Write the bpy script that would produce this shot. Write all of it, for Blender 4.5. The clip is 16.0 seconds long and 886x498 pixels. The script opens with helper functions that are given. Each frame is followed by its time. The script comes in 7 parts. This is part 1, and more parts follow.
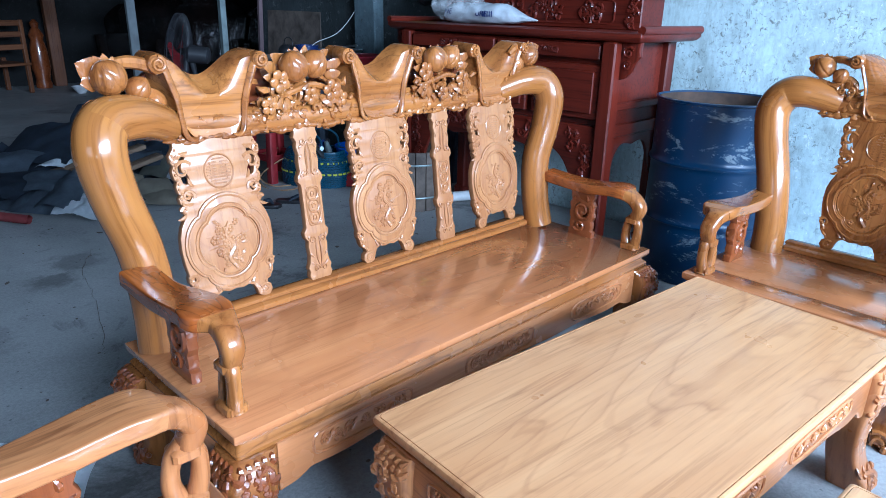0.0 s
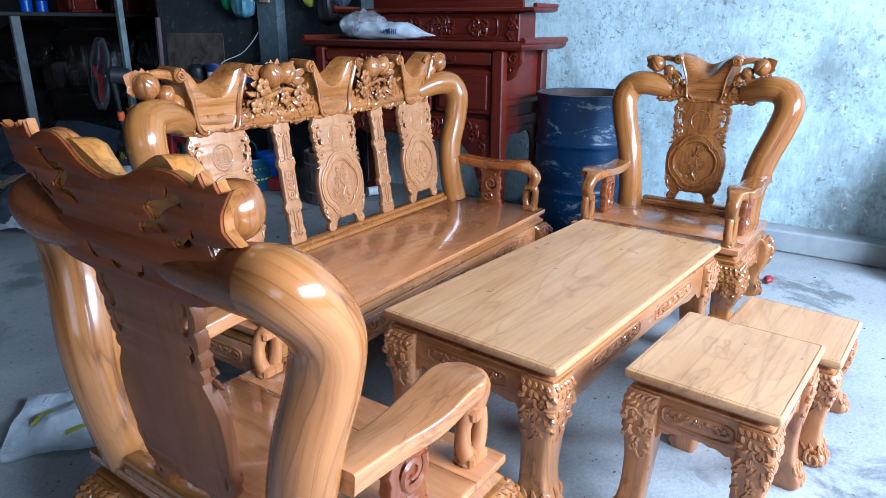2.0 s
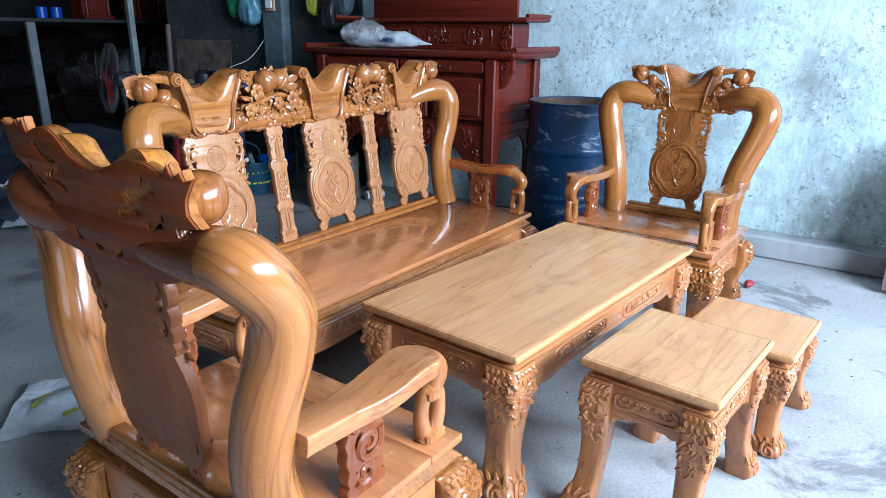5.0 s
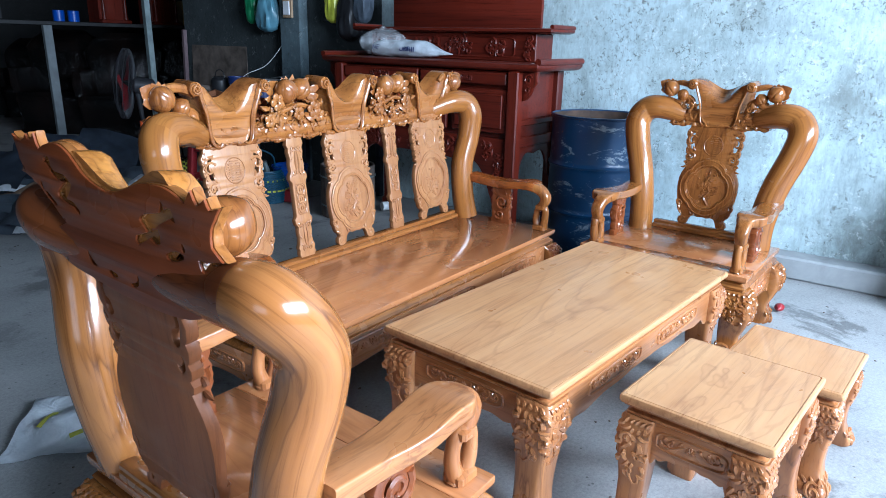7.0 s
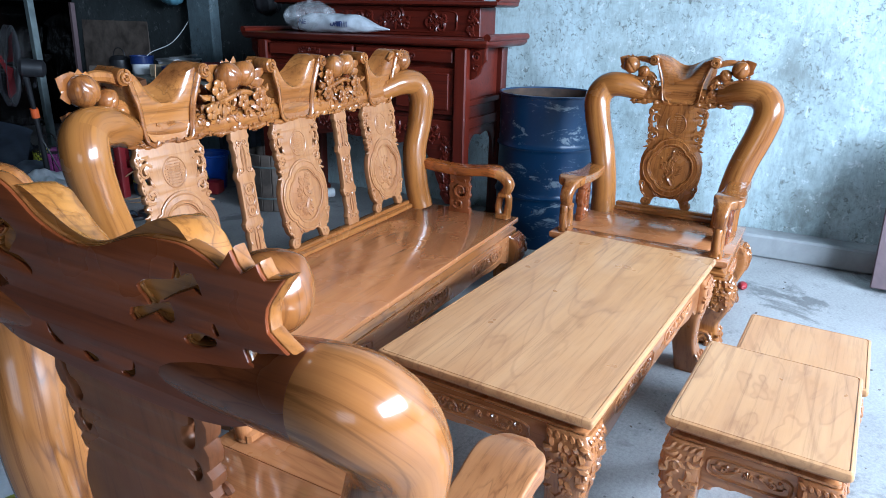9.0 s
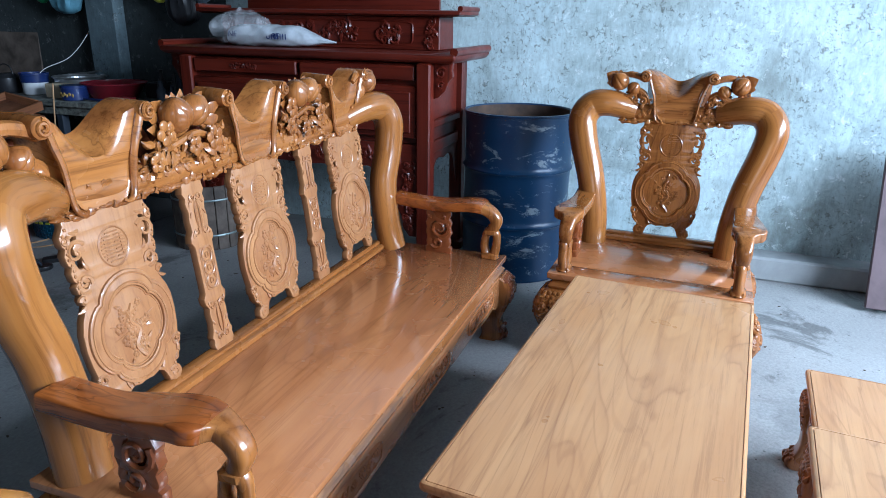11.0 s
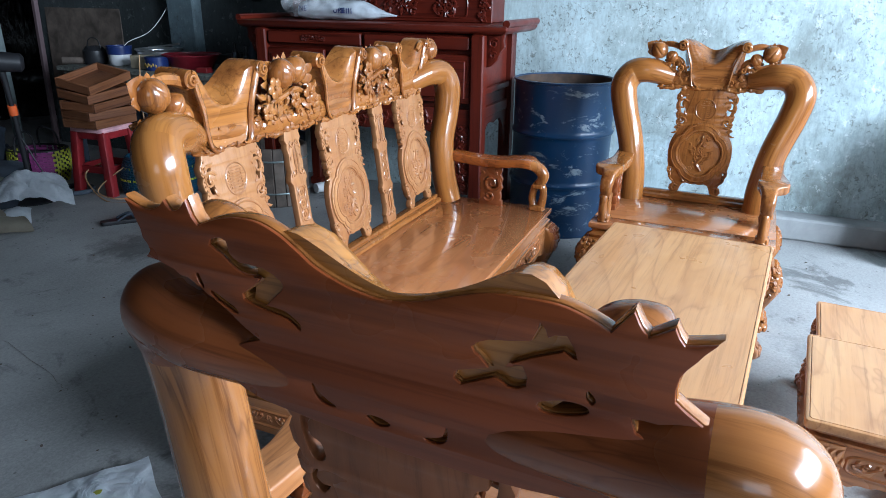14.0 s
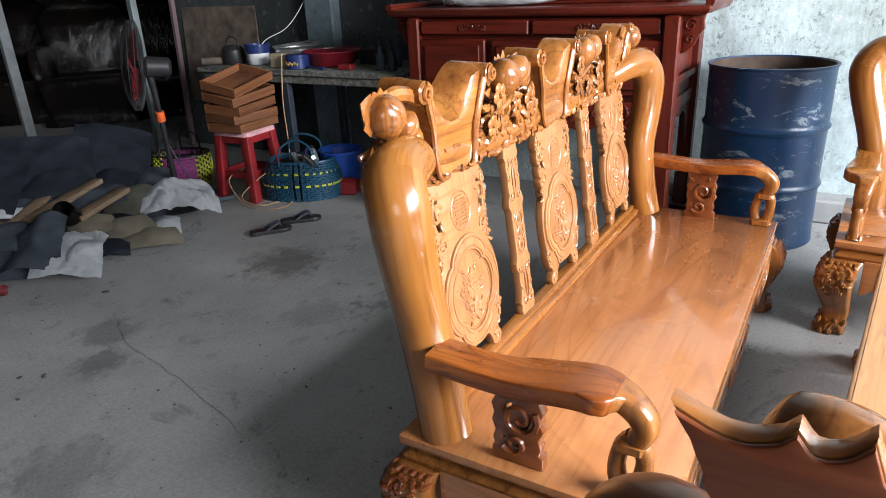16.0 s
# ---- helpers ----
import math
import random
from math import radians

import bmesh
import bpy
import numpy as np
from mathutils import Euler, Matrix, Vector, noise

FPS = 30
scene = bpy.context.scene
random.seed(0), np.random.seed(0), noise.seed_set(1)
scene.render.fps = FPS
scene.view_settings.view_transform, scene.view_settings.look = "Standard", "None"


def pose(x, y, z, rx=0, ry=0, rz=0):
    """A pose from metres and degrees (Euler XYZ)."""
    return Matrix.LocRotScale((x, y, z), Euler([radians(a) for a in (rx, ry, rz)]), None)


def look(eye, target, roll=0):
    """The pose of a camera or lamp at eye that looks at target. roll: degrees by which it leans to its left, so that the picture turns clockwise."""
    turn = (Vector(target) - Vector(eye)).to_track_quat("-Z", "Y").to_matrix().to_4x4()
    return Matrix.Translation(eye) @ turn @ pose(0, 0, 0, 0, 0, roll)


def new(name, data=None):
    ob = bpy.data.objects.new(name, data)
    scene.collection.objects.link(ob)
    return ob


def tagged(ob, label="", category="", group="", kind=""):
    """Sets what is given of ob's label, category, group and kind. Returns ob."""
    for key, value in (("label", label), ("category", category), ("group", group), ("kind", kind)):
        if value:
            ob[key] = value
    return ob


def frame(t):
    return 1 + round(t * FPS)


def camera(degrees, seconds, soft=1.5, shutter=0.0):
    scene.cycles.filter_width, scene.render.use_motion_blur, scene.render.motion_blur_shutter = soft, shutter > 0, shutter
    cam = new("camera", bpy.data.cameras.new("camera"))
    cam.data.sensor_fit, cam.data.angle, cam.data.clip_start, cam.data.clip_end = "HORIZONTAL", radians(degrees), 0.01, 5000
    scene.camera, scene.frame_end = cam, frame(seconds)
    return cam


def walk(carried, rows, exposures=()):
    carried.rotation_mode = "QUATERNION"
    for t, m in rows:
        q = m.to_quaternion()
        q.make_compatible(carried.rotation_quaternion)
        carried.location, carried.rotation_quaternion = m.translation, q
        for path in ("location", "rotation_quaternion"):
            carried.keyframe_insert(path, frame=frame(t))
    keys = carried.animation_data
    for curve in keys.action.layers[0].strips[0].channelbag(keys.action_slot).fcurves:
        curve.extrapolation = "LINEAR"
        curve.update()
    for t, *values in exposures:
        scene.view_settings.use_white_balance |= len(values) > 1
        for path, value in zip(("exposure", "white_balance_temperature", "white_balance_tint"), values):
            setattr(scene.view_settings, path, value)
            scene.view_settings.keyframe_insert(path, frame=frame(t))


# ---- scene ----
cam = camera(66.8, 16.0, 0.5)
PATH = [
    (0, (0.281, 0.121, 1.249), (1.625, 1.435, 0.566), 1.4),
    (0.5, (0.041, 0.105, 1.246), (1.536, 1.276, 0.617), 1.8),
    (1, (-0.151, 0.038, 1.266), (1.366, 1.197, 0.669), 2.1),
    (1.5, (-0.277, -0.108, 1.259), (1.252, 1.01, 0.617), 1.6),
    (2, (-0.392, -0.121, 1.254), (1.184, 0.934, 0.618), 0.1),
    (2.5, (-0.474, -0.099, 1.242), (1.034, 0.985, 0.499), 0.6),
    (3, (-0.47, -0.129, 1.239), (1.0, 0.998, 0.486), 0.7),
    (3.5, (-0.448, -0.202, 1.245), (1.049, 0.909, 0.52), 0.4),
    (4, (-0.449, -0.248, 1.252), (1.086, 0.847, 0.587), 0.6),
    (4.2, (-0.447, -0.26, 1.255), (1.101, 0.826, 0.602), 0.7),
    (6.3, (-0.414, -0.286, 1.266), (1.155, 0.813, 0.689), 0.3),
    (6.5, (-0.411, -0.279, 1.27), (1.148, 0.826, 0.681), 0.5),
    (7, (-0.376, -0.168, 1.269), (1.18, 0.941, 0.675), 1.4),
    (7.5, (-0.324, 0.056, 1.283), (1.354, 0.961, 0.678), 0.2),
    (8, (-0.311, 0.134, 1.285), (1.37, 1.023, 0.667), 0.7),
    (8.5, (-0.307, 0.149, 1.282), (1.378, 1.008, 0.631), 1.8),
    (9, (-0.28, 0.185, 1.276), (1.399, 1.049, 0.616), 1.2),
    (9.5, (-0.138, 0.299, 1.278), (1.547, 1.195, 0.678), -0.6),
    (10, (-0.007, 0.433, 1.299), (1.717, 1.239, 0.686), 0.1),
    (10.2, (0.008, 0.495, 1.307), (1.783, 1.183, 0.693), -0.4),
    (12.5, (-0.052, 0.699, 1.319), (1.728, 1.31, 0.642), 1.7),
    (13, (-0.133, 0.669, 1.315), (1.643, 1.316, 0.661), 2.1),
    (13.5, (-0.268, 0.577, 1.302), (1.495, 1.228, 0.619), 0.3),
    (14, (-0.361, 0.576, 1.304), (1.363, 1.301, 0.594), 0.6),
    (14.5, (-0.407, 0.683, 1.312), (1.229, 1.586, 0.599), 2.0),
    (15, (-0.407, 0.81, 1.317), (1.197, 1.762, 0.595), 1.3),
    (15.5, (-0.322, 0.948, 1.299), (1.243, 1.939, 0.543), 0.2),
    (16, (-0.155, 1.124, 1.308), (1.428, 2.089, 0.559), -2.6),
]
walk(cam, [(t, look(eye, target, roll)) for t, eye, target, roll in PATH], [(0, 0.04, 4830, 8), (0.8, -0.02, 4860, 8), (1.5, -0.11, 4900, 9), (3.5, -0.17, 5330, 9), (9, -0.24, 5270, 9), (12.5, -0.42, 5290, 9), (14.0, -0.22, 5600, 9), (14.6, 0.30, 6200, 12), (16, 0.40, 6850, 16)])

# ---- world, sun, large lights ----
world = bpy.data.worlds.new("sky")
scene.world = world
world.use_nodes = True
wn = world.node_tree
sky = wn.nodes.new("ShaderNodeTexSky")
sky.sky_type, sky.sun_disc = "NISHITA", False
sky.sun_elevation, sky.sun_rotation = radians(50), radians(200)
wn.links.new(sky.outputs[0], wn.nodes["Background"].inputs[0])
wn.nodes["Background"].inputs[1].default_value = 0.045


def area(name, loc, target, w, h, power, color):
    d = bpy.data.lights.new(name, "AREA")
    d.shape, d.size, d.size_y, d.energy, d.color = "RECTANGLE", w, h, power, color
    ob = new(name, d)
    ob.matrix_world = look(loc, target)
    return ob


# daylight that enters by the wide doorway and by the opening behind the walker
area("doorway_daylight", (1.1, -3.6, 2.5), (1.1, 0, 1.15), 4.1, 1.4, 1060, (0.86, 0.94, 1.0))
area("side_daylight", (-4.6, -1.2, 2.0), (0, 0.4, 0.8), 2.2, 1.5, 36, (0.86, 0.94, 1.0))


# ---- materials ----
def mat(name, rough=0.5, metal=0.0, coat=0.0, spec=0.5):
    m = bpy.data.materials.new(name)
    m.use_nodes = True
    b = m.node_tree.nodes["Principled BSDF"]
    b.inputs["Roughness"].default_value = rough
    b.inputs["Metallic"].default_value = metal
    b.inputs["Coat Weight"].default_value = coat
    b.inputs["Coat Roughness"].default_value = 0.045
    b.inputs["Specular IOR Level"].default_value = spec
    return m, m.node_tree, b


def nd(nt, kind, **vals):
    n = nt.nodes.new("ShaderNode" + kind)
    for k, v in vals.items():
        n.inputs[k.replace("_", " ")].default_value = v
    return n


def ramp(nt, src, stops):
    r = nt.nodes.new("ShaderNodeValToRGB")
    el = r.color_ramp.elements
    while len(el) < len(stops):
        el.new(0.5)
    for e, (p, c) in zip(el, stops):
        e.position, e.color = p, (*c, 1) if len(c) == 3 else c
    nt.links.new(src, r.inputs[0])
    return r.outputs[0]


def mixc(nt, fac, a, b, mode="MIX"):
    m = nt.nodes.new("ShaderNodeMix")
    m.data_type, m.blend_type = "RGBA", mode
    for sock, v in ((m.inputs[0], fac), (m.inputs[6], a), (m.inputs[7], b)):
        if isinstance(v, (int, float)):
            sock.default_value = v
        elif isinstance(v, tuple):
            sock.default_value = (*v, 1)
        else:
            nt.links.new(v, sock)
    return m.outputs[2]


def coords(nt, scale=(1, 1, 1), rnd=3.0, along=""):
    """Object coordinates, or those that run along a bent part, shifted by a random amount for every object."""
    if along:
        tc = nt.nodes.new("ShaderNodeAttribute")
        tc.attribute_name = along
        source = tc.outputs["Vector"]
    else:
        source = nt.nodes.new("ShaderNodeTexCoord").outputs["Object"]
    oi = nt.nodes.new("ShaderNodeObjectInfo")
    mu = nt.nodes.new("ShaderNodeVectorMath")
    mu.operation = "SCALE"
    mu.inputs[0].default_value = (3.1 * rnd, 5.7 * rnd, 4.3 * rnd)
    nt.links.new(oi.outputs["Random"], mu.inputs["Scale"])
    ad = nt.nodes.new("ShaderNodeVectorMath")
    nt.links.new(source, ad.inputs[0])
    nt.links.new(mu.outputs[0], ad.inputs[1])
    mp = nt.nodes.new("ShaderNodeMapping")
    mp.inputs["Scale"].default_value = scale
    nt.links.new(ad.outputs[0], mp.inputs[0])
    return mp.outputs[0]


def noise_tex(nt, vec, scale, detail=4, rough=0.55, dist=0.0):
    n = nd(nt, "TexNoise", Scale=scale, Detail=detail, Roughness=rough, Distortion=dist)
    nt.links.new(vec, n.inputs["Vector"])
    return n.outputs["Fac"]


def bump(nt, bsdf, src, strength, dist):
    b = nd(nt, "Bump", Strength=strength, Distance=dist)
    nt.links.new(src, b.inputs["Height"])
    nt.links.new(b.outputs[0], bsdf.inputs["Normal"])


def wood(name, axis, light, mid, dark, rough=0.3, coat=0.5, streak=0.5, figure=2.2, fibre=1.0, spec=0.5, stretch=0.12, vein=0.0, banding=0.45, rings=11.0, along=""):
    """Lacquered timber with its grain along one axis: broad figure, growth rings, dark veins, fine streaks and pores."""
    m, nt, b = mat(name, rough, 0, coat, spec)

    def grain(k):
        sc = [1.0, 1.0, 1.0]
        sc["xyz".index(axis)] = k
        return coords(nt, tuple(sc), 3.0, along)

    v = grain(stretch)
    big = noise_tex(nt, v, figure * 2.2, 3, 0.5, 1.0)
    ring = noise_tex(nt, v, figure, 2, 0.4, 0.7)
    mul = nt.nodes.new("ShaderNodeMath")
    mul.operation, mul.inputs[1].default_value = "MULTIPLY", rings
    nt.links.new(ring, mul.inputs[0])
    fr = nt.nodes.new("ShaderNodeMath")
    fr.operation = "FRACT"
    nt.links.new(mul.outputs[0], fr.inputs[0])
    fine = noise_tex(nt, grain(0.03), 70, 5, 0.7, 0.15)
    body = ramp(nt, big, [(0.30, mid), (0.70, light)])
    lines = ramp(nt, fr.outputs[0], [(0.0, (0.35, 0.35, 0.35)), (0.05, (0.06, 0.06, 0.06)), (0.40, (0, 0, 0)), (0.74, (0.12, 0.12, 0.12)), (0.90, (0.36, 0.36, 0.36)), (0.965, (0.95, 0.95, 0.95)), (1.0, (0.6, 0.6, 0.6))])
    patch = ramp(nt, noise_tex(nt, v, figure * 1.3, 2, 0.5), [(0.36, (0.25, 0.25, 0.25)), (0.62, (1, 1, 1))])
    c = mixc(nt, mixc(nt, 1.0, lines, patch, "MULTIPLY"), body, mixc(nt, streak, body, dark))
    if vein:
        wob = noise_tex(nt, v, figure * 0.9, 5, 0.56, 0.8)
        thin = ramp(nt, wob, [(0.415, (0, 0, 0)), (0.420, (0.9, 0.9, 0.9)), (0.425, (0.1, 0.1, 0.1)), (0.452, (0, 0, 0)), (0.457, (1, 1, 1)), (0.463, (0.25, 0.25, 0.25)), (0.490, (0, 0, 0)), (0.496, (0.8, 0.8, 0.8)), (0.500, (0, 0, 0)), (0.540, (0.05, 0.05, 0.05)), (0.545, (1, 1, 1)), (0.551, (0.3, 0.3, 0.3)), (0.570, (0, 0, 0)), (0.590, (0, 0, 0)), (0.595, (0.9, 0.9, 0.9)), (0.600, (0, 0, 0))])
        keep = ramp(nt, noise_tex(nt, v, figure * 2.2, 2), [(0.38, (0.1 * vein,) * 3), (0.56, (vein, vein, vein))])
        c = mixc(nt, mixc(nt, 1.0, thin, keep, "MULTIPLY"), c, dark)
        tone = ramp(nt, noise_tex(nt, v, figure * 0.7, 3, 0.5, 0.6), [(0.34, (0.84, 0.75, 0.66)), (0.56, (1, 1, 1)), (0.72, (1.10, 1.09, 1.02))])
        c = mixc(nt, min(1.0, vein), c, tone, "MULTIPLY")
    band = noise_tex(nt, grain(0.045), 22 if vein else 14, 4, 0.6, 0.35)
    c = mixc(nt, banding, c, ramp(nt, band, [(0.34, (0.72, 0.62, 0.52)), (0.50, (0.98, 0.97, 0.96)), (0.66, (1.12, 1.12, 1.08))]), "MULTIPLY")
    c = mixc(nt, fibre, c, ramp(nt, fine, [(0.36, (0.46, 0.38, 0.32)), (0.47, (0.95, 0.94, 0.93)), (0.66, (1.13, 1.13, 1.10))]), "MULTIPLY")
    nt.links.new(c, b.inputs["Base Color"])
    bump(nt, b, fine, 0.10, 0.002)
    nt.links.new(ramp(nt, noise_tex(nt, coords(nt), 7, 3), [(0.3, (rough * 0.75,) * 3), (0.75, (rough * 1.35,) * 3)]), b.inputs["Roughness"])
    return m


def wood_set(name, light, mid, dark, **kw):
    return {a: wood(name + "_" + a, a, light, mid, dark, **kw) for a in "xyz"}


HONEY = ((0.365, 0.145, 0.035), (0.228, 0.076, 0.018), (0.055, 0.014, 0.004))
honey = wood_set("honey_lacquered_wood", *HONEY, rough=0.24, coat=0.42, spec=0.4, streak=0.58, figure=3.2, fibre=0.6, stretch=0.12, vein=0.50, banding=0.50, rings=11.0)
bentwood = wood("bent_honey_wood", "z", (0.365, 0.150, 0.034), (0.260, 0.093, 0.020), (0.085, 0.024, 0.006), rough=0.22, coat=0.45, spec=0.4, streak=0.32, figure=3.4, fibre=0.55, stretch=0.13, vein=0.35, banding=0.40, rings=8.0, along="grain")
veined = wood("veined_bent_honey_wood", "z", (0.415, 0.172, 0.048), (0.295, 0.106, 0.027), (0.070, 0.019, 0.006), rough=0.22, coat=0.45, spec=0.4, streak=0.28, figure=3.4, fibre=0.7, stretch=0.16, vein=0.62, banding=0.32, rings=7.0, along="grain")
seatwood = wood_set("reddish_seat_wood", (0.50, 0.208, 0.076), (0.385, 0.140, 0.048), (0.15, 0.048, 0.018), rough=0.24, coat=0.6, streak=0.50, figure=2.0, fibre=0.35, stretch=0.22, vein=0.25, banding=0.14, rings=12.0)
brown = wood_set("brown_lacquered_wood", (0.25, 0.07, 0.019), (0.15, 0.038, 0.011), (0.06, 0.014, 0.005), rough=0.28, coat=0.6, streak=0.5, figure=2.6, fibre=0.4)
# brown back wood, darkened further to hold the shade of the backs
backwood = wood_set("shade_brown_back_wood", (0.208, 0.051, 0.014), (0.147, 0.032, 0.009), (0.06, 0.012, 0.004), rough=0.32, coat=0.10, spec=0.25, streak=0.4, figure=2.4, fibre=0.4, vein=0.3, banding=0.25)
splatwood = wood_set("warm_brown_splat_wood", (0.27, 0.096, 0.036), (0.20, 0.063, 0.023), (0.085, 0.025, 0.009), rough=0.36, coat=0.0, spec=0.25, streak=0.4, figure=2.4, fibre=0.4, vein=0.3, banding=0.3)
plankwood = wood_set("weathered_plank_wood", (0.235, 0.165, 0.11), (0.175, 0.12, 0.078), (0.085, 0.055, 0.032), rough=0.75, coat=0.0, streak=0.4)
armwood = wood_set("streaked_arm_wood", (0.38, 0.112, 0.020), (0.24, 0.060, 0.011), (0.050, 0.012, 0.004), rough=0.24, coat=0.5, spec=0.4, streak=1.0, figure=5.0, fibre=0.5, stretch=0.16, vein=0.8, banding=0.5, rings=16.0)
saddlewood = wood_set("streaked_golden_saddle_wood", (0.43, 0.180, 0.036), (0.30, 0.105, 0.020), (0.065, 0.015, 0.004), rough=0.24, coat=0.35, spec=0.4, streak=0.75, figure=4.6, fibre=0.6, stretch=0.09, vein=0.6, banding=0.5, rings=13.0)
# elbow timber beside the crest back, with that shade put into its colour
shadebent = wood("bent_shade_brown_wood", "z", (0.225, 0.066, 0.019), (0.150, 0.040, 0.012), (0.055, 0.013, 0.005), rough=0.26, coat=0.3, spec=0.35, streak=0.45, figure=4.0, fibre=0.4, stretch=0.1, vein=0.5, banding=0.3, along="grain")
pale = wood_set("pale_carved_wood", (0.38, 0.180, 0.070), (0.295, 0.122, 0.045), (0.16, 0.052, 0.016), rough=0.34, coat=0.35, streak=0.45, figure=3.5, fibre=0.4)
table_wood = wood_set("pale_table_wood", (0.625, 0.352, 0.165), (0.515, 0.258, 0.108), (0.21, 0.072, 0.026), rough=0.36, coat=0.22, spec=0.35, streak=0.34, figure=2.4, fibre=0.34, stretch=0.20, vein=0.42, banding=0.10, rings=9.0)
frame_wood = wood_set("warm_table_frame_wood", (0.47, 0.208, 0.076), (0.34, 0.126, 0.040), (0.12, 0.036, 0.012), rough=0.32, coat=0.4, streak=0.6, figure=3.0, fibre=0.5, vein=0.6)
redwood = wood_set("red_altar_wood", (0.118, 0.015, 0.007), (0.073, 0.009, 0.0045), (0.04, 0.005, 0.003), rough=0.38, coat=0.15, spec=0.3, streak=0.4)
rawwood = wood_set("raw_plank_wood", (0.42, 0.30, 0.19), (0.33, 0.22, 0.13), (0.16, 0.10, 0.055), rough=0.7, coat=0.0, streak=0.4)
traywood = wood_set("tray_wood", (0.19, 0.072, 0.027), (0.125, 0.045, 0.017), (0.09, 0.033, 0.013), rough=0.6, coat=0.0, streak=0.4)


def simple(name, c1, c2, rough=0.6, metal=0.0, scale=8, bmp=0.1, coat=0.0, spec=0.5):
    m, nt, b = mat(name, rough, metal, coat, spec)
    v = coords(nt)
    n = noise_tex(nt, v, scale, 6, 0.6, 0.3)
    nt.links.new(ramp(nt, n, [(0.32, c1), (0.68, c2)]), b.inputs["Base Color"])
    bump(nt, b, noise_tex(nt, v, scale * 6, 4), bmp, 0.004)
    return m


def concrete():
    m, nt, b = mat("worn_concrete_floor", 0.55)
    v = coords(nt, rnd=0)
    base = ramp(nt, noise_tex(nt, v, 1.1, 8, 0.62, 0.6), [(0.30, (0.25, 0.25, 0.246)), (0.70, (0.44, 0.44, 0.432))])
    spots = ramp(nt, noise_tex(nt, v, 9, 5, 0.6, 0.4), [(0.60, (1, 1, 1)), (0.74, (0.62, 0.62, 0.62))])
    c = mixc(nt, 1.0, base, spots, "MULTIPLY")
    c = mixc(nt, 0.30, c, ramp(nt, noise_tex(nt, v, 75, 6, 0.75), [(0.35, (0.08, 0.08, 0.08)), (0.65, (0.42, 0.42, 0.41))]))
    stain = ramp(nt, noise_tex(nt, v, 1.7, 9, 0.72, 0.9), [(0.575, (1, 1, 1)), (0.64, (0.50, 0.50, 0.50))])
    c = mixc(nt, 1.0, c, stain, "MULTIPLY")
    warp = noise_tex(nt, v, 14, 6, 0.7)
    for x, y, r, k in ((2.13, 3.45, 0.24, 0.45), (1.06, 3.42, 0.12, 0.55), (1.24, 3.62, 0.16, 0.6), (0.62, 2.95, 0.20, 0.7), (1.75, 2.95, 0.16, 0.72), (2.35, 0.05, 0.22, 0.7), (0.35, 3.2, 0.28, 0.75)):
        dist = nt.nodes.new("ShaderNodeVectorMath")
        dist.operation, dist.inputs[1].default_value = "DISTANCE", (x, y, 0)
        nt.links.new(v, dist.inputs[0])
        add = nt.nodes.new("ShaderNodeMath")
        add.operation = "MULTIPLY_ADD"
        nt.links.new(warp, add.inputs[0])
        add.inputs[1].default_value = r * 2.2
        nt.links.new(dist.outputs["Value"], add.inputs[2])
        c = mixc(nt, 1.0, c, ramp(nt, add.outputs[0], [(r * 1.55, (k, k, k)), (min(0.99, r * 2.1), (1, 1, 1))]), "MULTIPLY")
    vor = nd(nt, "TexVoronoi", Scale=16.0, Randomness=1.0)
    nt.links.new(v, vor.inputs["Vector"])
    grit = ramp(nt, noise_tex(nt, v, 130, 5, 0.75), [(0.34, (0.86, 0.86, 0.87)), (0.50, (1, 1, 1)), (0.68, (1.08, 1.08, 1.07))])
    c = mixc(nt, 1.0, c, grit, "MULTIPLY")
    specks = ramp(nt, vor.outputs["Distance"], [(0.05, (0.2, 0.2, 0.2)), (0.09, (1, 1, 1))])
    c = mixc(nt, 0.7, c, mixc(nt, 1.0, c, specks, "MULTIPLY"))
    nt.links.new(c, b.inputs["Base Color"])
    nt.links.new(ramp(nt, noise_tex(nt, v, 3, 5), [(0.3, (0.36,) * 3), (0.7, (0.7,) * 3)]), b.inputs["Roughness"])
    bump(nt, b, noise_tex(nt, v, 45, 6, 0.7), 0.12, 0.004)
    return m


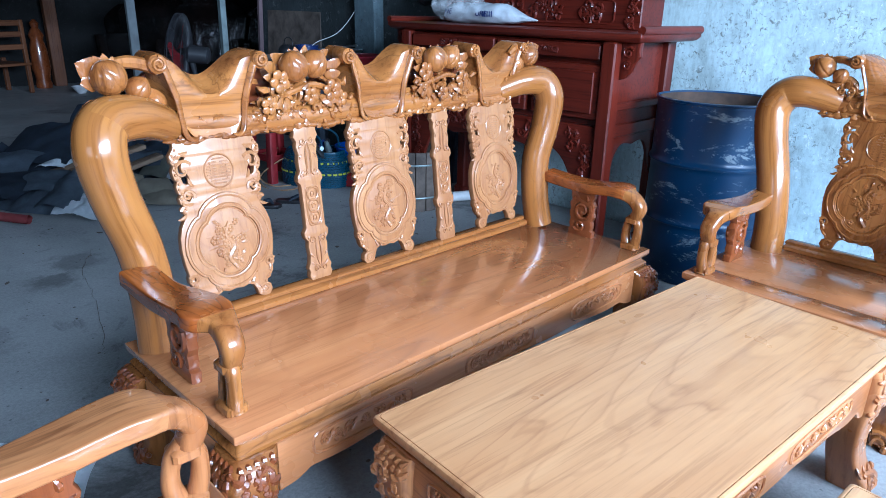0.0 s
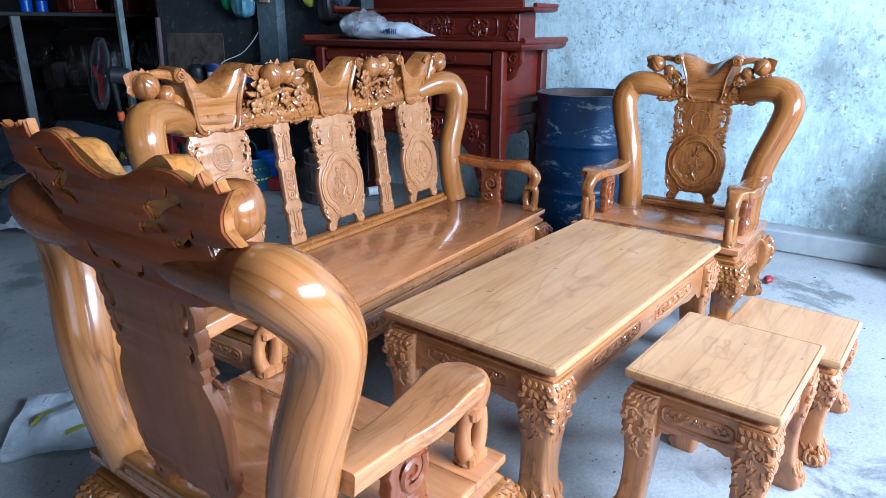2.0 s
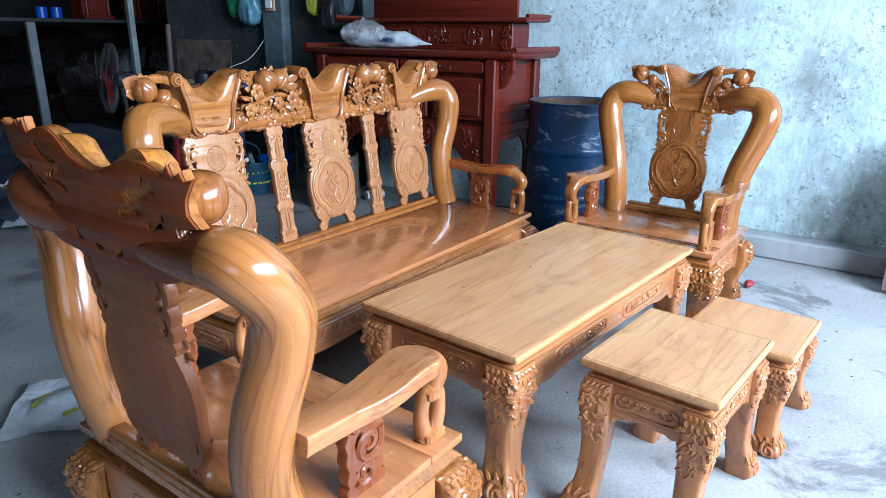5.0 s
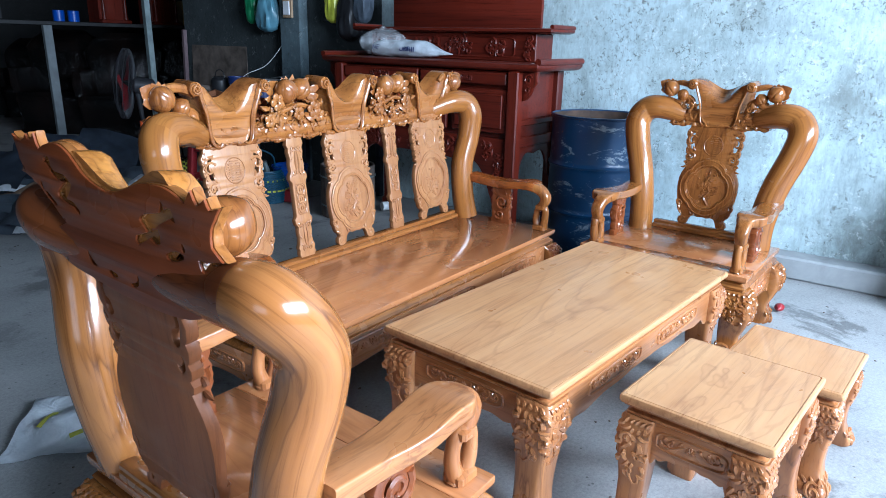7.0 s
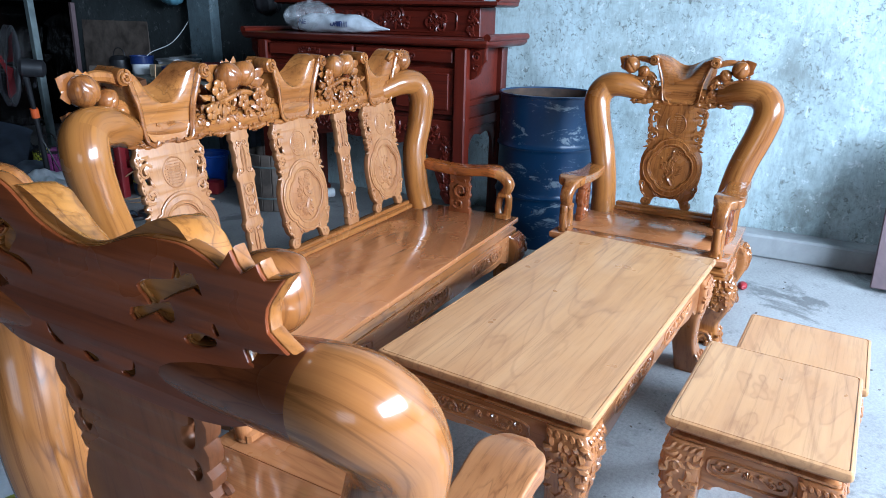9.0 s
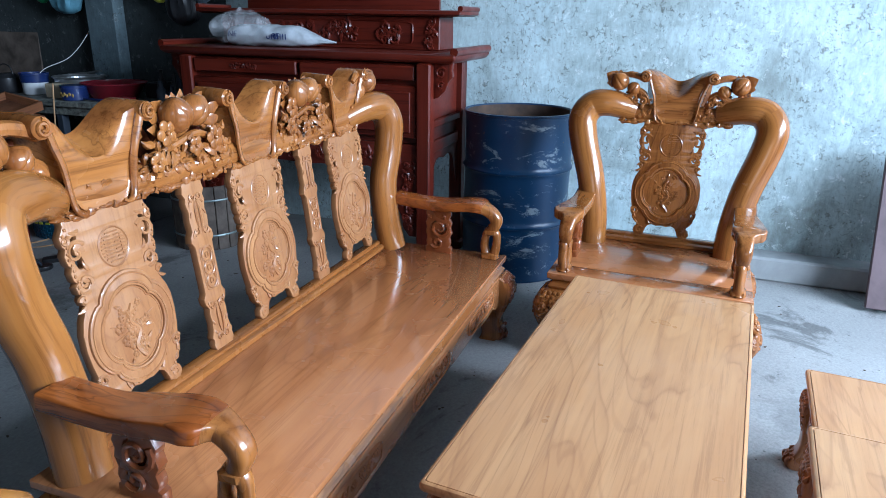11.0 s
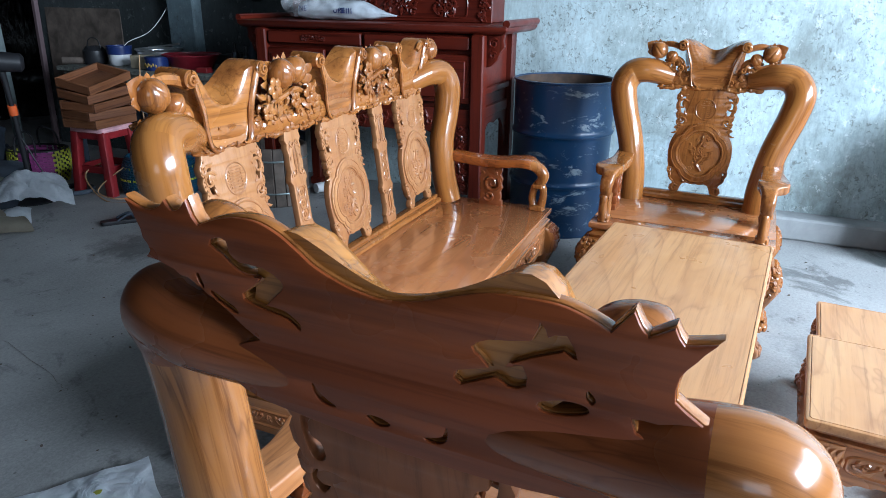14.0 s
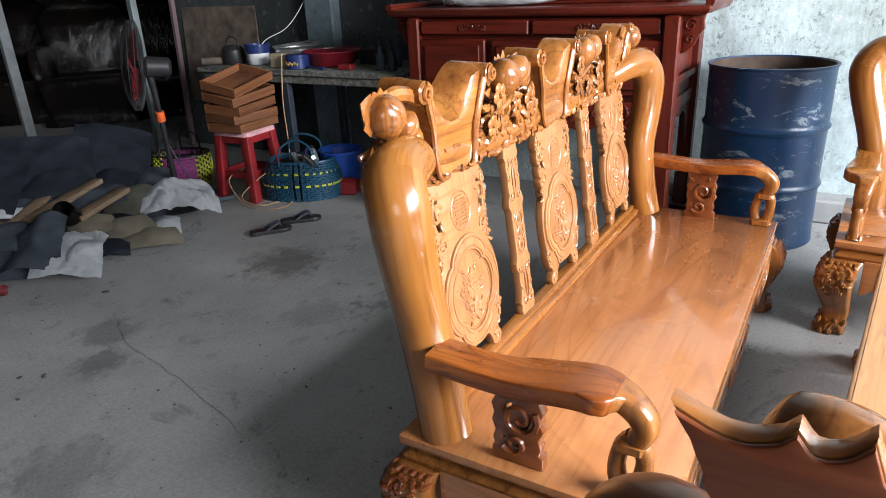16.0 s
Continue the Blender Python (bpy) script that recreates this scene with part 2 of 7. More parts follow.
def plaster(name, c_hi, c_mid, c_dirt, c_bare, stains=()):
    """Old lime paint on cement: flaking patches, grime in drips and mottling."""
    m, nt, b = mat(name, 0.8, spec=0.25)
    v = coords(nt, rnd=0)
    base = ramp(nt, noise_tex(nt, v, 1.3, 6, 0.6, 0.5), [(0.30, c_mid), (0.62, c_hi)])
    mott = ramp(nt, noise_tex(nt, v, 9, 10, 0.78, 0.5), [(0.40, (0, 0, 0)), (0.54, (1, 1, 1))])
    c = mixc(nt, mott, mixc(nt, 0.24, base, c_dirt), base)
    dr = coords(nt, (1, 1, 0.30), rnd=0)
    grime = ramp(nt, noise_tex(nt, dr, 2.2, 10, 0.74, 0.3), [(0.51, (0, 0, 0)), (0.70, (1, 1, 1))])
    c = mixc(nt, grime, c, mixc(nt, 0.52, c, c_dirt))
    cluster = ramp(nt, noise_tex(nt, v, 4.5, 6, 0.7, 0.6), [(0.44, (0, 0, 0)), (0.58, (1, 1, 1))])
    speck = ramp(nt, noise_tex(nt, v, 42, 7, 0.72, 0.8), [(0.40, (1, 1, 1)), (0.46, (0, 0, 0))])
    c = mixc(nt, mixc(nt, 1.0, speck, cluster, "MULTIPLY"), c, mixc(nt, 0.75, c, c_dirt))
    stroke = ramp(nt, noise_tex(nt, coords(nt, (1, 1, 0.25), rnd=0), 60, 4, 0.7), [(0.32, (0.84, 0.84, 0.84)), (0.50, (1, 1, 1)), (0.72, (1.07, 1.07, 1.07))])
    c = mixc(nt, 1.0, c, stroke, "MULTIPLY")
    broad = ramp(nt, noise_tex(nt, v, 0.9, 7, 0.62, 0.8), [(0.40, (1, 1, 1)), (0.62, (0.84, 0.83, 0.81))])
    c = mixc(nt, 1.0, c, broad, "MULTIPLY")
    warp = noise_tex(nt, v, 5, 8, 0.7, 0.5)
    for place, r, k in stains:
        dist = nt.nodes.new("ShaderNodeVectorMath")
        dist.operation, dist.inputs[1].default_value = "DISTANCE", place
        nt.links.new(v, dist.inputs[0])
        add = nt.nodes.new("ShaderNodeMath")
        add.operation = "MULTIPLY_ADD"
        nt.links.new(warp, add.inputs[0])
        add.inputs[1].default_value = 0.9
        nt.links.new(dist.outputs["Value"], add.inputs[2])
        fac = ramp(nt, add.outputs[0], [(min(0.97, 0.40 + r * 0.5), (k, k, k)), (min(1.0, 0.52 + r), (0, 0, 0))])
        c = mixc(nt, fac, c, mixc(nt, 0.8, c, c_dirt))
    flake = ramp(nt, noise_tex(nt, v, 17, 10, 0.8, 0.3), [(0.585, (0, 0, 0)), (0.600, (1, 1, 1))])
    c = mixc(nt, flake, c, mixc(nt, 0.5, c, c_bare))
    nt.links.new(c, b.inputs["Base Color"])
    bump(nt, b, noise_tex(nt, v, 20, 10, 0.8), 0.35, 0.008)
    return m


def drum_paint():
    m, nt, b = mat("scuffed_blue_drum_paint", 0.34)
    v = coords(nt, (1, 1, 1), rnd=0)
    base = ramp(nt, noise_tex(nt, v, 3, 6), [(0.3, (0.002, 0.020, 0.058)), (0.7, (0.004, 0.037, 0.10))])
    vv = coords(nt, (1, 1, 2.2), rnd=0)
    dust = ramp(nt, noise_tex(nt, vv, 6.5, 9, 0.75, 0.5), [(0.57, (0, 0, 0)), (0.63, (1, 1, 1))])
    c = mixc(nt, dust, base, mixc(nt, 0.5, base, (0.36, 0.42, 0.44)))
    chips = ramp(nt, noise_tex(nt, v, 24, 8, 0.7), [(0.66, (0, 0, 0)), (0.69, (1, 1, 1))])
    c = mixc(nt, chips, c, (0.10, 0.06, 0.04))
    nt.links.new(c, b.inputs["Base Color"])
    bump(nt, b, noise_tex(nt, v, 12, 5), 0.1, 0.01)
    return m


M_floor = concrete()
M_wall = plaster("flaking_pale_blue_wall_paint", (0.62, 0.745, 0.765), (0.47, 0.585, 0.615), (0.12, 0.125, 0.105), (0.76, 0.82, 0.82), [((3.92, -0.42, 0.25), 0.14, 0.50), ((3.92, 0.22, 1.0), 0.14, 0.55), ((3.92, 0.95, 0.65), 0.12, 0.6), ((3.92, 0.05, 0.30), 0.12, 0.6), ((3.92, 0.75, 1.45), 0.10, 0.45)])
# bare grey cement, with the shade round the bench darkened into its colour
M_wall_grey = plaster("bare_cement_toned_for_shade", (0.066, 0.077, 0.080), (0.032, 0.037, 0.039), (0.016, 0.024, 0.022), (0.19, 0.20, 0.195))
M_wall_blue = plaster("blue_grey_pier_paint", (0.150, 0.205, 0.230), (0.100, 0.138, 0.160), (0.06, 0.07, 0.07), (0.26, 0.30, 0.31))
# near-black cement: the darkness of the unlit far room put into the colour
M_unlit = plaster("shade_toned_cement", (0.018, 0.018, 0.018), (0.011, 0.011, 0.011), (0.006, 0.008, 0.008), (0.04, 0.04, 0.04))
M_kerb = simple("cement_kerb", (0.24, 0.25, 0.25), (0.36, 0.37, 0.37), 0.8, scale=5, bmp=0.3)
M_drum = drum_paint()
M_dark = simple("near_black_surface", (0.012, 0.012, 0.013), (0.03, 0.03, 0.03), 0.8)
M_rust = simple("rusty_drum_inside", (0.03, 0.02, 0.015), (0.09, 0.05, 0.03), 0.8)
# roof out of view, kept dark to hold back bounced light
M_ceiling = simple("unseen_roof_grey", (0.045, 0.045, 0.045), (0.08, 0.08, 0.08), 0.7)


# ---- mesh helpers ----
VIEW_SHIFT = Vector((0, 0, 0))  # offset that fits a corner's things to the camera's view


def part(name, bm, material, parent=None, label="", smooth=True):
    if isinstance(bm, bmesh.types.BMesh):
        me = bpy.data.meshes.new(name)
        bm.to_mesh(me)
        bm.free()
    else:
        me = bm
    me.materials.clear()
    me.materials.append(material)
    if smooth:
        me.shade_smooth()
        me.set_sharp_from_angle(angle=radians(38))
    ob = new(name, me)
    if parent is not None:
        ob.parent = parent
    else:
        ob.location = VIEW_SHIFT
    if label:
        ob["label"] = label
    return ob


def thing(name, label, category, m=None, group="", kind=""):
    ob = new(name)
    ob.matrix_world = Matrix.Translation(VIEW_SHIFT) @ (m if m is not None else Matrix.Identity(4))
    return tagged(ob, label, category, group, kind)


def spl(pts, n=8, closed=False):
    """A smooth curve through points."""
    p = [Vector(q) for q in pts]
    k = len(p)
    out = []
    for i in range(k if closed else k - 1):
        a = p[(i - 1) % k] if closed or i else p[0]
        b, c = p[i], p[(i + 1) % k]
        d = p[(i + 2) % k] if closed or i + 2 < k else p[-1]
        for j in range(n):
            t = j / n
            out.append(0.5 * (2 * b + (c - a) * t + (2 * a - 5 * b + 4 * c - d) * t * t + (3 * b - a - 3 * c + d) * t ** 3))
    if not closed:
        out.append(p[-1])
    return out


def loft(bm, rings, cap=True, loop=True):
    vs = [[bm.verts.new(q) for q in r] for r in rings]
    k = len(vs[0])
    for a, b in zip(vs, vs[1:]):
        for i in range(k if loop else k - 1):
            bm.faces.new((a[i], a[(i + 1) % k], b[(i + 1) % k], b[i]))
    if cap and loop:
        bm.faces.new(list(reversed(vs[0])))
        bm.faces.new(vs[-1])
    return bm


def bent(rings, path, material, name, parent, label=""):
    """A part lofted from rings round a path, whose timber grain runs along it."""
    bm = loft(bmesh.new(), rings)
    lay = bm.verts.layers.float_vector.new("grain")
    run = 0.0
    bm.verts.ensure_lookup_table()
    k = len(rings[0])
    for i, (ring, c) in enumerate(zip(rings, path)):
        run += (c - path[i - 1]).length if i else 0.0
        for j, q in enumerate(ring):
            a, d = 2 * math.pi * j / k, (q - c).length
            bm.verts[i * k + j][lay] = (d * math.cos(a), d * math.sin(a), run)
    return part(name, bm, material, parent, label)


def tube(bm, path, rad, seg=10, flat=1.0, cap=True):
    """A round rod along a path; rad is one radius or one for each point."""
    path = [Vector(p) for p in path]
    k = len(path)
    rs = rad if isinstance(rad, (list, tuple)) else [rad] * k
    if len(rs) != k:
        rs = [np.interp(i / (k - 1), np.linspace(0, 1, len(rs)), rs) for i in range(k)]
    t0 = (path[1] - path[0]).normalized()
    nrm = t0.orthogonal().normalized()
    rings = []
    for i in range(k):
        t = (path[min(i + 1, k - 1)] - path[max(i - 1, 0)]).normalized()
        nrm = (nrm - t * nrm.dot(t)).normalized()
        bi = t.cross(nrm)
        rings.append([path[i] + (nrm * math.cos(a) + bi * math.sin(a) * flat) * rs[i] for a in (2 * math.pi * j / seg for j in range(seg))])
    return loft(bm, rings, cap)


def rrect(hx, hy, r, z, n=4, cx=0.0, cy=0.0):
    out = []
    for sx, sy, a0 in ((1, 1, 0), (-1, 1, 90), (-1, -1, 180), (1, -1, 270)):
        for j in range(n + 1):
            a = radians(a0 + 90 * j / n)
            out.append(Vector((cx + sx * (hx - r) + r * math.cos(a), cy + sy * (hy - r) + r * math.sin(a), z)))
    return out


def slab(profile, hx, hy, r=0.012, cx=0.0, cy=0.0):
    """A moulded slab: profile is (inset, z) from the bottom up."""
    bm = bmesh.new()
    return loft(bm, [rrect(hx - i, hy - i, max(r, 0.003), z, 3, cx, cy) for i, z in profile])


def box(bm, c, s, bev=0.004, rot=None):
    hx, hy, hz = s[0] / 2, s[1] / 2, s[2] / 2
    bev = min(bev, hx * 0.45, hy * 0.45, hz * 0.45)
    rings = [rrect(hx - bev, hy - bev, bev, -hz, 1), rrect(hx, hy, bev, -hz + bev, 1), rrect(hx, hy, bev, hz - bev, 1), rrect(hx - bev, hy - bev, bev, hz, 1)]
    m = Matrix.Translation(c) @ (rot if rot is not None else Matrix.Identity(4))
    return loft(bm, [[m @ v for v in r] for r in rings])


def ball(bm, c, r, scale=(1, 1, 1), seg=16, tip=0.0, rot=None, crease=0.0):
    """A rounded fruit body, drawn out to a point at its top by tip."""
    m = Matrix.Translation(c) @ (rot if rot is not None else Matrix.Identity(4))
    rings = []
    n = seg // 2 + 2
    for i in range(n + 1):
        a = -math.pi / 2 + math.pi * (0.02 + 0.96 * i / n)
        z = math.sin(a) + (tip * max(0.0, (i / n - 0.7) / 0.3) ** 2)
        row = []
        for j in range(seg):
            b = 2 * math.pi * j / seg
            k = 1 - crease * math.exp(-((b - 1.5 * math.pi) / 0.11) ** 2)
            row.append(m @ Vector((r * k * scale[0] * math.cos(a) * math.cos(b), r * k * scale[1] * math.cos(a) * math.sin(b), r * scale[2] * z)))
        rings.append(row)
    return loft(bm, rings)


def plate(outline, holes=(), th=0.02, bevel=0.003, m=None):
    """A flat board cut to an outline, with holes through it, in the xz plane about y = 0."""
    cu = bpy.data.curves.new("cut", "CURVE")
    cu.dimensions, cu.fill_mode = "2D", "BOTH"
    cu.extrude, cu.bevel_depth, cu.bevel_resolution = th / 2 - bevel, bevel, 1
    for o in (outline, *holes):
        s = cu.splines.new("POLY")
        s.points.add(len(o) - 1)
        for q, xy in zip(s.points, o):
            q.co = (xy[0], xy[1], 0, 1)
        s.use_cyclic_u = True
    ob = bpy.data.objects.new("cut", cu)
    scene.collection.objects.link(ob)
    me = bpy.data.meshes.new_from_object(ob.evaluated_get(bpy.context.evaluated_depsgraph_get()))
    bpy.data.objects.remove(ob)
    bpy.data.curves.remove(cu)
    weld = bmesh.new()
    weld.from_mesh(me)
    bmesh.ops.remove_doubles(weld, verts=weld.verts, dist=0.00002)
    weld.to_mesh(me)
    weld.free()
    me.transform((m if m is not None else Matrix.Identity(4)) @ pose(0, 0, 0, 90, 0, 0))
    return me


def spl2(pts, n=6, closed=True):
    return [(v.x, v.y) for v in spl([(x, y, 0) for x, y in pts], n, closed)]


def mirror2(half):
    """A closed outline from its right half, listed from the bottom up."""
    return half + [(-x, y) for x, y in reversed(half)]


def widen(pts, by):
    """An outline moved outwards by a distance."""
    n = len(pts)
    turn = sum(pts[i][0] * pts[(i + 1) % n][1] - pts[(i + 1) % n][0] * pts[i][1] for i in range(n))
    out = []
    for i, (x, y) in enumerate(pts):
        dx, dy = pts[(i + 1) % n][0] - pts[i - 1][0], pts[(i + 1) % n][1] - pts[i - 1][1]
        k = by / max(1e-6, math.hypot(dx, dy)) * (1 if turn > 0 else -1)
        out.append((x + dy * k, y - dx * k))
    return out


def hollow(pts, c, sag=0.10):
    """A jagged outline with each side between two points bowed in towards c."""
    out = [pts[0]]
    for (ax, ay), (bx, by) in zip(pts, pts[1:]):
        n = math.hypot(bx - ax, by - ay) * sag
        mx, my = (ax + bx) / 2, (ay + by) / 2
        k = n / max(0.01, math.hypot(c[0] - mx, c[1] - my))
        out += [(mx + (c[0] - mx) * k, my + (c[1] - my) * k), (bx, by)]
    return out


def scroll(c, r, turns, start, hand=1, n=10):
    """A flat volute in (u, v) that winds in from radius r."""
    k = max(6, int(n * turns))
    return [(c[0] + r * (1 - 0.8 * i / k) * math.cos(start + hand * 2 * math.pi * turns * i / k), c[1] + r * (1 - 0.8 * i / k) * math.sin(start + hand * 2 * math.pi * turns * i / k)) for i in range(k + 1)]


def carve(bm, w, h, m, rng, size=0.02, thick=0.0042, count=9, on=None):
    """Carved foliage on a face: volutes, leaf lobes and buds, half sunk in the wood. m maps (u, v, out) to the thing; on gives the relief of a curved face."""
    def put(a, b, c):
        return m @ Vector((a, b, c + (on(b) if on else 0.0)))
    for i in range(count):
        u, v = (rng.uniform(-0.5, 0.5) * w, (-0.5 + (i + 0.5) / count) * h)
        r = size * rng.uniform(0.7, 1.25)
        pts = scroll((u, v), r, rng.uniform(0.8, 1.3), rng.uniform(0, 6.28), rng.choice((1, -1)), 8)
        tube(bm, [put(a, b, 0.0) for a, b in pts], [thick * 1.25, thick, thick * 0.8], 5)
        a = rng.uniform(0, 6.28)
        q = Vector((u + 0.9 * r * math.cos(a), v + 0.9 * r * math.sin(a), 0))
        d = Vector((math.cos(a + 1.2), math.sin(a + 1.2), 0)) * r
        tube(bm, [put(*(q + d * t)[:2], 0.0) for t in (-0.9, -0.4, 0.2, 1.0)], [thick * 0.3, thick * 1.3, thick * 1.2, thick * 0.2], 5)
    return bm


def vine(bm, w, h, m, thick=0.003, waves=5):
    """Scrolls that unroll to both sides from a palmette, for a long cartouche."""
    half = max(1, waves // 2)
    for s in (-1, 1):
        for k in range(half):
            u0, u1 = 0.10 * w + 0.40 * w * k / half, 0.10 * w + 0.40 * w * (k + 1) / half
            f = 1 if k % 2 else -1
            r = 0.5 * (u1 - u0)
            pts = [(u0, -0.30 * f * h), (u0 + 0.5 * r, -0.02 * f * h), (u0 + 1.1 * r, 0.28 * f * h), (u1 - 0.15 * r, 0.20 * f * h), (u1, -0.10 * f * h)]
            tube(bm, [m @ Vector((s * q.x, q.y, 0.001)) for q in spl([(a, b, 0) for a, b in pts], 4)], [thick * 0.7, thick * 1.2, thick], 5)
            tube(bm, [m @ Vector((s * a, b, 0.001)) for a, b in scroll((u0 + 1.15 * r, -0.02 * f * h), 0.24 * h, 1.3, 1.57 * f, -f, 8)], [thick * 1.1, thick * 0.7], 5)
            for d in (0.35, 1.0, 1.7):
                b = Vector((s * (u0 + d * r), -0.30 * f * h, 0))
                tube(bm, [m @ (b + Vector((s * q * 0.16 * h, f * q * (0.10 if d == 1.0 else 0.20) * h, 0.001))) for q in (-1, -0.3, 0.4, 1)], [thick * 0.3, thick * 1.5, thick * 1.2, thick * 0.2], 5)
        for q in range(3):
            a = 1.57 - s * (0.25 + 0.5 * q)
            tube(bm, [m @ Vector((0.42 * h * t * math.cos(a), -0.20 * h + 0.62 * h * t * math.sin(a), 0.001)) for t in (0.0, 0.35, 0.75, 1.0)], [thick * 0.5, thick * 1.4, thick * 1.3, thick * 0.3], 5)
    return bm


def ring_path(hu, hv, m, n=40, power=2.6):
    out = []
    for i in range(n + 1):
        a = 2 * math.pi * i / n
        c, s = math.cos(a), math.sin(a)
        out.append(m @ Vector((hu * math.copysign(abs(c) ** (2 / power), c), hv * math.copysign(abs(s) ** (2 / power), s), 0)))
    return out


def face(c, u, v):
    """A frame on a face: u to its right, v up, out of it the third."""
    u, v = Vector(u).normalized(), Vector(v).normalized()
    w = u.cross(v)
    m = Matrix((u, v, w)).transposed().to_4x4()
    m.translation = c
    return m


# ---- the setting ----
def wall_box(name, lo, hi, material, label="", bev=0.004):
    bm = bmesh.new()
    c = [(a + b) / 2 for a, b in zip(lo, hi)]
    box(bm, c, [b - a for a, b in zip(lo, hi)], bev)
    ob = part(name, bm, material, None, label, False)
    ob["kind"] = "structure"
    return ob


WX, SY, NY, EX, TOP = -5.0, -3.8, 11.5, 3.92, 3.9
wall_box("floor", (WX - 0.3, SY - 0.3, -0.2), (6.6, NY + 0.3, 0), M_floor, "worn grey concrete workshop floor with stains")
wall_box("wall_east", (EX, SY, 0), (EX + 0.2, 3.55, TOP), M_wall, "flaking pale blue painted plaster wall")
wall_box("wall_east_grey", (EX, 3.55, 0), (EX + 0.2, 6.2, TOP), M_wall_grey, "bare grey cement wall behind the bench, darkened for shade")
wall_box("wall_recess", (EX + 0.2, 6.0, 0), (6.4, 6.2, TOP), M_unlit, "cement return wall")
wall_box("wall_recess_end", (6.4, 6.0, 0), (6.6, NY, TOP), M_unlit, "cement wall of the recess, its shade in the colour")
wall_box("wall_north", (WX, NY, 0), (6.6, NY + 0.2, TOP), M_unlit, "cement wall at the back, its shade in the colour")
# unseen west side, added near black so that it throws back little light
wall_box("wall_west", (WX - 0.2, 0.6, 0), (WX, NY, TOP), M_unlit, "unseen west cement wall, toned near black")
wall_box("wall_west_low", (WX - 0.2, SY, 0), (WX, 0.6, 1.0), M_unlit, "unseen low cement wall under an opening, toned near black")
wall_box("wall_west_lintel", (WX - 0.2, SY, 2.8), (WX, 0.6, TOP), M_unlit, "unseen cement lintel over an opening, toned near black")
# unseen south side and roof, added to enclose and shape the daylight
wall_box("wall_south_left", (WX, SY - 0.2, 0), (-1.1, SY, TOP), M_wall, "unseen plaster wall added beside the doorway")
wall_box("wall_south_right", (3.8, SY - 0.2, 0), (EX + 0.2, SY, TOP), M_wall, "unseen plaster wall added beside the doorway")
wall_box("wall_south_lintel", (-1.1, SY - 0.2, 3.3), (3.8, SY, TOP), M_wall, "unseen plaster lintel added over the doorway")
wall_box("ceiling", (WX - 0.2, SY - 0.2, TOP), (6.6, NY + 0.2, TOP + 0.1), M_ceiling, "unseen grey roof added to close the room")
wall_box("kerb", (EX - 0.16, SY, 0), (EX, 1.9, 0.13), M_kerb, "low cement kerb along the wall foot", 0.012)
wall_box("column", (EX - 0.10, 4.385, 0), (EX, 4.645, TOP), M_wall_blue, "narrow blue-grey painted pier on the wall", 0.012)


# ---- table and stools ----
def petal(bm, put, u, v, ang, length, width, curl=0.5, deep=0.35):
    """One carved leaf lobe on a face: a fat drop that bends to its tip."""
    pts = []
    for t in (0.0, 0.22, 0.5, 0.78, 1.0):
        a = ang + curl * t
        pts.append(put(u + length * t * math.cos(a), v + length * t * math.sin(a), -deep * width + 0.25 * width * math.sin(math.pi * t)))
    tube(bm, pts, [width * 0.35, width * 0.95, width, width * 0.62, width * 0.12], 6)


def acanthus(bm, put, w, h, hand):
    """Carved foliage for a knee: an eye, a curled lip and three rows of lobes that hang down to a hooked tail."""
    for row, (v, n, ln, wd) in enumerate(((0.40, 5, 0.15, 0.085), (0.30, 5, 0.18, 0.098), (0.16, 5, 0.20, 0.105), (0.02, 5, 0.19, 0.102), (-0.13, 4, 0.19, 0.092), (-0.26, 2, 0.17, 0.080))):
        for k in range(n):
            f = (k + 0.5) / n - 0.5 + 0.05 * math.sin(7.1 * row + 3.7 * k)
            petal(bm, put, w * 0.72 * f, (v + 0.03 * math.sin(5.3 * k + row)) * h, -1.57 + f * 1.9 + 0.35 * math.sin(2.9 * k + 4.1 * row), ln * h * (1 + 0.25 * math.sin(4.7 * k + row)), wd * w, -hand * (0.9 if row % 2 else -0.7), 0.62)
    for k in range(5):
        petal(bm, put, w * (-0.34 + 0.17 * k), 0.40 * h, 1.57 + 0.5 * math.sin(3.1 * k), 0.11 * h, 0.075 * w, 0.6 * hand, 0.5)
    for c, r, st in (((0.16 * hand * w, 0.20 * h), 0.19 * w, 0.4), ((-0.20 * hand * w, -0.02 * h), 0.16 * w, 2.4), ((0.10 * hand * w, -0.28 * h), 0.14 * w, 1.2)):
        tube(bm, [put(a, b, 0.0) for a, b in scroll(c, r, 1.25, st, hand, 10)], [0.060 * w, 0.046 * w, 0.030 * w], 6)
        ball(bm, put(c[0], c[1], 0.0), 0.055 * w, (1, 1, 1), 8)
    tube(bm, [put(a, b, -0.01 * w) for a, b in ((0.10 * hand * w, -0.26 * h), (0.02 * hand * w, -0.38 * h), (-0.10 * hand * w, -0.46 * h), (-0.24 * hand * w, -0.43 * h), (-0.26 * hand * w, -0.36 * h))], [0.065 * w, 0.058 * w, 0.05 * w, 0.042 * w, 0.026 * w], 6)


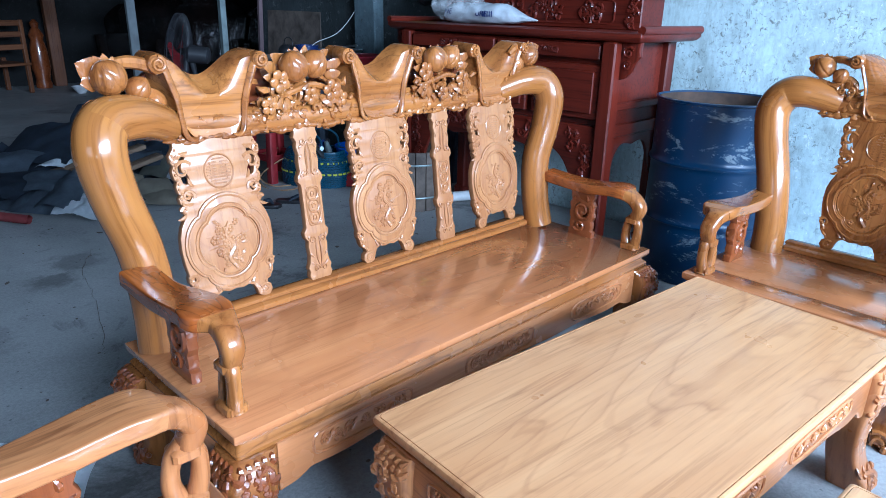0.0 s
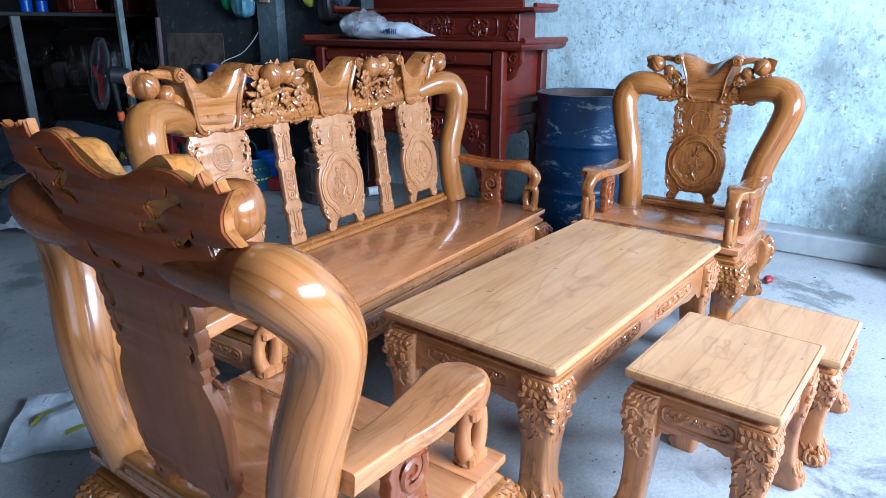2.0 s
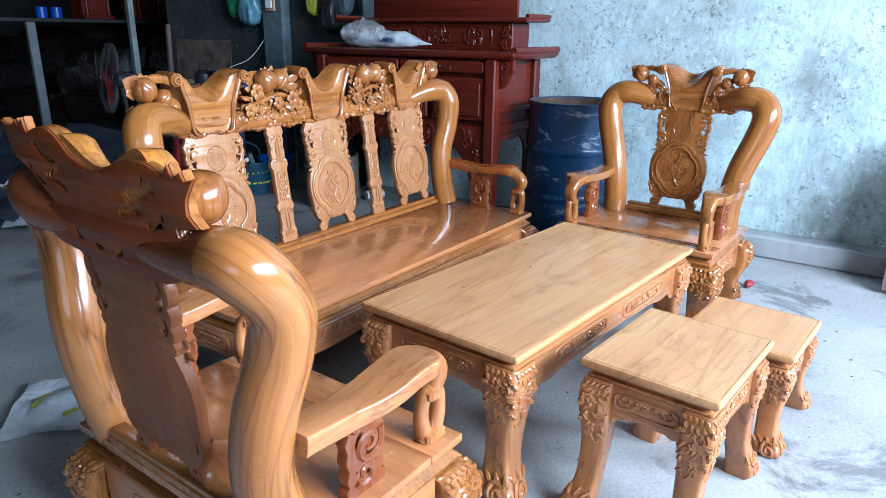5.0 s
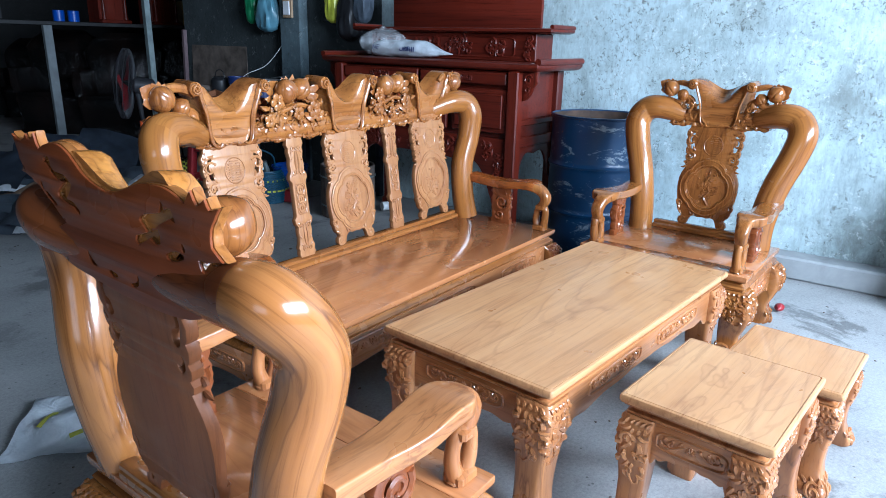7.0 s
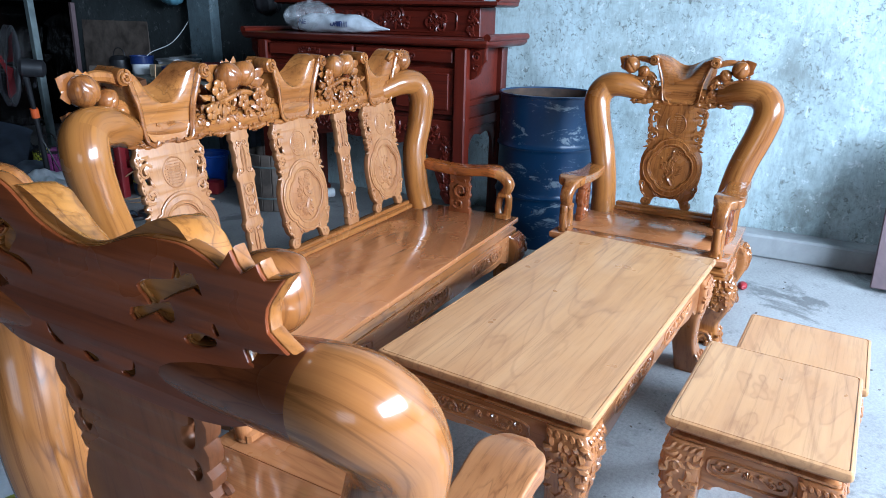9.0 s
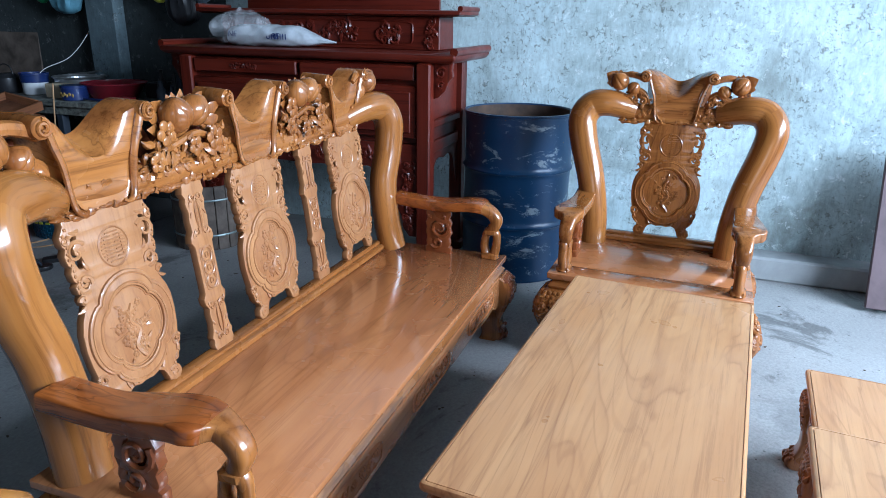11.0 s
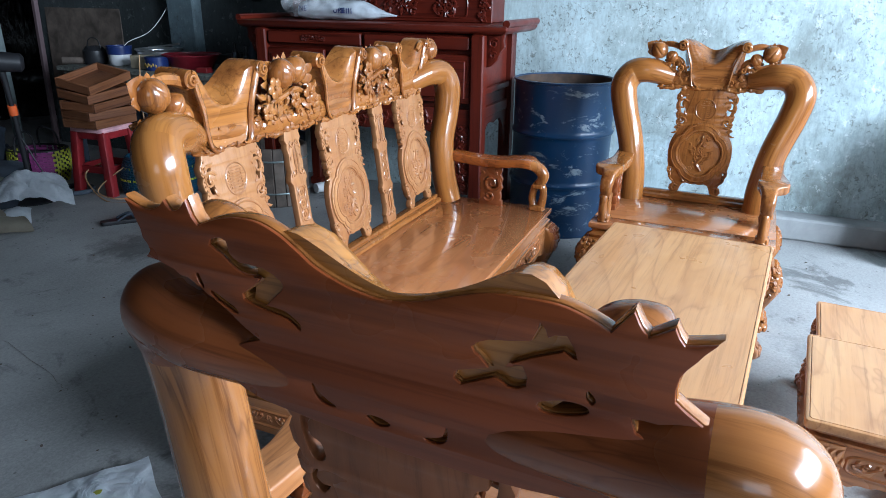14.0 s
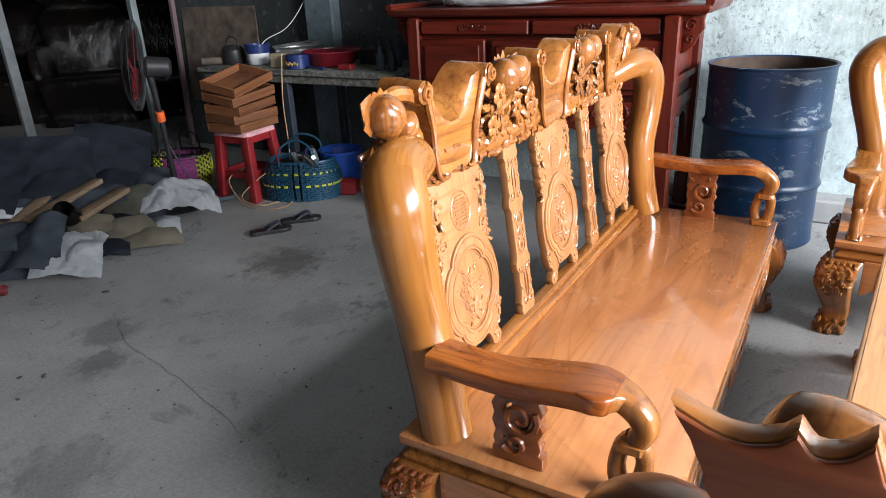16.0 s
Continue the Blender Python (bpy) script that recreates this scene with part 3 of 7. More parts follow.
def cabriole(parent, x, y, h, sx, sy, k, w, grain="z", carved=True, label="", bulge=False, flare=(0.0, 0.0)):
    """A curved leg with a carved knee and a scrolled, clawed foot, at a corner (sx, sy)."""
    bm = bmesh.new()
    if bulge:
        prof = [(0.0, 0.012, 0.66), (0.06, 0.030, 0.82), (0.16, 0.026, 0.78), (0.30, 0.018, 0.76), (0.46, 0.030, 0.90), (0.64, 0.042, 1.06), (0.82, 0.040, 1.10), (0.94, 0.026, 1.02), (1.0, 0.010, 0.95)]
    else:
        prof = [(0.0, 0.018, 0.80), (0.035, 0.030, 1.00), (0.10, 0.028, 1.02), (0.17, 0.012, 0.86), (0.32, 0.0, 0.78), (0.55, 0.002, 0.86), (0.72, 0.012, 1.0), (0.86, 0.018, 1.06), (0.95, 0.012, 1.04), (1.0, 0.004, 1.0)]
    pts = spl([(z, o, q) for z, o, q in prof], 3)

    def way(z):
        return float(np.interp(z, [0.0, 0.12, 0.30, 0.55, 0.80, 1.0], [1.0, 0.94, 0.66, 0.30, 0.08, 0.0]))

    rings = []
    for z, o, q in pts:
        r = 0.5 * w * q
        rings.append(rrect(r, r, r * 0.34, z * h, 3, x + sx * (o * k + flare[0] * way(z)), y + sy * (o * k + flare[1] * way(z))))
    loft(bm, rings)
    leg = part("leg", bm, M_furn["leg"][grain], parent, label)
    if carved:
        bm = bmesh.new()
        levels = [p[0] * h for p in pts]
        lean = [[p[1] * k + flare[i] * way(p[0]) for p in pts] for i in (0, 1)]
        half = [0.5 * w * p[2] for p in pts]
        for side in (0, 1):
            def put(u, v, out, side=side):
                z = zc + v
                lx, ly, r = (float(np.interp(z, levels, q)) for q in (lean[0], lean[1], half))
                u = max(-r * 0.98, min(r * 0.98, u))
                if side:
                    return Vector((x + sx * lx + u, y + sy * (ly + r + out), z))
                return Vector((x + sx * (lx + r + out), y + sy * ly + u, z))
            hand = sx * sy * (1 if side else -1)
            zc = 0.76 * h
            acanthus(bm, put, w, 0.46 * h, hand)
            zc = 0.09 * h
            tube(bm, [put(a, b, 0.0) for a, b in scroll((0.12 * hand * w, -0.01 * h), 0.30 * w, 1.6, 2.2, hand, 12)], [0.085 * w, 0.07 * w, 0.045 * w], 6)
            for q in range(4):
                petal(bm, put, w * (-0.34 + 0.22 * q), 0.045 * h, 1.57 + 0.35 * (1.5 - q), 0.085 * h, 0.075 * w, 0.5 * hand)
        fx, fy = lean[0][2], lean[1][2]
        for q in (-0.65, -0.22, 0.22, 0.65):
            a = math.atan2(sy, sx) + q
            rr = 0.46 * w * (1.0 if abs(q) > 0.4 else 1.12)
            ball(bm, (x + sx * fx + rr * math.cos(a), y + sy * fy + rr * math.sin(a), 0.036 * h), w * 0.12, (0.9, 0.9, 1.3), 8)
        part("carving", bm, M_furn["carving"][grain], leg)["kind"] = "stuff"
    return leg


def apron(parent, a, b, z0, z1, material, carts, th=0.022, name="apron", rise=0.02):
    """A rail between two corners with a scalloped lower edge and long carved cartouches."""
    a, b = Vector(a), Vector(b)
    u = (b - a).normalized()
    L = (b - a).length
    half = [(0, z0 + rise * 0.5), (L * 0.10, z0 + rise * 0.5), (L * 0.17, z0), (L * 0.28, z0), (L * 0.38, z0 - rise), (L * 0.44, z0 - rise * 0.6), (L * 0.452, z0 - rise), (L * 0.47, z0 - rise * 2.2), (L * 0.485, z0 - rise * 2.6), (L * 0.5, z0 - rise * 2.8)]
    low = spl2(half, 3, False)
    outline = [(-x, z) for x, z in reversed(low)] + low[1:] + [(L / 2, z1), (-L / 2, z1)]
    m = face((a + b) / 2, u, (0, 0, 1))
    me = plate(outline, (), th, 0.003, m @ pose(0, 0, 0, -90, 0, 0))
    ap = part(name, me, material, parent)
    bm = bmesh.new()
    for c, w, h in carts:
        mm = m @ Matrix.Translation((c, (z0 + z1) / 2, th / 2))
        tube(bm, ring_path(w / 2, h / 2, mm, 44, 4.5), 0.0042, 5)
        vine(bm, w * 0.86, h * 0.62, mm, 0.0038, max(3, int(w / 0.045)))
    if carts:
        part("cartouche", bm, material, ap)["kind"] = "stuff"
    return ap


M_furn = {}


def low_table(name, label, category, m, L, W, H, leg_w, k, grain="x", group="", flare=(0.048, 0.014)):
    t = thing(name, label, category, m, group)
    hx, hy = L / 2, W / 2
    part("tabletop", slab([(0.010, H - 0.024), (0.003, H - 0.022), (0.0, H - 0.016), (0.0, H - 0.007), (0.002, H - 0.002), (0.006, H), (0.0085, H), (0.0092, H - 0.003), (0.0102, H - 0.003), (0.0110, H)], hx, hy, 0.008), table_wood[grain], t)
    part("moulding", slab([(0.020, H - 0.054), (0.016, H - 0.050), (0.017, H - 0.045), (0.027, H - 0.041), (0.028, H - 0.036), (0.020, H - 0.031), (0.009, H - 0.028), (0.008, H - 0.0245)], hx, hy, 0.008), frame_wood[grain], t)
    h = H - 0.053
    ix, iy = hx - 0.014 - leg_w * 0.50, hy - 0.014 - leg_w * 0.50
    for sx in (-1, 1):
        for sy in (-1, 1):
            cabriole(t, sx * ix, sy * iy, h, sx, sy, k, leg_w, flare=flare)
    ex, ey = ix - leg_w * 0.42, iy - leg_w * 0.42
    z1, z0 = h + 0.002, h - 0.092
    ox, oy = hx - 0.024, hy - 0.024
    nl = [(-L * 0.18, L * 0.26, 0.052), (L * 0.18, L * 0.26, 0.052)] if L > 0.9 else [(0, L * 0.42, 0.046)]
    for s in (-1, 1):
        apron(t, (-s * -ex, s * oy - s * 0.011, 0), (-s * ex, s * oy - s * 0.011, 0), z0, z1, frame_wood["x"], nl, rise=0.014 if L > 0.9 else 0.008)
        apron(t, (s * ox - s * 0.011, -s * ey, 0), (s * ox - s * 0.011, s * ey, 0), z0, z1, frame_wood["y"], [(0, W * 0.46, 0.048)], rise=0.009)
    return t


M_furn = {"leg": frame_wood, "carving": frame_wood}
low_table("coffee_table", "long pale lacquered wooden coffee table with carved cabriole legs", "table", pose(1.636, 0.700, 0, 0, 0, -4.9), 1.265, 0.59, 0.45, 0.106, 0.7, flare=(0.036, 0.010))
low_table("stool", "square pale wooden stool with carved legs beside the table", "stool", pose(1.290, 0.128, 0, 0, 0, -4.9), 0.452, 0.364, 0.452, 0.080, 0.45, "x", "stools by the table", (0.050, 0.006))
low_table("stool", "lower square pale wooden stool with carved legs", "stool", pose(1.868, 0.044, 0, 0, 0, -4.5), 0.372, 0.352, 0.336, 0.080, 0.5, "x", "stools by the table", (0.040, 0.006))


# ---- the seats ----
def big_panel(parent, x, y0, y1, z0, z1, rng, material, ws=1.0):
    """A wide back splat: a fan with a round seal between pierced scrolls, and a lobed medallion with flowers in relief on two curled feet."""
    H = z1 - z0
    lean = math.degrees(math.atan2(y1 - y0, H))
    m = pose(x, y0, z0, -lean, 0, 0) @ Matrix.Diagonal((ws, 1, 1, 1))
    s = H / 0.51
    half = [(0.0, 0.046), (0.022, 0.042), (0.044, 0.048), (0.062, 0.040), (0.072, 0.022), (0.078, 0.002), (0.094, -0.005), (0.112, -0.004), (0.121, 0.010), (0.117, 0.026), (0.106, 0.034), (0.110, 0.048), (0.122, 0.056), (0.131, 0.070), (0.134, 0.088), (0.140, 0.096), (0.141, 0.110), (0.137, 0.120), (0.143, 0.150), (0.147, 0.190), (0.145, 0.232), (0.136, 0.262), (0.124, 0.284), (0.116, 0.300), (0.124, 0.304), (0.127, 0.316), (0.119, 0.326), (0.128, 0.334), (0.130, 0.348), (0.122, 0.358), (0.130, 0.366), (0.133, 0.384), (0.127, 0.398), (0.135, 0.408), (0.138, 0.428), (0.131, 0.444), (0.138, 0.454), (0.139, 0.472), (0.130, 0.484), (0.124, 0.496), (0.124, 0.515)]
    out = [(a * s, b * s) for a, b in mirror2(half)]
    holes = []
    for sg in (-1, 1):
        for pts in (((0.090, 0.396), (0.100, 0.384), (0.114, 0.388), (0.121, 0.410), (0.125, 0.432), (0.121, 0.456), (0.108, 0.470), (0.094, 0.466), (0.101, 0.452), (0.110, 0.440), (0.108, 0.424), (0.096, 0.418)),
                    ((0.088, 0.352), (0.100, 0.334), (0.112, 0.338), (0.119, 0.352), (0.116, 0.370), (0.104, 0.374), (0.108, 0.360), (0.100, 0.352)),
                    ((0.118, 0.092), (0.122, 0.078), (0.128, 0.086), (0.130, 0.106), (0.127, 0.120), (0.121, 0.110)),
                    ((0.088, 0.030), (0.096, 0.020), (0.104, 0.026), (0.098, 0.040))):
            q = spl2([(sg * a * s, b * s) for a, b in pts], 2)
            holes.append(q)
    p = part("back_splat", plate(out, holes, 0.024, 0.003, m), material["z"], parent)
    front = m @ face((0, -0.012, 0), (1, 0, 0), (0, 0, 1))
    bm = bmesh.new()
    f = front @ Matrix.Translation((0, 0.412 * s, 0))
    tube(bm, ring_path(0.046 * s, 0.050 * s, f, 36, 2), 0.0030, 5)
    for i in range(-4, 5):
        hw = 0.039 * math.sqrt(max(0.05, 1 - (i / 4.6) ** 2)) * s
        v = i * 0.0092 * s
        for a, b in ((-hw, -0.005), (0.005, hw)) if i % 2 else ((-hw, hw),):
            tube(bm, [f @ Vector((a, v, 0)), f @ Vector((b, v, 0))], 0.0026, 4)
    for u in (-0.5, 0.5):
        tube(bm, [f @ Vector((u * 0.05 * s, -0.028 * s, 0)), f @ Vector((u * 0.05 * s, 0.028 * s, 0))], 0.0024, 4)
    part("seal", bm, material["z"], p, "round carved longevity seal")
    c = front @ Matrix.Translation((0, 0.196 * s, 0))

    def lobed(rr):
        pts = []
        for j in range(72):
            a = 2 * math.pi * j / 72
            k = rr * (0.93 + 0.13 * abs(math.cos(2 * a)) ** 0.6)
            pts.append((s * k * math.cos(a) * 0.97, s * k * math.sin(a) * 1.04))
        return pts

    band = part("medallion", plate(lobed(0.134), [lobed(0.101)], 0.014, 0.0035, c @ pose(0, 0, 0, -90, 0, 0)), material["z"], p, "raised four-lobed rim of the medallion")
    bm = bmesh.new()
    for rr, out_, th in ((0.128, 0.0065, 0.0030), (0.106, 0.0065, 0.0034), (0.094, 0.0, 0.0026)):
        tube(bm, [c @ Vector((u, v, out_)) for u, v in lobed(rr) + lobed(rr)[:1]], th, 6)
    part("bead", bm, material["z"], band)
    bm = bmesh.new()
    stem = spl([(0.016, -0.086, 0), (-0.006, -0.05, 0), (0.014, -0.015, 0), (-0.010, 0.02, 0), (0.006, 0.06, 0)], 5)
    tube(bm, [c @ (v * s) for v in stem], [0.009, 0.005], 6)
    for i in range(46):
        a, d = rng.uniform(0, 6.28), rng.uniform(0.006, 0.046)
        q = stem[rng.randrange(len(stem))] + Vector((d * math.cos(a), 0.7 * d * math.sin(a), 0))
        if q.length > 0.084:
            continue
        r = rng.uniform(0.006, 0.012)
        if rng.random() < 0.55:
            for j in range(5):
                b = 6.28 * j / 5 + a
                ball(bm, c @ (s * (q + Vector((r * 0.8 * math.cos(b), r * 0.8 * math.sin(b), 0)))), r * 0.66 * s, (1, 0.7, 1), 6)
        else:
            e = q + Vector((2.2 * r * math.cos(a), 2.2 * r * math.sin(a), 0))
            tube(bm, [c @ (s * (q + (e - q) * t)) for t in (0, 0.3, 0.7, 1.0)], [0.001, 0.0058, 0.005, 0.0008], 5)
    for a in (0.2, 2.9, -0.5, 3.6):
        tube(bm, [c @ (s * Vector((0.02 * math.cos(a), 0.02 * math.sin(a), 0))), c @ (s * Vector((0.075 * math.cos(a), 0.06 * math.sin(a) + 0.01, 0)))], [0.003, 0.001], 5)
    part("flower_relief", bm, material["z"], p, "carved flowers and branches in low relief")["kind"] = "stuff"
    bm = bmesh.new()
    for sg in (-1, 1):
        def put(u, v, o, sg=sg):
            return front @ Vector((sg * u * s, v * s, o))
        for cc, r, st, hand in (((0.109, 0.428), 0.030, 2.6, -1), ((0.105, 0.352), 0.020, 3.6, -1), ((0.131, 0.462), 0.012, 2.0, 1), ((0.126, 0.100), 0.018, 0.5, 1), ((0.097, 0.014), 0.019, 2.5, -1), ((0.122, 0.312), 0.011, 0.0, 1)):
            tube(bm, [put(u, v, -0.002) for u, v in scroll(cc, r, 1.0, st, hand, 10)], [0.0062, 0.0050, 0.0042], 6)
        for u, v, a, ln in ((0.086, 0.480, -0.6, 0.034), (0.084, 0.378, 0.5, 0.030), (0.092, 0.330, -0.5, 0.032), (0.120, 0.300, -1.0, 0.030), (0.118, 0.070, 0.8, 0.030), (0.105, 0.048, 0.2, 0.026)):
            petal(bm, put, u, v, a, ln, 0.0055, 0.6)
        for k in range(14):
            v = 0.306 + 0.014 * k
            u = float(np.interp(v, [b for a, b in half[22:]], [a for a, b in half[22:]])) - 0.004
            ball(bm, put(u, v, -0.003), 0.0060 * s, (1.0, 1.2, 0.9), 6)
        for k in range(6):
            v = 0.040 + 0.015 * k
            u = float(np.interp(v, [b for a, b in half[10:18]], [a for a, b in half[10:18]])) - 0.004
            ball(bm, put(u, v, -0.003), 0.0060 * s, (1.0, 1.2, 0.9), 6)
    for i in range(9):
        u = -0.056 + 0.014 * i
        tube(bm, [front @ Vector((u * s * (1 + 0.10 * q), (0.050 + 0.010 * q) * s, 0.001)) for q in (0.0, 0.7, 1.4, 1.9)], [0.0062, 0.0058, 0.0044, 0.0012], 6)
    part("scrollwork", bm, material["z"], p)["kind"] = "stuff"
    return p


def slim_splat(parent, x, y0, y1, z0, z1, material):
    """A narrow splat: a plaque of three rings between scrolled ends with waisted edges."""
    H = z1 - z0
    lean = math.degrees(math.atan2(y1 - y0, H))
    m = pose(x, y0, z0, -lean, 0, 0)
    edge = ((0, 0.034), (0.03, 0.040), (0.06, 0.036), (0.08, 0.041), (0.11, 0.034), (0.16, 0.030), (0.22, 0.033), (0.26, 0.030), (0.29, 0.041), (0.32, 0.043), (0.345, 0.034), (0.36, 0.033), (0.62, 0.033), (0.635, 0.034), (0.66, 0.043), (0.69, 0.041), (0.72, 0.031), (0.78, 0.034), (0.83, 0.030), (0.88, 0.036), (0.91, 0.032), (0.94, 0.041), (0.97, 0.037), (1.0, 0.038))
    half = [(w, v * H) for v, w in edge]
    p = part("slim_splat", plate(mirror2(half), (), 0.024, 0.003, m), material["z"], parent)
    front = m @ face((0, -0.012, 0), (1, 0, 0), (0, 0, 1))
    bm = bmesh.new()
    tube(bm, ring_path(0.025, 0.125 * H, front @ Matrix.Translation((0, 0.49 * H, 0)), 36, 7), 0.0026, 5)
    for dv in (-0.038, 0.0, 0.038):
        f = front @ Matrix.Translation((0, 0.49 * H + dv, 0.001))
        tube(bm, ring_path(0.019, 0.021, f, 22, 2), 0.0028, 5)
        tube(bm, ring_path(0.006, 0.007, f, 10, 5), 0.0022, 5)
    for cv, sg in ((0.82, 1), (0.16, -1)):
        for k in (-1, 1):
            def put(u, v, o, k=k, sg=sg, cv=cv):
                return front @ Vector((k * u, cv * H + sg * v, o))
            tube(bm, [put(u, v, 0.001) for u, v in scroll((0.014, 0.044), 0.013, 1.2, 3.1, 1, 8)], [0.0040, 0.0026], 5)
            tube(bm, [put(u, v, 0.001) for u, v in scroll((0.020, -0.052), 0.014, 1.1, 2.4, 1, 8)], [0.0042, 0.0026], 5)
            tube(bm, [put(0.005, -0.06, 0.0), put(0.009, -0.02, 0.002), put(0.008, 0.012, 0.002), put(0.002, 0.036, 0)], [0.0022, 0.0040, 0.0036, 0.002], 5)
            for u, v, a in ((0.030, 0.020, 1.9), (0.031, -0.012, 1.7), (0.032, -0.070, 1.4)):
                petal(bm, put, u, v, a, 0.024, 0.0042, 0.5)
    part("scrollwork", bm, material["z"], p)["kind"] = "stuff"
    return p


def yoke(parent, x, y, z, w, h, material, grain, back=0.032, dip=0.16, dp=1.0, rail=1.0, plain_ends=False):
    """A saddle of the crest: a hollow front field that bends back into a dipped top with rolled ends, edged by scrolled rails."""
    bm = bmesh.new()
    nu = 28
    sky_low = z + h * 0.52
    rings = []
    for i in range(nu + 1):
        u = -1 + 2 * i / nu
        q = min(1.0, abs(u) / 0.95)
        e = q * q * (3 - 2 * q)
        lip = z + h * (0.50 + 0.05 * e)
        base = z + 0.026 * abs(u) ** 6
        col = []
        for v in (0.0, 0.06, 0.15, 0.3, 0.5, 0.7, 0.85, 0.95):
            hw = w * (0.50 + 0.07 * min(1, v * 6) + 0.05 * v * v)
            d = 0.060 - 0.012 * math.sin(math.pi * v) * (1 - 0.4 * u * u)
            col.append(Vector((x + u * hw, y - d * dp, base + (lip - base) * v)))
        for v in (0.02, 0.12, 0.28, 0.45, 0.62, 0.78, 0.9, 1.0):
            mid = (lip + h * dip * v ** 1.3, -0.056 * dp + (back + 0.056 * dp) * v)
            end = (z + h * float(np.interp(v, [0, 0.28, 0.45, 0.62, 0.78, 1.0], [0.55, 0.80, 0.93, 0.985, 1.0, 1.0])), float(np.interp(v, [0, 0.45, 0.62, 1.0], [-0.058 * dp, -0.060 * dp, -0.036 * dp, back])))
            wide = float(np.interp(v, [0, 0.28, 0.45, 0.62, 1.0], [0.62, 0.78, 0.88, 0.93, 0.96]))
            col.append(Vector((x + u * w * wide, y + mid[1] * (1 - e) + end[1] * e, mid[0] * (1 - e) + end[0] * e)))
        col.append(Vector((x + u * w * 0.90, y + back, min(sky_low, col[-1].z - 0.004))))
        col.append(Vector((x + u * w * 0.58, y + min(back, 0.030), z)))
        if plain_ends:
            k = math.sqrt(max(0.02, 1 - (max(0.0, abs(u) - 0.62) / 0.38) ** 2))
            col = [Vector((p.x, p.y, z + h * 0.3 + (p.z - z - h * 0.3) * k) if p.z > z + h * 0.3 else p) for p in col]
        rings.append(col)
    loft(bm, rings)
    bmesh.ops.recalc_face_normals(bm, faces=bm.faces)
    ob = part("yoke", bm, material[grain], parent)
    for s in () if plain_ends else (-1, 1):
        bm = bmesh.new()
        c = Vector((x + s * w * 0.95, y, z + h - 0.0235))
        tube(bm, [c + Vector((-s * 0.006, back - 0.001, 0.0)), c + Vector((-s * 0.003, -0.020 * dp, -0.001)), c + Vector((0, -0.062 * dp, -0.004)), c + Vector((0, -0.074 * dp, -0.004)), c + Vector((0, -0.078 * dp, -0.004))], [0.023, 0.024, 0.025, 0.024, 0.019], 20)
        sp = scroll((c.x, c.z - 0.004), 0.019, 1.7, 1.57, s, 14)
        tube(bm, [Vector((p, y - 0.078 * dp - 0.006 * k / len(sp), q)) for k, (p, q) in enumerate(sp)], [0.0050, 0.0046, 0.0036], 6)
        edge = spl([(c.x + s * 0.006, y - 0.062 * dp, c.z + 0.006), (c.x - s * 0.014, y - 0.066 * dp, c.z - 0.006), (x + s * w * 0.76, y - 0.064 * dp, z + h * 0.70), (x + s * w * 0.65, y - 0.062 * dp, z + h * 0.48), (x + s * w * 0.60, y - 0.060 * dp, z + h * 0.24), (x + s * w * 0.55, y - 0.062 * dp, z + h * 0.06), (x + s * w * 0.44, y - 0.064 * dp, z - 0.002), (x + s * w * 0.34, y - 0.062 * dp, z + 0.004)], 5)
        tube(bm, edge, [rail * r for r in (0.010, 0.011, 0.011, 0.010, 0.009, 0.009, 0.006, 0.003)], 8, 0.8)
        part("volute", bm, material[grain], ob)
    return ob


def leaf(bm, base, tip, width, out=0.008):
    """A pointed carved leaf with a raised rib and a slight curl, from base to tip."""
    base, tip = Vector(base), Vector(tip)
    d = tip - base
    n = Vector((0, -1, 0)) - d * (Vector((0, -1, 0)).dot(d) / d.length_squared)
    n = n.normalized()
    side = d.cross(n).normalized()
    rings = []
    for t, k in ((0.0, 0.35), (0.25, 0.95), (0.5, 1.0), (0.75, 0.62), (0.92, 0.24), (1.0, 0.04)):
        c = base + d * t + n * out * math.sin(math.pi * 0.8 * t)
        wd = width * 1.25 * k
        rings.append([c + side * wd + n * width * 0.16, c + side * wd * 0.55 + n * width * (0.12 + 0.26 * k), c + n * width * (0.06 + 0.20 * k), c - side * wd * 0.55 + n * width * (0.12 + 0.26 * k), c - side * wd + n * width * 0.16, c - n * width * 0.45 * k])
    loft(bm, rings)


def blossom(bm, c, r, turn):
    """A five-petalled flower facing the front."""
    c = Vector(c)
    for j in range(5):
        b = 2 * math.pi * j / 5 + turn
        ball(bm, c + Vector((r * 0.58 * math.cos(b), -0.12 * r, r * 0.58 * math.sin(b))), r * 0.44, (1, 0.34, 1), 12)
    ball(bm, c + Vector((0, -r * 0.22, 0)), r * 0.20, (1, 1, 1), 8)


def peach_fruit(parent, c, r, flip, material, label="carved round peach"):
    bm = bmesh.new()
    ball(bm, c, r, (1, 0.97, 0.98), 48, 0.14, pose(0, 0, 0, 25, -35 * flip, 0), 0.10 if label else 0.0)
    return part("peach", bm, material["z"], parent, label)


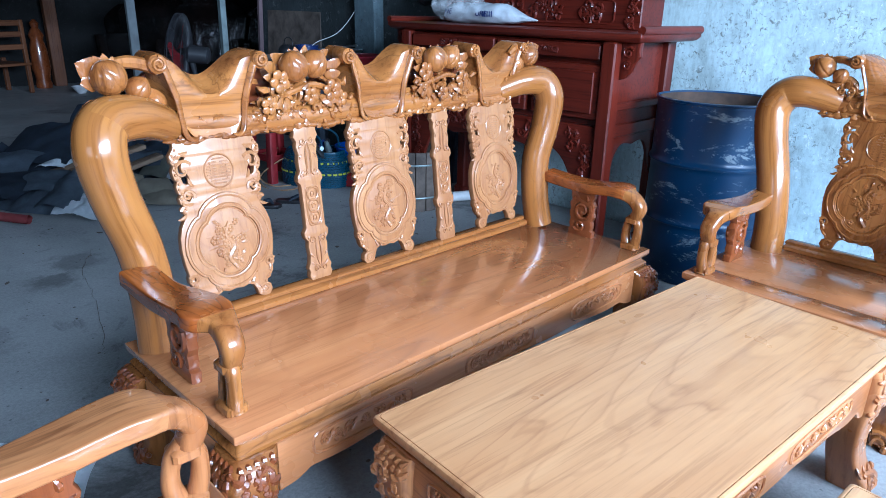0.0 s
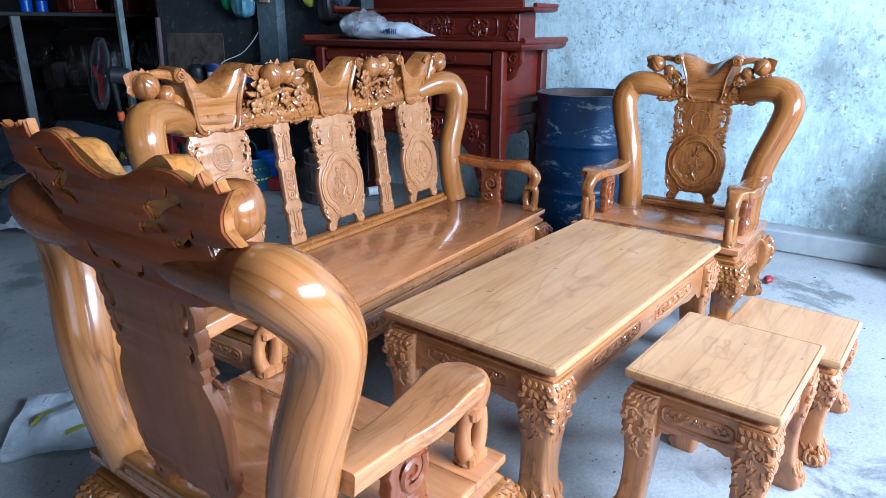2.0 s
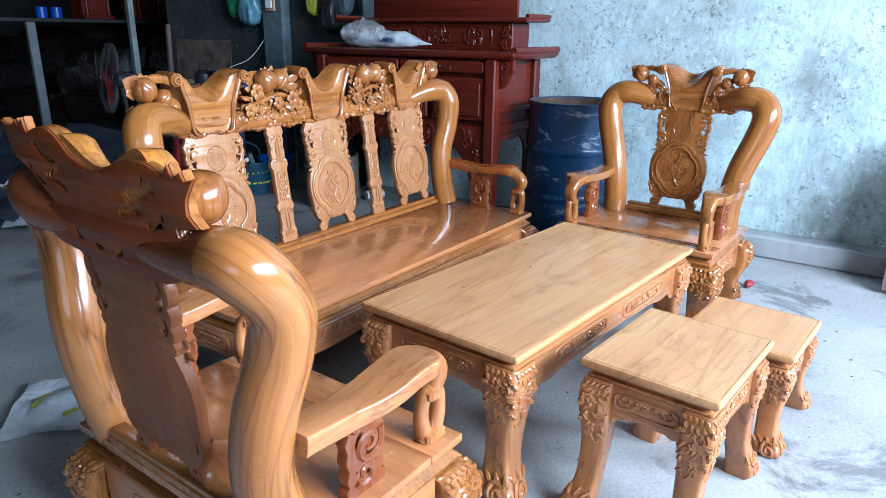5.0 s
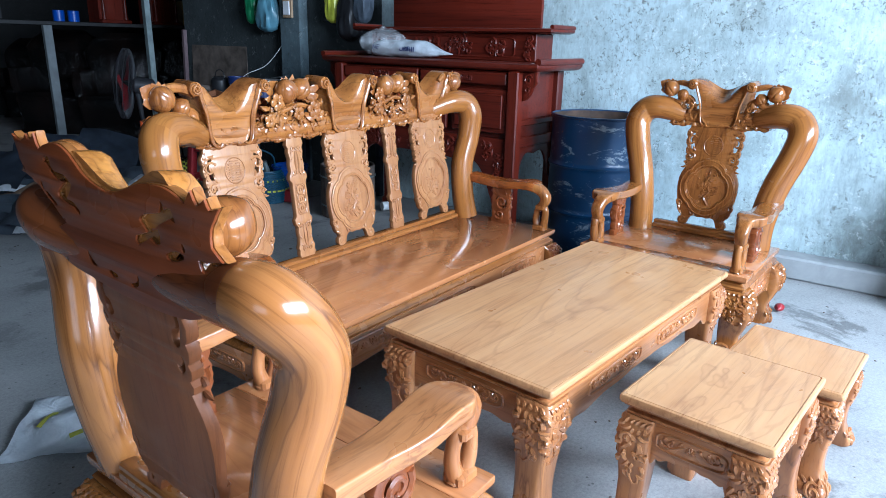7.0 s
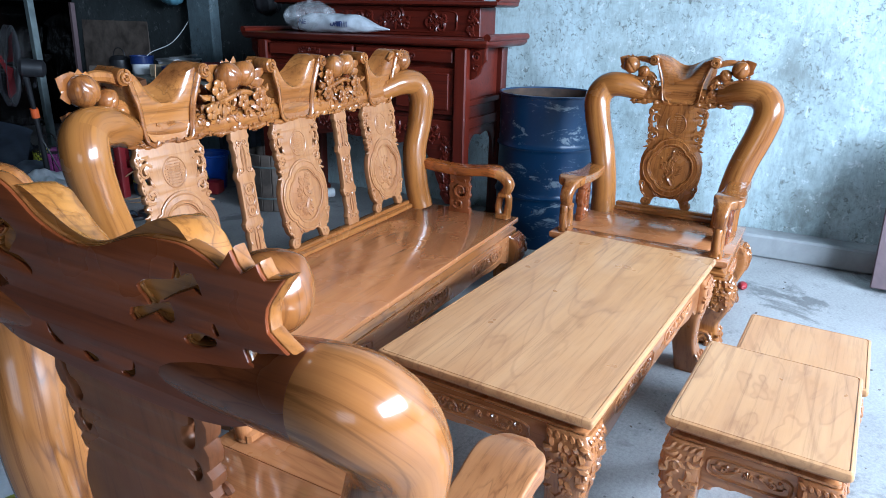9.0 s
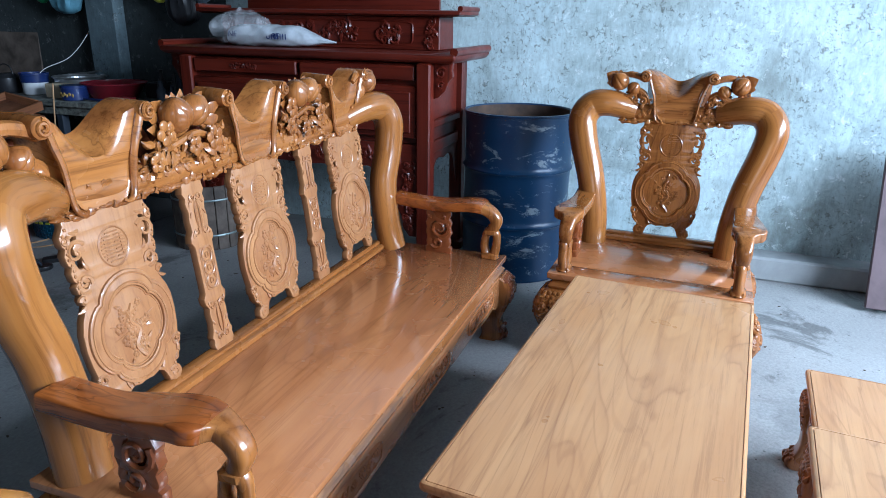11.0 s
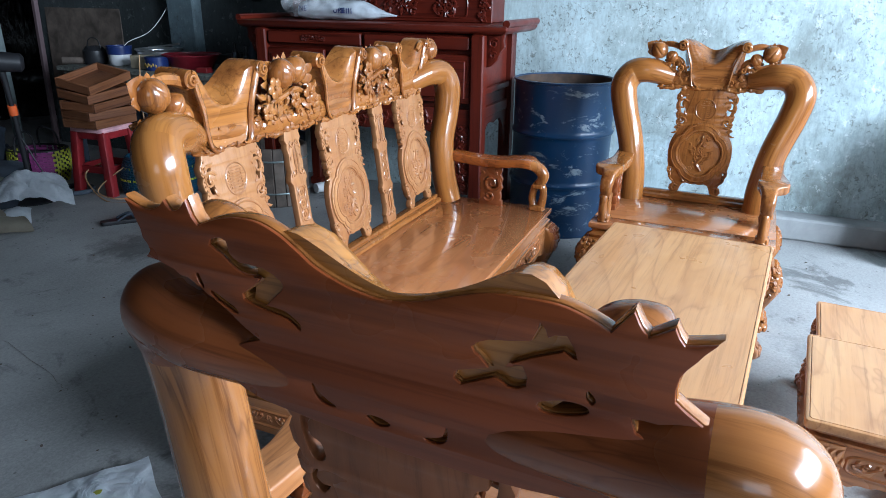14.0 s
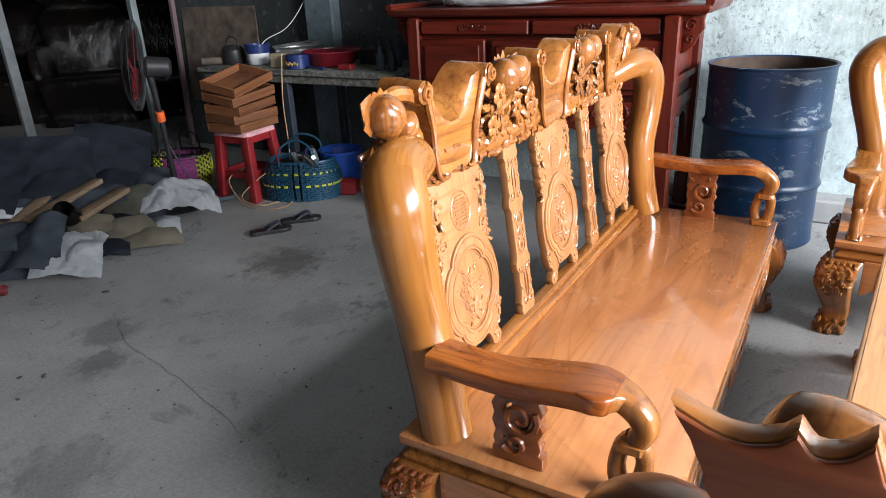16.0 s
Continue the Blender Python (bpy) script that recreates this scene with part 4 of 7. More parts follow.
def fruit_cluster(parent, x, y, z, s, flip, rng, material, flowers=True):
    """Peaches on a branch with leaves, buds and blossom, carved in the round."""
    g = material["z"]
    c1, c2 = Vector((x, y - 0.036, z + 0.058 * s)), Vector((x + flip * 0.062 * s, y - 0.034, z + (0.062 if flowers else 0.030) * s))
    peach = peach_fruit(parent, c1, 0.041 * s, flip, material, "" if flowers is None else "carved round peach")
    peach_fruit(parent, c2, (0.037 if flowers else 0.029) * s, -flip, material)
    bm = bmesh.new()
    mid = x + flip * 0.03 * s
    if flowers:
        for t in np.linspace(-1.3, 1.3, 7):
            t = t + rng.uniform(-0.12, 0.12)
            b = Vector((mid + 0.042 * s * t, y - 0.004, z + 0.070 * s))
            leaf(bm, b, b + Vector((0.030 * s * t, rng.uniform(-0.010, 0.006), (rng.uniform(0.028, 0.044) - 0.010 * abs(t)) * s)), 0.011 * s, 0.003)
        for sg in (-1, 1):
            for k in range(4):
                b = Vector((mid + sg * 0.075 * s, y - 0.020, z + (0.052 - 0.022 * k) * s))
                leaf(bm, b, b + Vector((sg * (0.052 - 0.006 * k) * s, -0.006, (0.020 - 0.012 * k) * s)), 0.0115 * s, 0.012)
            blossom(bm, (mid + sg * 0.080 * s, y - 0.050, z + (0.026 if sg < 0 else -0.006) * s), 0.030 * s, sg * 0.5)
            for k in range(3):
                b = Vector((mid + sg * (0.050 + 0.012 * k) * s, y - 0.036, z - 0.018 * s))
                leaf(bm, b, b + Vector((sg * (0.030 + 0.010 * k) * s, -0.012, (-0.036 + 0.012 * k) * s)), 0.010 * s, 0.010)
        for k in range(58):
            q = Vector((mid + rng.uniform(-0.135, 0.135) * s, y - rng.uniform(0.014, 0.042), z + rng.uniform(-0.066, 0.026) * s))
            a = rng.uniform(0, 6.28)
            petal(bm, lambda u_, v_, o_: Vector((u_, q.y - o_, v_)), q.x, q.z, a, rng.uniform(0.020, 0.036) * s, rng.uniform(0.0065, 0.0100) * s, rng.choice((-0.9, 0.9)))
        for k in range(3):
            blossom(bm, (mid + (-0.10 + 0.095 * k + rng.uniform(-0.02, 0.02)) * s, y - 0.050, z + rng.uniform(-0.045, -0.015) * s), 0.024 * s, rng.uniform(0, 1))
        for k in range(9):
            q = Vector((mid + (-0.11 + 0.0275 * k) * s, y - rng.uniform(0.036, 0.048), z + rng.uniform(-0.055, 0.004) * s))
            tube(bm, [Vector((u, q.y, v)) for u, v in scroll((q.x, q.z), rng.uniform(0.010, 0.016) * s, 0.9, rng.uniform(0, 6.28), rng.choice((1, -1)), 9)], [0.009, 0.006, 0.003], 6)
        tube(bm, spl([(mid - 0.12 * s, y - 0.026, z - 0.030), (mid - 0.04 * s, y - 0.040, z - 0.004), (mid + 0.03 * s, y - 0.038, z + 0.012), (mid + 0.12 * s, y - 0.026, z - 0.026)], 5), [0.010 * s, 0.008 * s, 0.010 * s], 8)
    else:
        for ang, ln, wd in () if flowers is None else ((70, 0.050, 0.009), (94, 0.054, 0.011), (118, 0.056, 0.012), (152, 0.074, 0.022), (190, 0.062, 0.018)):
            a = radians(ang if flip > 0 else 180 - ang)
            leaf(bm, c1 + Vector((0.022 * s * math.cos(a), 0.018, 0.022 * s * math.sin(a))), c1 + Vector((ln * s * math.cos(a), 0.006, ln * s * math.sin(a))), wd * s, 0.004)
        if flowers is not None:
            tube(bm, spl([c1 + Vector((flip * 0.010, 0.014, 0.030 * s)), c1 + Vector((flip * 0.045 * s, 0.010, 0.032 * s)), c1 + Vector((flip * 0.080 * s, 0.004, 0.026 * s)), c1 + Vector((flip * 0.112 * s, 0.0, 0.008 * s))], 5), [0.008 * s, 0.015 * s, 0.015 * s, 0.010 * s], 8)
        for k in range(5):
            b = Vector((x + flip * (-0.03 + 0.028 * k) * s, y - 0.030, z + 0.006 * s))
            leaf(bm, b, b + Vector((-flip * (0.045 - 0.018 * k) * s, -0.010, -0.018 * s)), 0.011 * s)
        tube(bm, spl([(x - flip * 0.055 * s, y - 0.014, z - 0.006 * s), (x - flip * 0.01, y - 0.034, z + 0.006), (x + flip * 0.04 * s, y - 0.036, z - 0.006), (x + flip * 0.085 * s, y - 0.030, z + 0.020 * s), (x + flip * 0.115 * s, y - 0.024, z - 0.004 * s), (x + flip * 0.10 * s, y - 0.02, z - 0.034 * s)], 6), [0.007 * s, 0.010 * s, 0.013 * s, 0.015 * s, 0.012 * s], 8)
        tube(bm, spl([(x, y - 0.034, z - 0.002), (x - flip * 0.008, y - 0.034, z + 0.018), (x + flip * 0.004, y - 0.034, z + 0.03 * s)], 4), 0.007 * s, 8)
        for k in range(0 if flowers is None else 26):
            q = Vector((x + flip * rng.uniform(-0.045, 0.125) * s, y - rng.uniform(0.010, 0.038), z + rng.uniform(-0.045, 0.016) * s))
            petal(bm, lambda u_, v_, o_: Vector((u_, q.y - o_, v_)), q.x, q.z, rng.uniform(0, 6.28), rng.uniform(0.022, 0.036) * s, rng.uniform(0.007, 0.0105) * s, rng.choice((-0.9, 0.9)))
        for k in range(4):
            tube(bm, [Vector((u, y - 0.040, v)) for u, v in scroll((x + flip * (0.02 + 0.03 * k) * s, z - 0.024 * s), 0.014 * s, 1.2, rng.uniform(0, 6), -flip, 9)], [0.0065, 0.004], 6)
    part("foliage", bm, g, peach, "carved leaves, blossom and branch")["kind"] = "stuff"
    return peach


def arm_rest(parent, sx, bx, by, fx, fy, zs, mats):
    """An arm: a broad board from the post, curling down in front onto a pierced foot, and a pierced carved block under it."""
    zt = zs + 0.215
    bm = bmesh.new()
    path = spl([(bx, by + 0.030, zt - 0.002), (bx + sx * 0.006, by - 0.10, zt - 0.014), (fx + sx * 0.004, fy + 0.20, zt - 0.012), (fx, fy + 0.090, zt + 0.002), (fx, fy + 0.026, zt - 0.006), (fx, fy - 0.014, zt - 0.046), (fx, fy + 0.000, zt - 0.092)], 8)
    k = len(path)
    rings = []
    for i, p in enumerate(path):
        t = i / (k - 1)
        outer = np.interp(t, [0, 0.16, 0.30, 0.54, 0.60, 0.66, 0.85, 1.0], [0.066, 0.058, 0.060, 0.070, 0.062, 0.028, 0.027, 0.022])
        inner = np.interp(t, [0, 0.16, 0.35, 0.55, 0.72, 0.85, 1.0], [0.020, 0.030, 0.048, 0.050, 0.034, 0.029, 0.024])
        th = np.interp(t, [0, 0.4, 0.60, 0.72, 0.85, 1.0], [0.021, 0.019, 0.020, 0.025, 0.026, 0.022])
        d = (path[min(i + 1, k - 1)] - path[max(i - 1, 0)]).normalized()
        side = Vector((1, 0, 0))
        up = d.cross(side).normalized()
        r = rrect((outer + inner) / 2, th, th * np.interp(t, [0.5, 0.75], [0.30, 0.75]), 0, 3)
        mid = sx * (outer - inner) / 2
        dish = 0.006 * math.sin(math.pi * min(1, t / 0.66)) if t < 0.66 else 0.0
        rings.append([p + side * (q.x + mid) + up * (q.y + (dish * (abs(q.x) / 0.06) ** 2)) for q in r])
    joint = int(0.64 * (k - 1))
    loft(bm, rings[:joint + 1])
    bmesh.ops.recalc_face_normals(bm, faces=bm.faces)
    arm = part("armrest", bm, mats["arm"]["y"], parent)
    bm = bmesh.new()
    loft(bm, [[path[i] + (q - path[i]) * 0.97 for q in rings[i]] for i in range(joint, k)])
    bmesh.ops.recalc_face_normals(bm, faces=bm.faces)
    part("arm_curl", bm, mats["curl"]["z"], arm)
    bm = bmesh.new()
    for s in (-1, 1):
        tube(bm, spl([(fx, fy + 0.004, zt - 0.086), (fx + s * 0.004, fy + 0.004 + s * 0.022, zt - 0.112), (fx + s * 0.004, fy + 0.008 + s * 0.026, zs + 0.055), (fx, fy + 0.008 + s * 0.016, zs + 0.012), (fx, fy + 0.008 + s * 0.020, zs - 0.003)], 5), [0.022, 0.017, 0.020, 0.022], 10)
    box(bm, (fx, fy + 0.008, zs + 0.012), (0.052, 0.066, 0.03), 0.008)
    box(bm, (fx, fy + 0.006, zt - 0.098), (0.050, 0.052, 0.028), 0.010)
    part("arm_foot", bm, mats["curl"]["z"], arm)
    # pierced block
    yc = fy + 0.235
    hole = [spl2(q, 3) for q in ([(-0.034, 0.108), (-0.020, 0.078), (0.004, 0.072), (0.0, 0.092), (-0.014, 0.104), (-0.016, 0.128)], [(0.006, 0.144), (0.026, 0.136), (0.034, 0.112), (0.020, 0.098), (0.014, 0.116)], [(-0.024, 0.050), (-0.010, 0.034), (0.008, 0.036), (-0.004, 0.052)], [(0.020, 0.056), (0.030, 0.044), (0.034, 0.060)])]
    outl = [(-0.052, -0.002), (0.052, -0.002), (0.052, 0.020), (0.044, 0.026), (0.050, 0.046), (0.044, 0.066), (0.052, 0.088), (0.047, 0.108), (0.053, 0.128), (0.044, 0.146), (0.050, 0.164), (0.048, 0.194), (-0.048, 0.194), (-0.050, 0.168), (-0.042, 0.150), (-0.052, 0.130), (-0.046, 0.108), (-0.052, 0.086), (-0.042, 0.066), (-0.048, 0.044), (-0.042, 0.026), (-0.052, 0.020)]
    blk = part("arm_block", plate(outl, hole, 0.030, 0.005, Matrix.Translation((fx, yc, zs)) @ pose(0, 0, 0, 0, 0, 90)), mats["block"]["z"], arm, "pierced carved block under the arm")
    bm = bmesh.new()
    for s in (-1, 1):
        f = face((fx + s * 0.015, yc, zs), (0, s, 0), (0, 0, 1))
        tube(bm, [f @ Vector((u, v, 0)) for u, v in scroll((-0.006 * s, 0.108), 0.042, 1.5, 0.6, s, 12)], [0.0085, 0.0075, 0.005], 6)
        tube(bm, [f @ Vector((u, v, 0)) for u, v in scroll((0.006 * s, 0.044), 0.028, 1.1, 3.6, -s, 10)], [0.0075, 0.005], 6)
        for u, v, a in ((0.026, 0.146, 1.2), (-0.030, 0.146, 1.9)):
            petal(bm, lambda p_, q_, o_: f @ Vector((p_, q_, o_)), u, v, a, 0.028, 0.0075, 0.6)
    part("carving", bm, mats["block"]["z"], blk)["kind"] = "stuff"
    return arm


SOFA_POST = [(0.832, 0.205, 0.362), (0.825, 0.230, 0.490), (0.838, 0.248, 0.640), (0.880, 0.244, 0.780), (0.898, 0.247, 0.894), (0.869, 0.273, 0.957), (0.778, 0.302, 0.962), (0.680, 0.350, 0.926)]
NEAR_POSTS = {-1: [(-0.290, 0.200, 0.362), (-0.289, 0.240, 0.500), (-0.316, 0.246, 0.640), (-0.339, 0.223, 0.763), (-0.354, 0.232, 0.849), (-0.341, 0.286, 0.922), (-0.235, 0.284, 0.917), (-0.150, 0.283, 0.912), (-0.060, 0.277, 0.905)],
              1: [(0.292, 0.205, 0.362), (0.294, 0.236, 0.500), (0.304, 0.250, 0.640), (0.345, 0.232, 0.780), (0.358, 0.237, 0.870), (0.338, 0.272, 0.936), (0.275, 0.290, 0.928), (0.178, 0.284, 0.916), (0.060, 0.277, 0.905)]}


def seat_unit(name, label, category, m, W, D, zs, post_b, post_t, y_post, crest, y_top, yw, seed, group="", yoff=0.0, sink=0.0, saddles=(0.0,)):
    t = thing(name, label, category, m, group)
    rng = random.Random(seed)
    hx, hy = W / 2, D / 2
    g = "x"
    long = W > 1.2
    # the seat, with its stepped moulding
    cuts = [(-hy, hy)] if long else [(-hy, 0.118 - hy), (0.1195 - hy, hy)]
    for ya, yb in cuts:
        part("seat_board", slab([(0.004, zs - 0.024), (0.001, zs - 0.021), (0.0, zs - 0.015), (0.0, zs - 0.003), (0.0004, zs - 0.0006), (0.0012, zs)], hx, (yb - ya) / 2, 0.004, 0, (ya + yb) / 2), seatwood[g], t)
    part("moulding", slab([(0.016, zs - 0.070), (0.005, zs - 0.065), (0.002, zs - 0.054), (0.008, zs - 0.047), (0.016, zs - 0.041), (0.020, zs - 0.034), (0.008, zs - 0.0285), (0.006, zs - 0.0245)], hx, hy, 0.010), honey[g], t)
    # frame below
    leg_h = zs - 0.068
    lw = 0.115
    ix, iy = hx - 0.060, hy - 0.060
    for sx in (-1, 1):
        for sy in (-1, 1):
            cabriole(t, sx * ix, sy * iy, leg_h, sx, sy, 0.9, lw, bulge=True)
    z1, z0 = leg_h + 0.002, leg_h - 0.095
    cf = [(-W * 0.30, 0.32, 0.068), (0.0, 0.32, 0.068), (W * 0.30, 0.32, 0.068)] if long else [(0, W * 0.42, 0.05)]
    ex, ey = ix - 0.045, iy - 0.045
    for s in (-1, 1):
        apron(t, (s * ex, s * (hy - 0.010), 0), (-s * ex, s * (hy - 0.010), 0), z0, z1, seatwood["x"], cf, rise=0.010)
        apron(t, (s * (hx - 0.014), -s * ey, 0), (s * (hx - 0.014), s * ey, 0), z0, z1, seatwood["y"], [(0, D * 0.34, 0.046)], rise=0.008)
    # posts
    zc = crest
    for s in (-1, 1):
        d = post_t - post_b
        if sink:
            knots = NEAR_POSTS[s]
            radii = [0.058, 0.057, 0.057, 0.057, 0.056, 0.056, 0.050, 0.044, 0.038]
        elif long:
            knots = [(s * x, y, z) for x, y, z in SOFA_POST]
            radii = [0.059, 0.058, 0.058, 0.059, 0.062, 0.062, 0.056, 0.046]
        else:
            knots = [(s * post_b, y_post, zs - 0.003), (s * (post_b + 0.004), y_post + 0.004, zs + 0.12), (s * (post_b + 0.35 * d), y_post + 0.022, zs + 0.28), (s * (post_b + 0.86 * d), y_post + 0.055, zs + 0.43), (s * (post_t + 0.006), y_post + 0.080, zs + 0.53), (s * (post_t - 0.028), y_post + 0.10, zs + 0.590), (s * (post_t - 0.095), y_top - 0.012, zs + 0.605), (s * (post_t - 0.20), y_top + 0.66 * yoff, zc + 0.055)]
            radii = [0.060, 0.059, 0.060, 0.062, 0.064, 0.063, 0.058, 0.050]
        path = spl(knots, 10)
        rad = [float(np.interp(i / (len(path) - 1), np.linspace(0, 1, len(radii)), radii)) for i in range(len(path))]
        whole = bmesh.new()
        tube(whole, path, rad, 32, 1.0, False)
        rows = [[v.co.copy() for v in whole.verts[:][k * 32:(k + 1) * 32]] for k in range(len(path))]
        whole.free()
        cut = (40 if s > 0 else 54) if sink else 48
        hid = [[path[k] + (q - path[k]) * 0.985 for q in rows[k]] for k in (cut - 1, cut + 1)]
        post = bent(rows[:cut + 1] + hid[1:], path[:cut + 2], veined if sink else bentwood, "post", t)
        bent(hid[:1] + rows[cut:], path[cut - 1:], shadebent if sink else bentwood, "elbow", post)
    # crest beam with a ruffled lower lip
    bm = bmesh.new()
    L = post_t - (0.20 if sink else 0.15)
    path = [Vector((x, y_top + 0.66 * yoff - 1.55 * sink, zc + 0.045 - 0.1 * yoff - sink + 0.010 * math.cos(x * 9) * (0.5 if long else 0.2) + 0.012 * (x / L) ** 4)) for x in np.linspace(-L, L, 40)]
    tube(bm, path, 0.048 - 0.12 * yoff + 0.4 * sink, 24)
    beam = part("crest_rail", bm, honey["x"], t)
    bm = bmesh.new()
    n = int(L / 0.012)
    for i in range(n):
        x = -L * 0.93 + 1.86 * L * i / (n - 1)
        ball(bm, (x, y_top - 0.030 + 0.55 * yoff, zc + 0.010 + 0.005 * math.sin(x * 41)), 0.0155, (1.4, 0.9, 0.55 + 0.30 * math.sin(x * 67)), 8)
        if i % 2:
            q = Vector((x, y_top - 0.034 + 0.55 * yoff, zc + 0.016))
            leaf(bm, q, q + Vector((rng.uniform(-0.026, 0.026), -0.006, rng.uniform(-0.016, -0.004))), 0.008, 0.006)
    for k in range(int(L / 0.030)):
        x = rng.uniform(-L, L) * 0.95
        tube(bm, [Vector((a, y_top - 0.036 + 0.66 * yoff, b)) for a, b in scroll((x, zc + 0.05), rng.uniform(0.012, 0.022), 1.1, rng.uniform(0, 6), rng.choice((-1, 1)), 10)], [0.007, 0.0045, 0.003], 6)
    for k in range(0 if sink else int(L / 0.0045)):
        x, v = rng.uniform(-L, L) * 0.96, rng.uniform(0.004, 0.092)
        if min(abs(x - p) for p in saddles) > yw * 0.62:
            off = y_top - 0.040 + 0.66 * yoff + 9.0 * (v - 0.045) ** 2
            petal(bm, lambda u_, v_, o_: Vector((u_, off - o_, v_)), x, zc + v, rng.uniform(0, 6.28), rng.uniform(0.022, 0.038), rng.uniform(0.0075, 0.0115), rng.choice((-1.1, 1.1)))
    part("ruffle", bm, honey["x"], beam)["kind"] = "stuff"
    return t, rng, beam


def full_seat(name, label, category, m, W, D, zs, post_b, post_t, y_post, crest, y_top, panels, splats, clusters, yw, seed, group="", splat_wood=pale, yh=0.185, cw=1.0, yoff=0.0, yokes=None, dip=0.16, sink=0.0):
    t, rng, beam = seat_unit(name, label, category, m, W, D, zs, post_b, post_t, y_post, crest, y_top, yw, seed, group, yoff, sink, yokes or panels)
    hx, hy = W / 2, D / 2
    y_rail = y_post + (0.021 if sink else 0.055)
    # low back rail, stepped
    bm = bmesh.new()
    Lr = 2 * post_b - 0.10
    box(bm, (0, y_rail + 0.006, zs + 0.010), (Lr, 0.062, 0.026), 0.006)
    box(bm, (0, y_rail + 0.014, zs + 0.028), (Lr, 0.040, 0.018), 0.006)
    part("back_rail", bm, honey["x"], t)
    for x in panels:
        big_panel(t, x, y_rail + 0.014, y_top, zs + (0.032 if sink else 0.042), crest + 0.012, rng, splat_wood)
    for x in splats:
        slim_splat(t, x, y_rail + 0.014, y_top, zs + 0.036, crest + 0.012, splat_wood)
    # crest: backing board with its wavy skyline, saddles and fruit
    if len(panels) == 1:
        lower = spl2([(-0.262, 0.050), (-0.276, 0.030), (-0.262, 0.006), (-0.220, -0.018), (-0.17, -0.029), (-0.10, -0.033), (0.0, -0.032), (0.10, -0.024), (0.165, -0.016), (0.205, 0.004), (0.208, 0.030), (0.152, 0.056)], 5, False)
        lip = [(0.178, 0.071), (0.197, 0.085), (0.221, 0.098), (0.238, 0.109), (0.257, 0.114), (0.277, 0.123), (0.303, 0.128), (0.297, 0.136), (0.306, 0.150), (0.313, 0.171), (0.323, 0.189), (0.302, 0.182), (0.282, 0.185), (0.269, 0.195), (0.261, 0.186), (0.249, 0.188), (0.238, 0.199), (0.225, 0.174)]
        saddle = spl2([(0.206, 0.182), (0.180, 0.189), (0.149, 0.190), (0.122, 0.181), (0.101, 0.168), (0.079, 0.153), (0.049, 0.141), (0.020, 0.134), (-0.004, 0.133), (-0.036, 0.139), (-0.068, 0.150), (-0.100, 0.160), (-0.132, 0.163), (-0.166, 0.163), (-0.192, 0.156), (-0.212, 0.147)], 4, False)
        spikes = [(-0.228, 0.168), (-0.241, 0.149), (-0.260, 0.161), (-0.269, 0.148), (-0.289, 0.153), (-0.279, 0.139), (-0.268, 0.122), (-0.267, 0.097), (-0.288, 0.082), (-0.258, 0.075), (-0.234, 0.074), (-0.240, 0.058)]
        lip, spikes = hollow(lip, (0.25, 0.14)), hollow(spikes, (-0.20, 0.11), 0.06)
        outline = [(x, crest + z) for x, z in lower + lip + saddle + spikes]
        slits = [spl2([(0.210, 0.157), (0.201, 0.164), (0.189, 0.163), (0.186, 0.150), (0.172, 0.141), (0.143, 0.140), (0.122, 0.130), (0.122, 0.122), (0.142, 0.101), (0.121, 0.097), (0.105, 0.089), (0.099, 0.080), (0.116, 0.091), (0.140, 0.095), (0.164, 0.100), (0.171, 0.106), (0.149, 0.123), (0.146, 0.133), (0.165, 0.132), (0.180, 0.137), (0.193, 0.149)], 2)]
        slits += [spl2([(-0.153, 0.145), (-0.159, 0.131), (-0.175, 0.136), (-0.185, 0.115), (-0.173, 0.123), (-0.121, 0.097), (-0.138, 0.097), (-0.141, 0.080), (-0.126, 0.076), (-0.111, 0.082), (-0.079, 0.066), (-0.076, 0.077), (-0.106, 0.087), (-0.099, 0.099), (-0.091, 0.106), (-0.107, 0.116), (-0.146, 0.124)], 2)]
        slits += [spl2(q, 3) for q in ([(0.234, 0.116), (0.228, 0.104), (0.225, 0.106), (0.231, 0.120)], [(0.216, 0.103), (0.201, 0.097), (0.181, 0.086), (0.184, 0.082), (0.197, 0.087), (0.212, 0.095)], [(0.090, 0.021), (0.082, 0.012), (0.071, 0.004), (0.061, -0.001), (0.076, -0.002), (0.087, 0.006)])]
        slits += [spl2(q, 3) for q in ([(0.025, -0.001), (0.012, 0.001), (-0.004, -0.004), (0.012, -0.010)], [(-0.066, 0.012), (-0.066, -0.004), (-0.054, -0.011), (-0.041, -0.008), (-0.061, -0.001)], [(-0.155, 0.066), (-0.178, 0.074), (-0.198, 0.073), (-0.198, 0.066), (-0.175, 0.058), (-0.158, 0.058)], [(-0.198, 0.090), (-0.205, 0.082), (-0.202, 0.077), (-0.197, 0.082)])]
        holes = [[(a, crest + b) for a, b in (widen(q, 0.0032) if k < 2 else widen(q, 0.0015))] for k, q in enumerate(slits)]
        thick, yb = 0.022, 0.026
    else:
        L = post_t - 0.13
        top = []
        n = 110
        for i in range(n + 1):
            x = -L + 2 * L * i / n
            d = min((abs(x - p) for p in yokes))
            if d < yw * 1.02:
                z = crest + 0.01 + yh * (0.60 + 0.28 * (d / yw) ** 2)
            else:
                z = crest + 0.150 + 0.020 * math.sin(x * 160) + 0.022 * math.sin(x * 47 + 1)
            e = (L - abs(x)) / 0.06
            top.append((x, z if e > 1 else crest + 0.06 + (z - crest - 0.06) * max(0.0, e) ** 0.6))
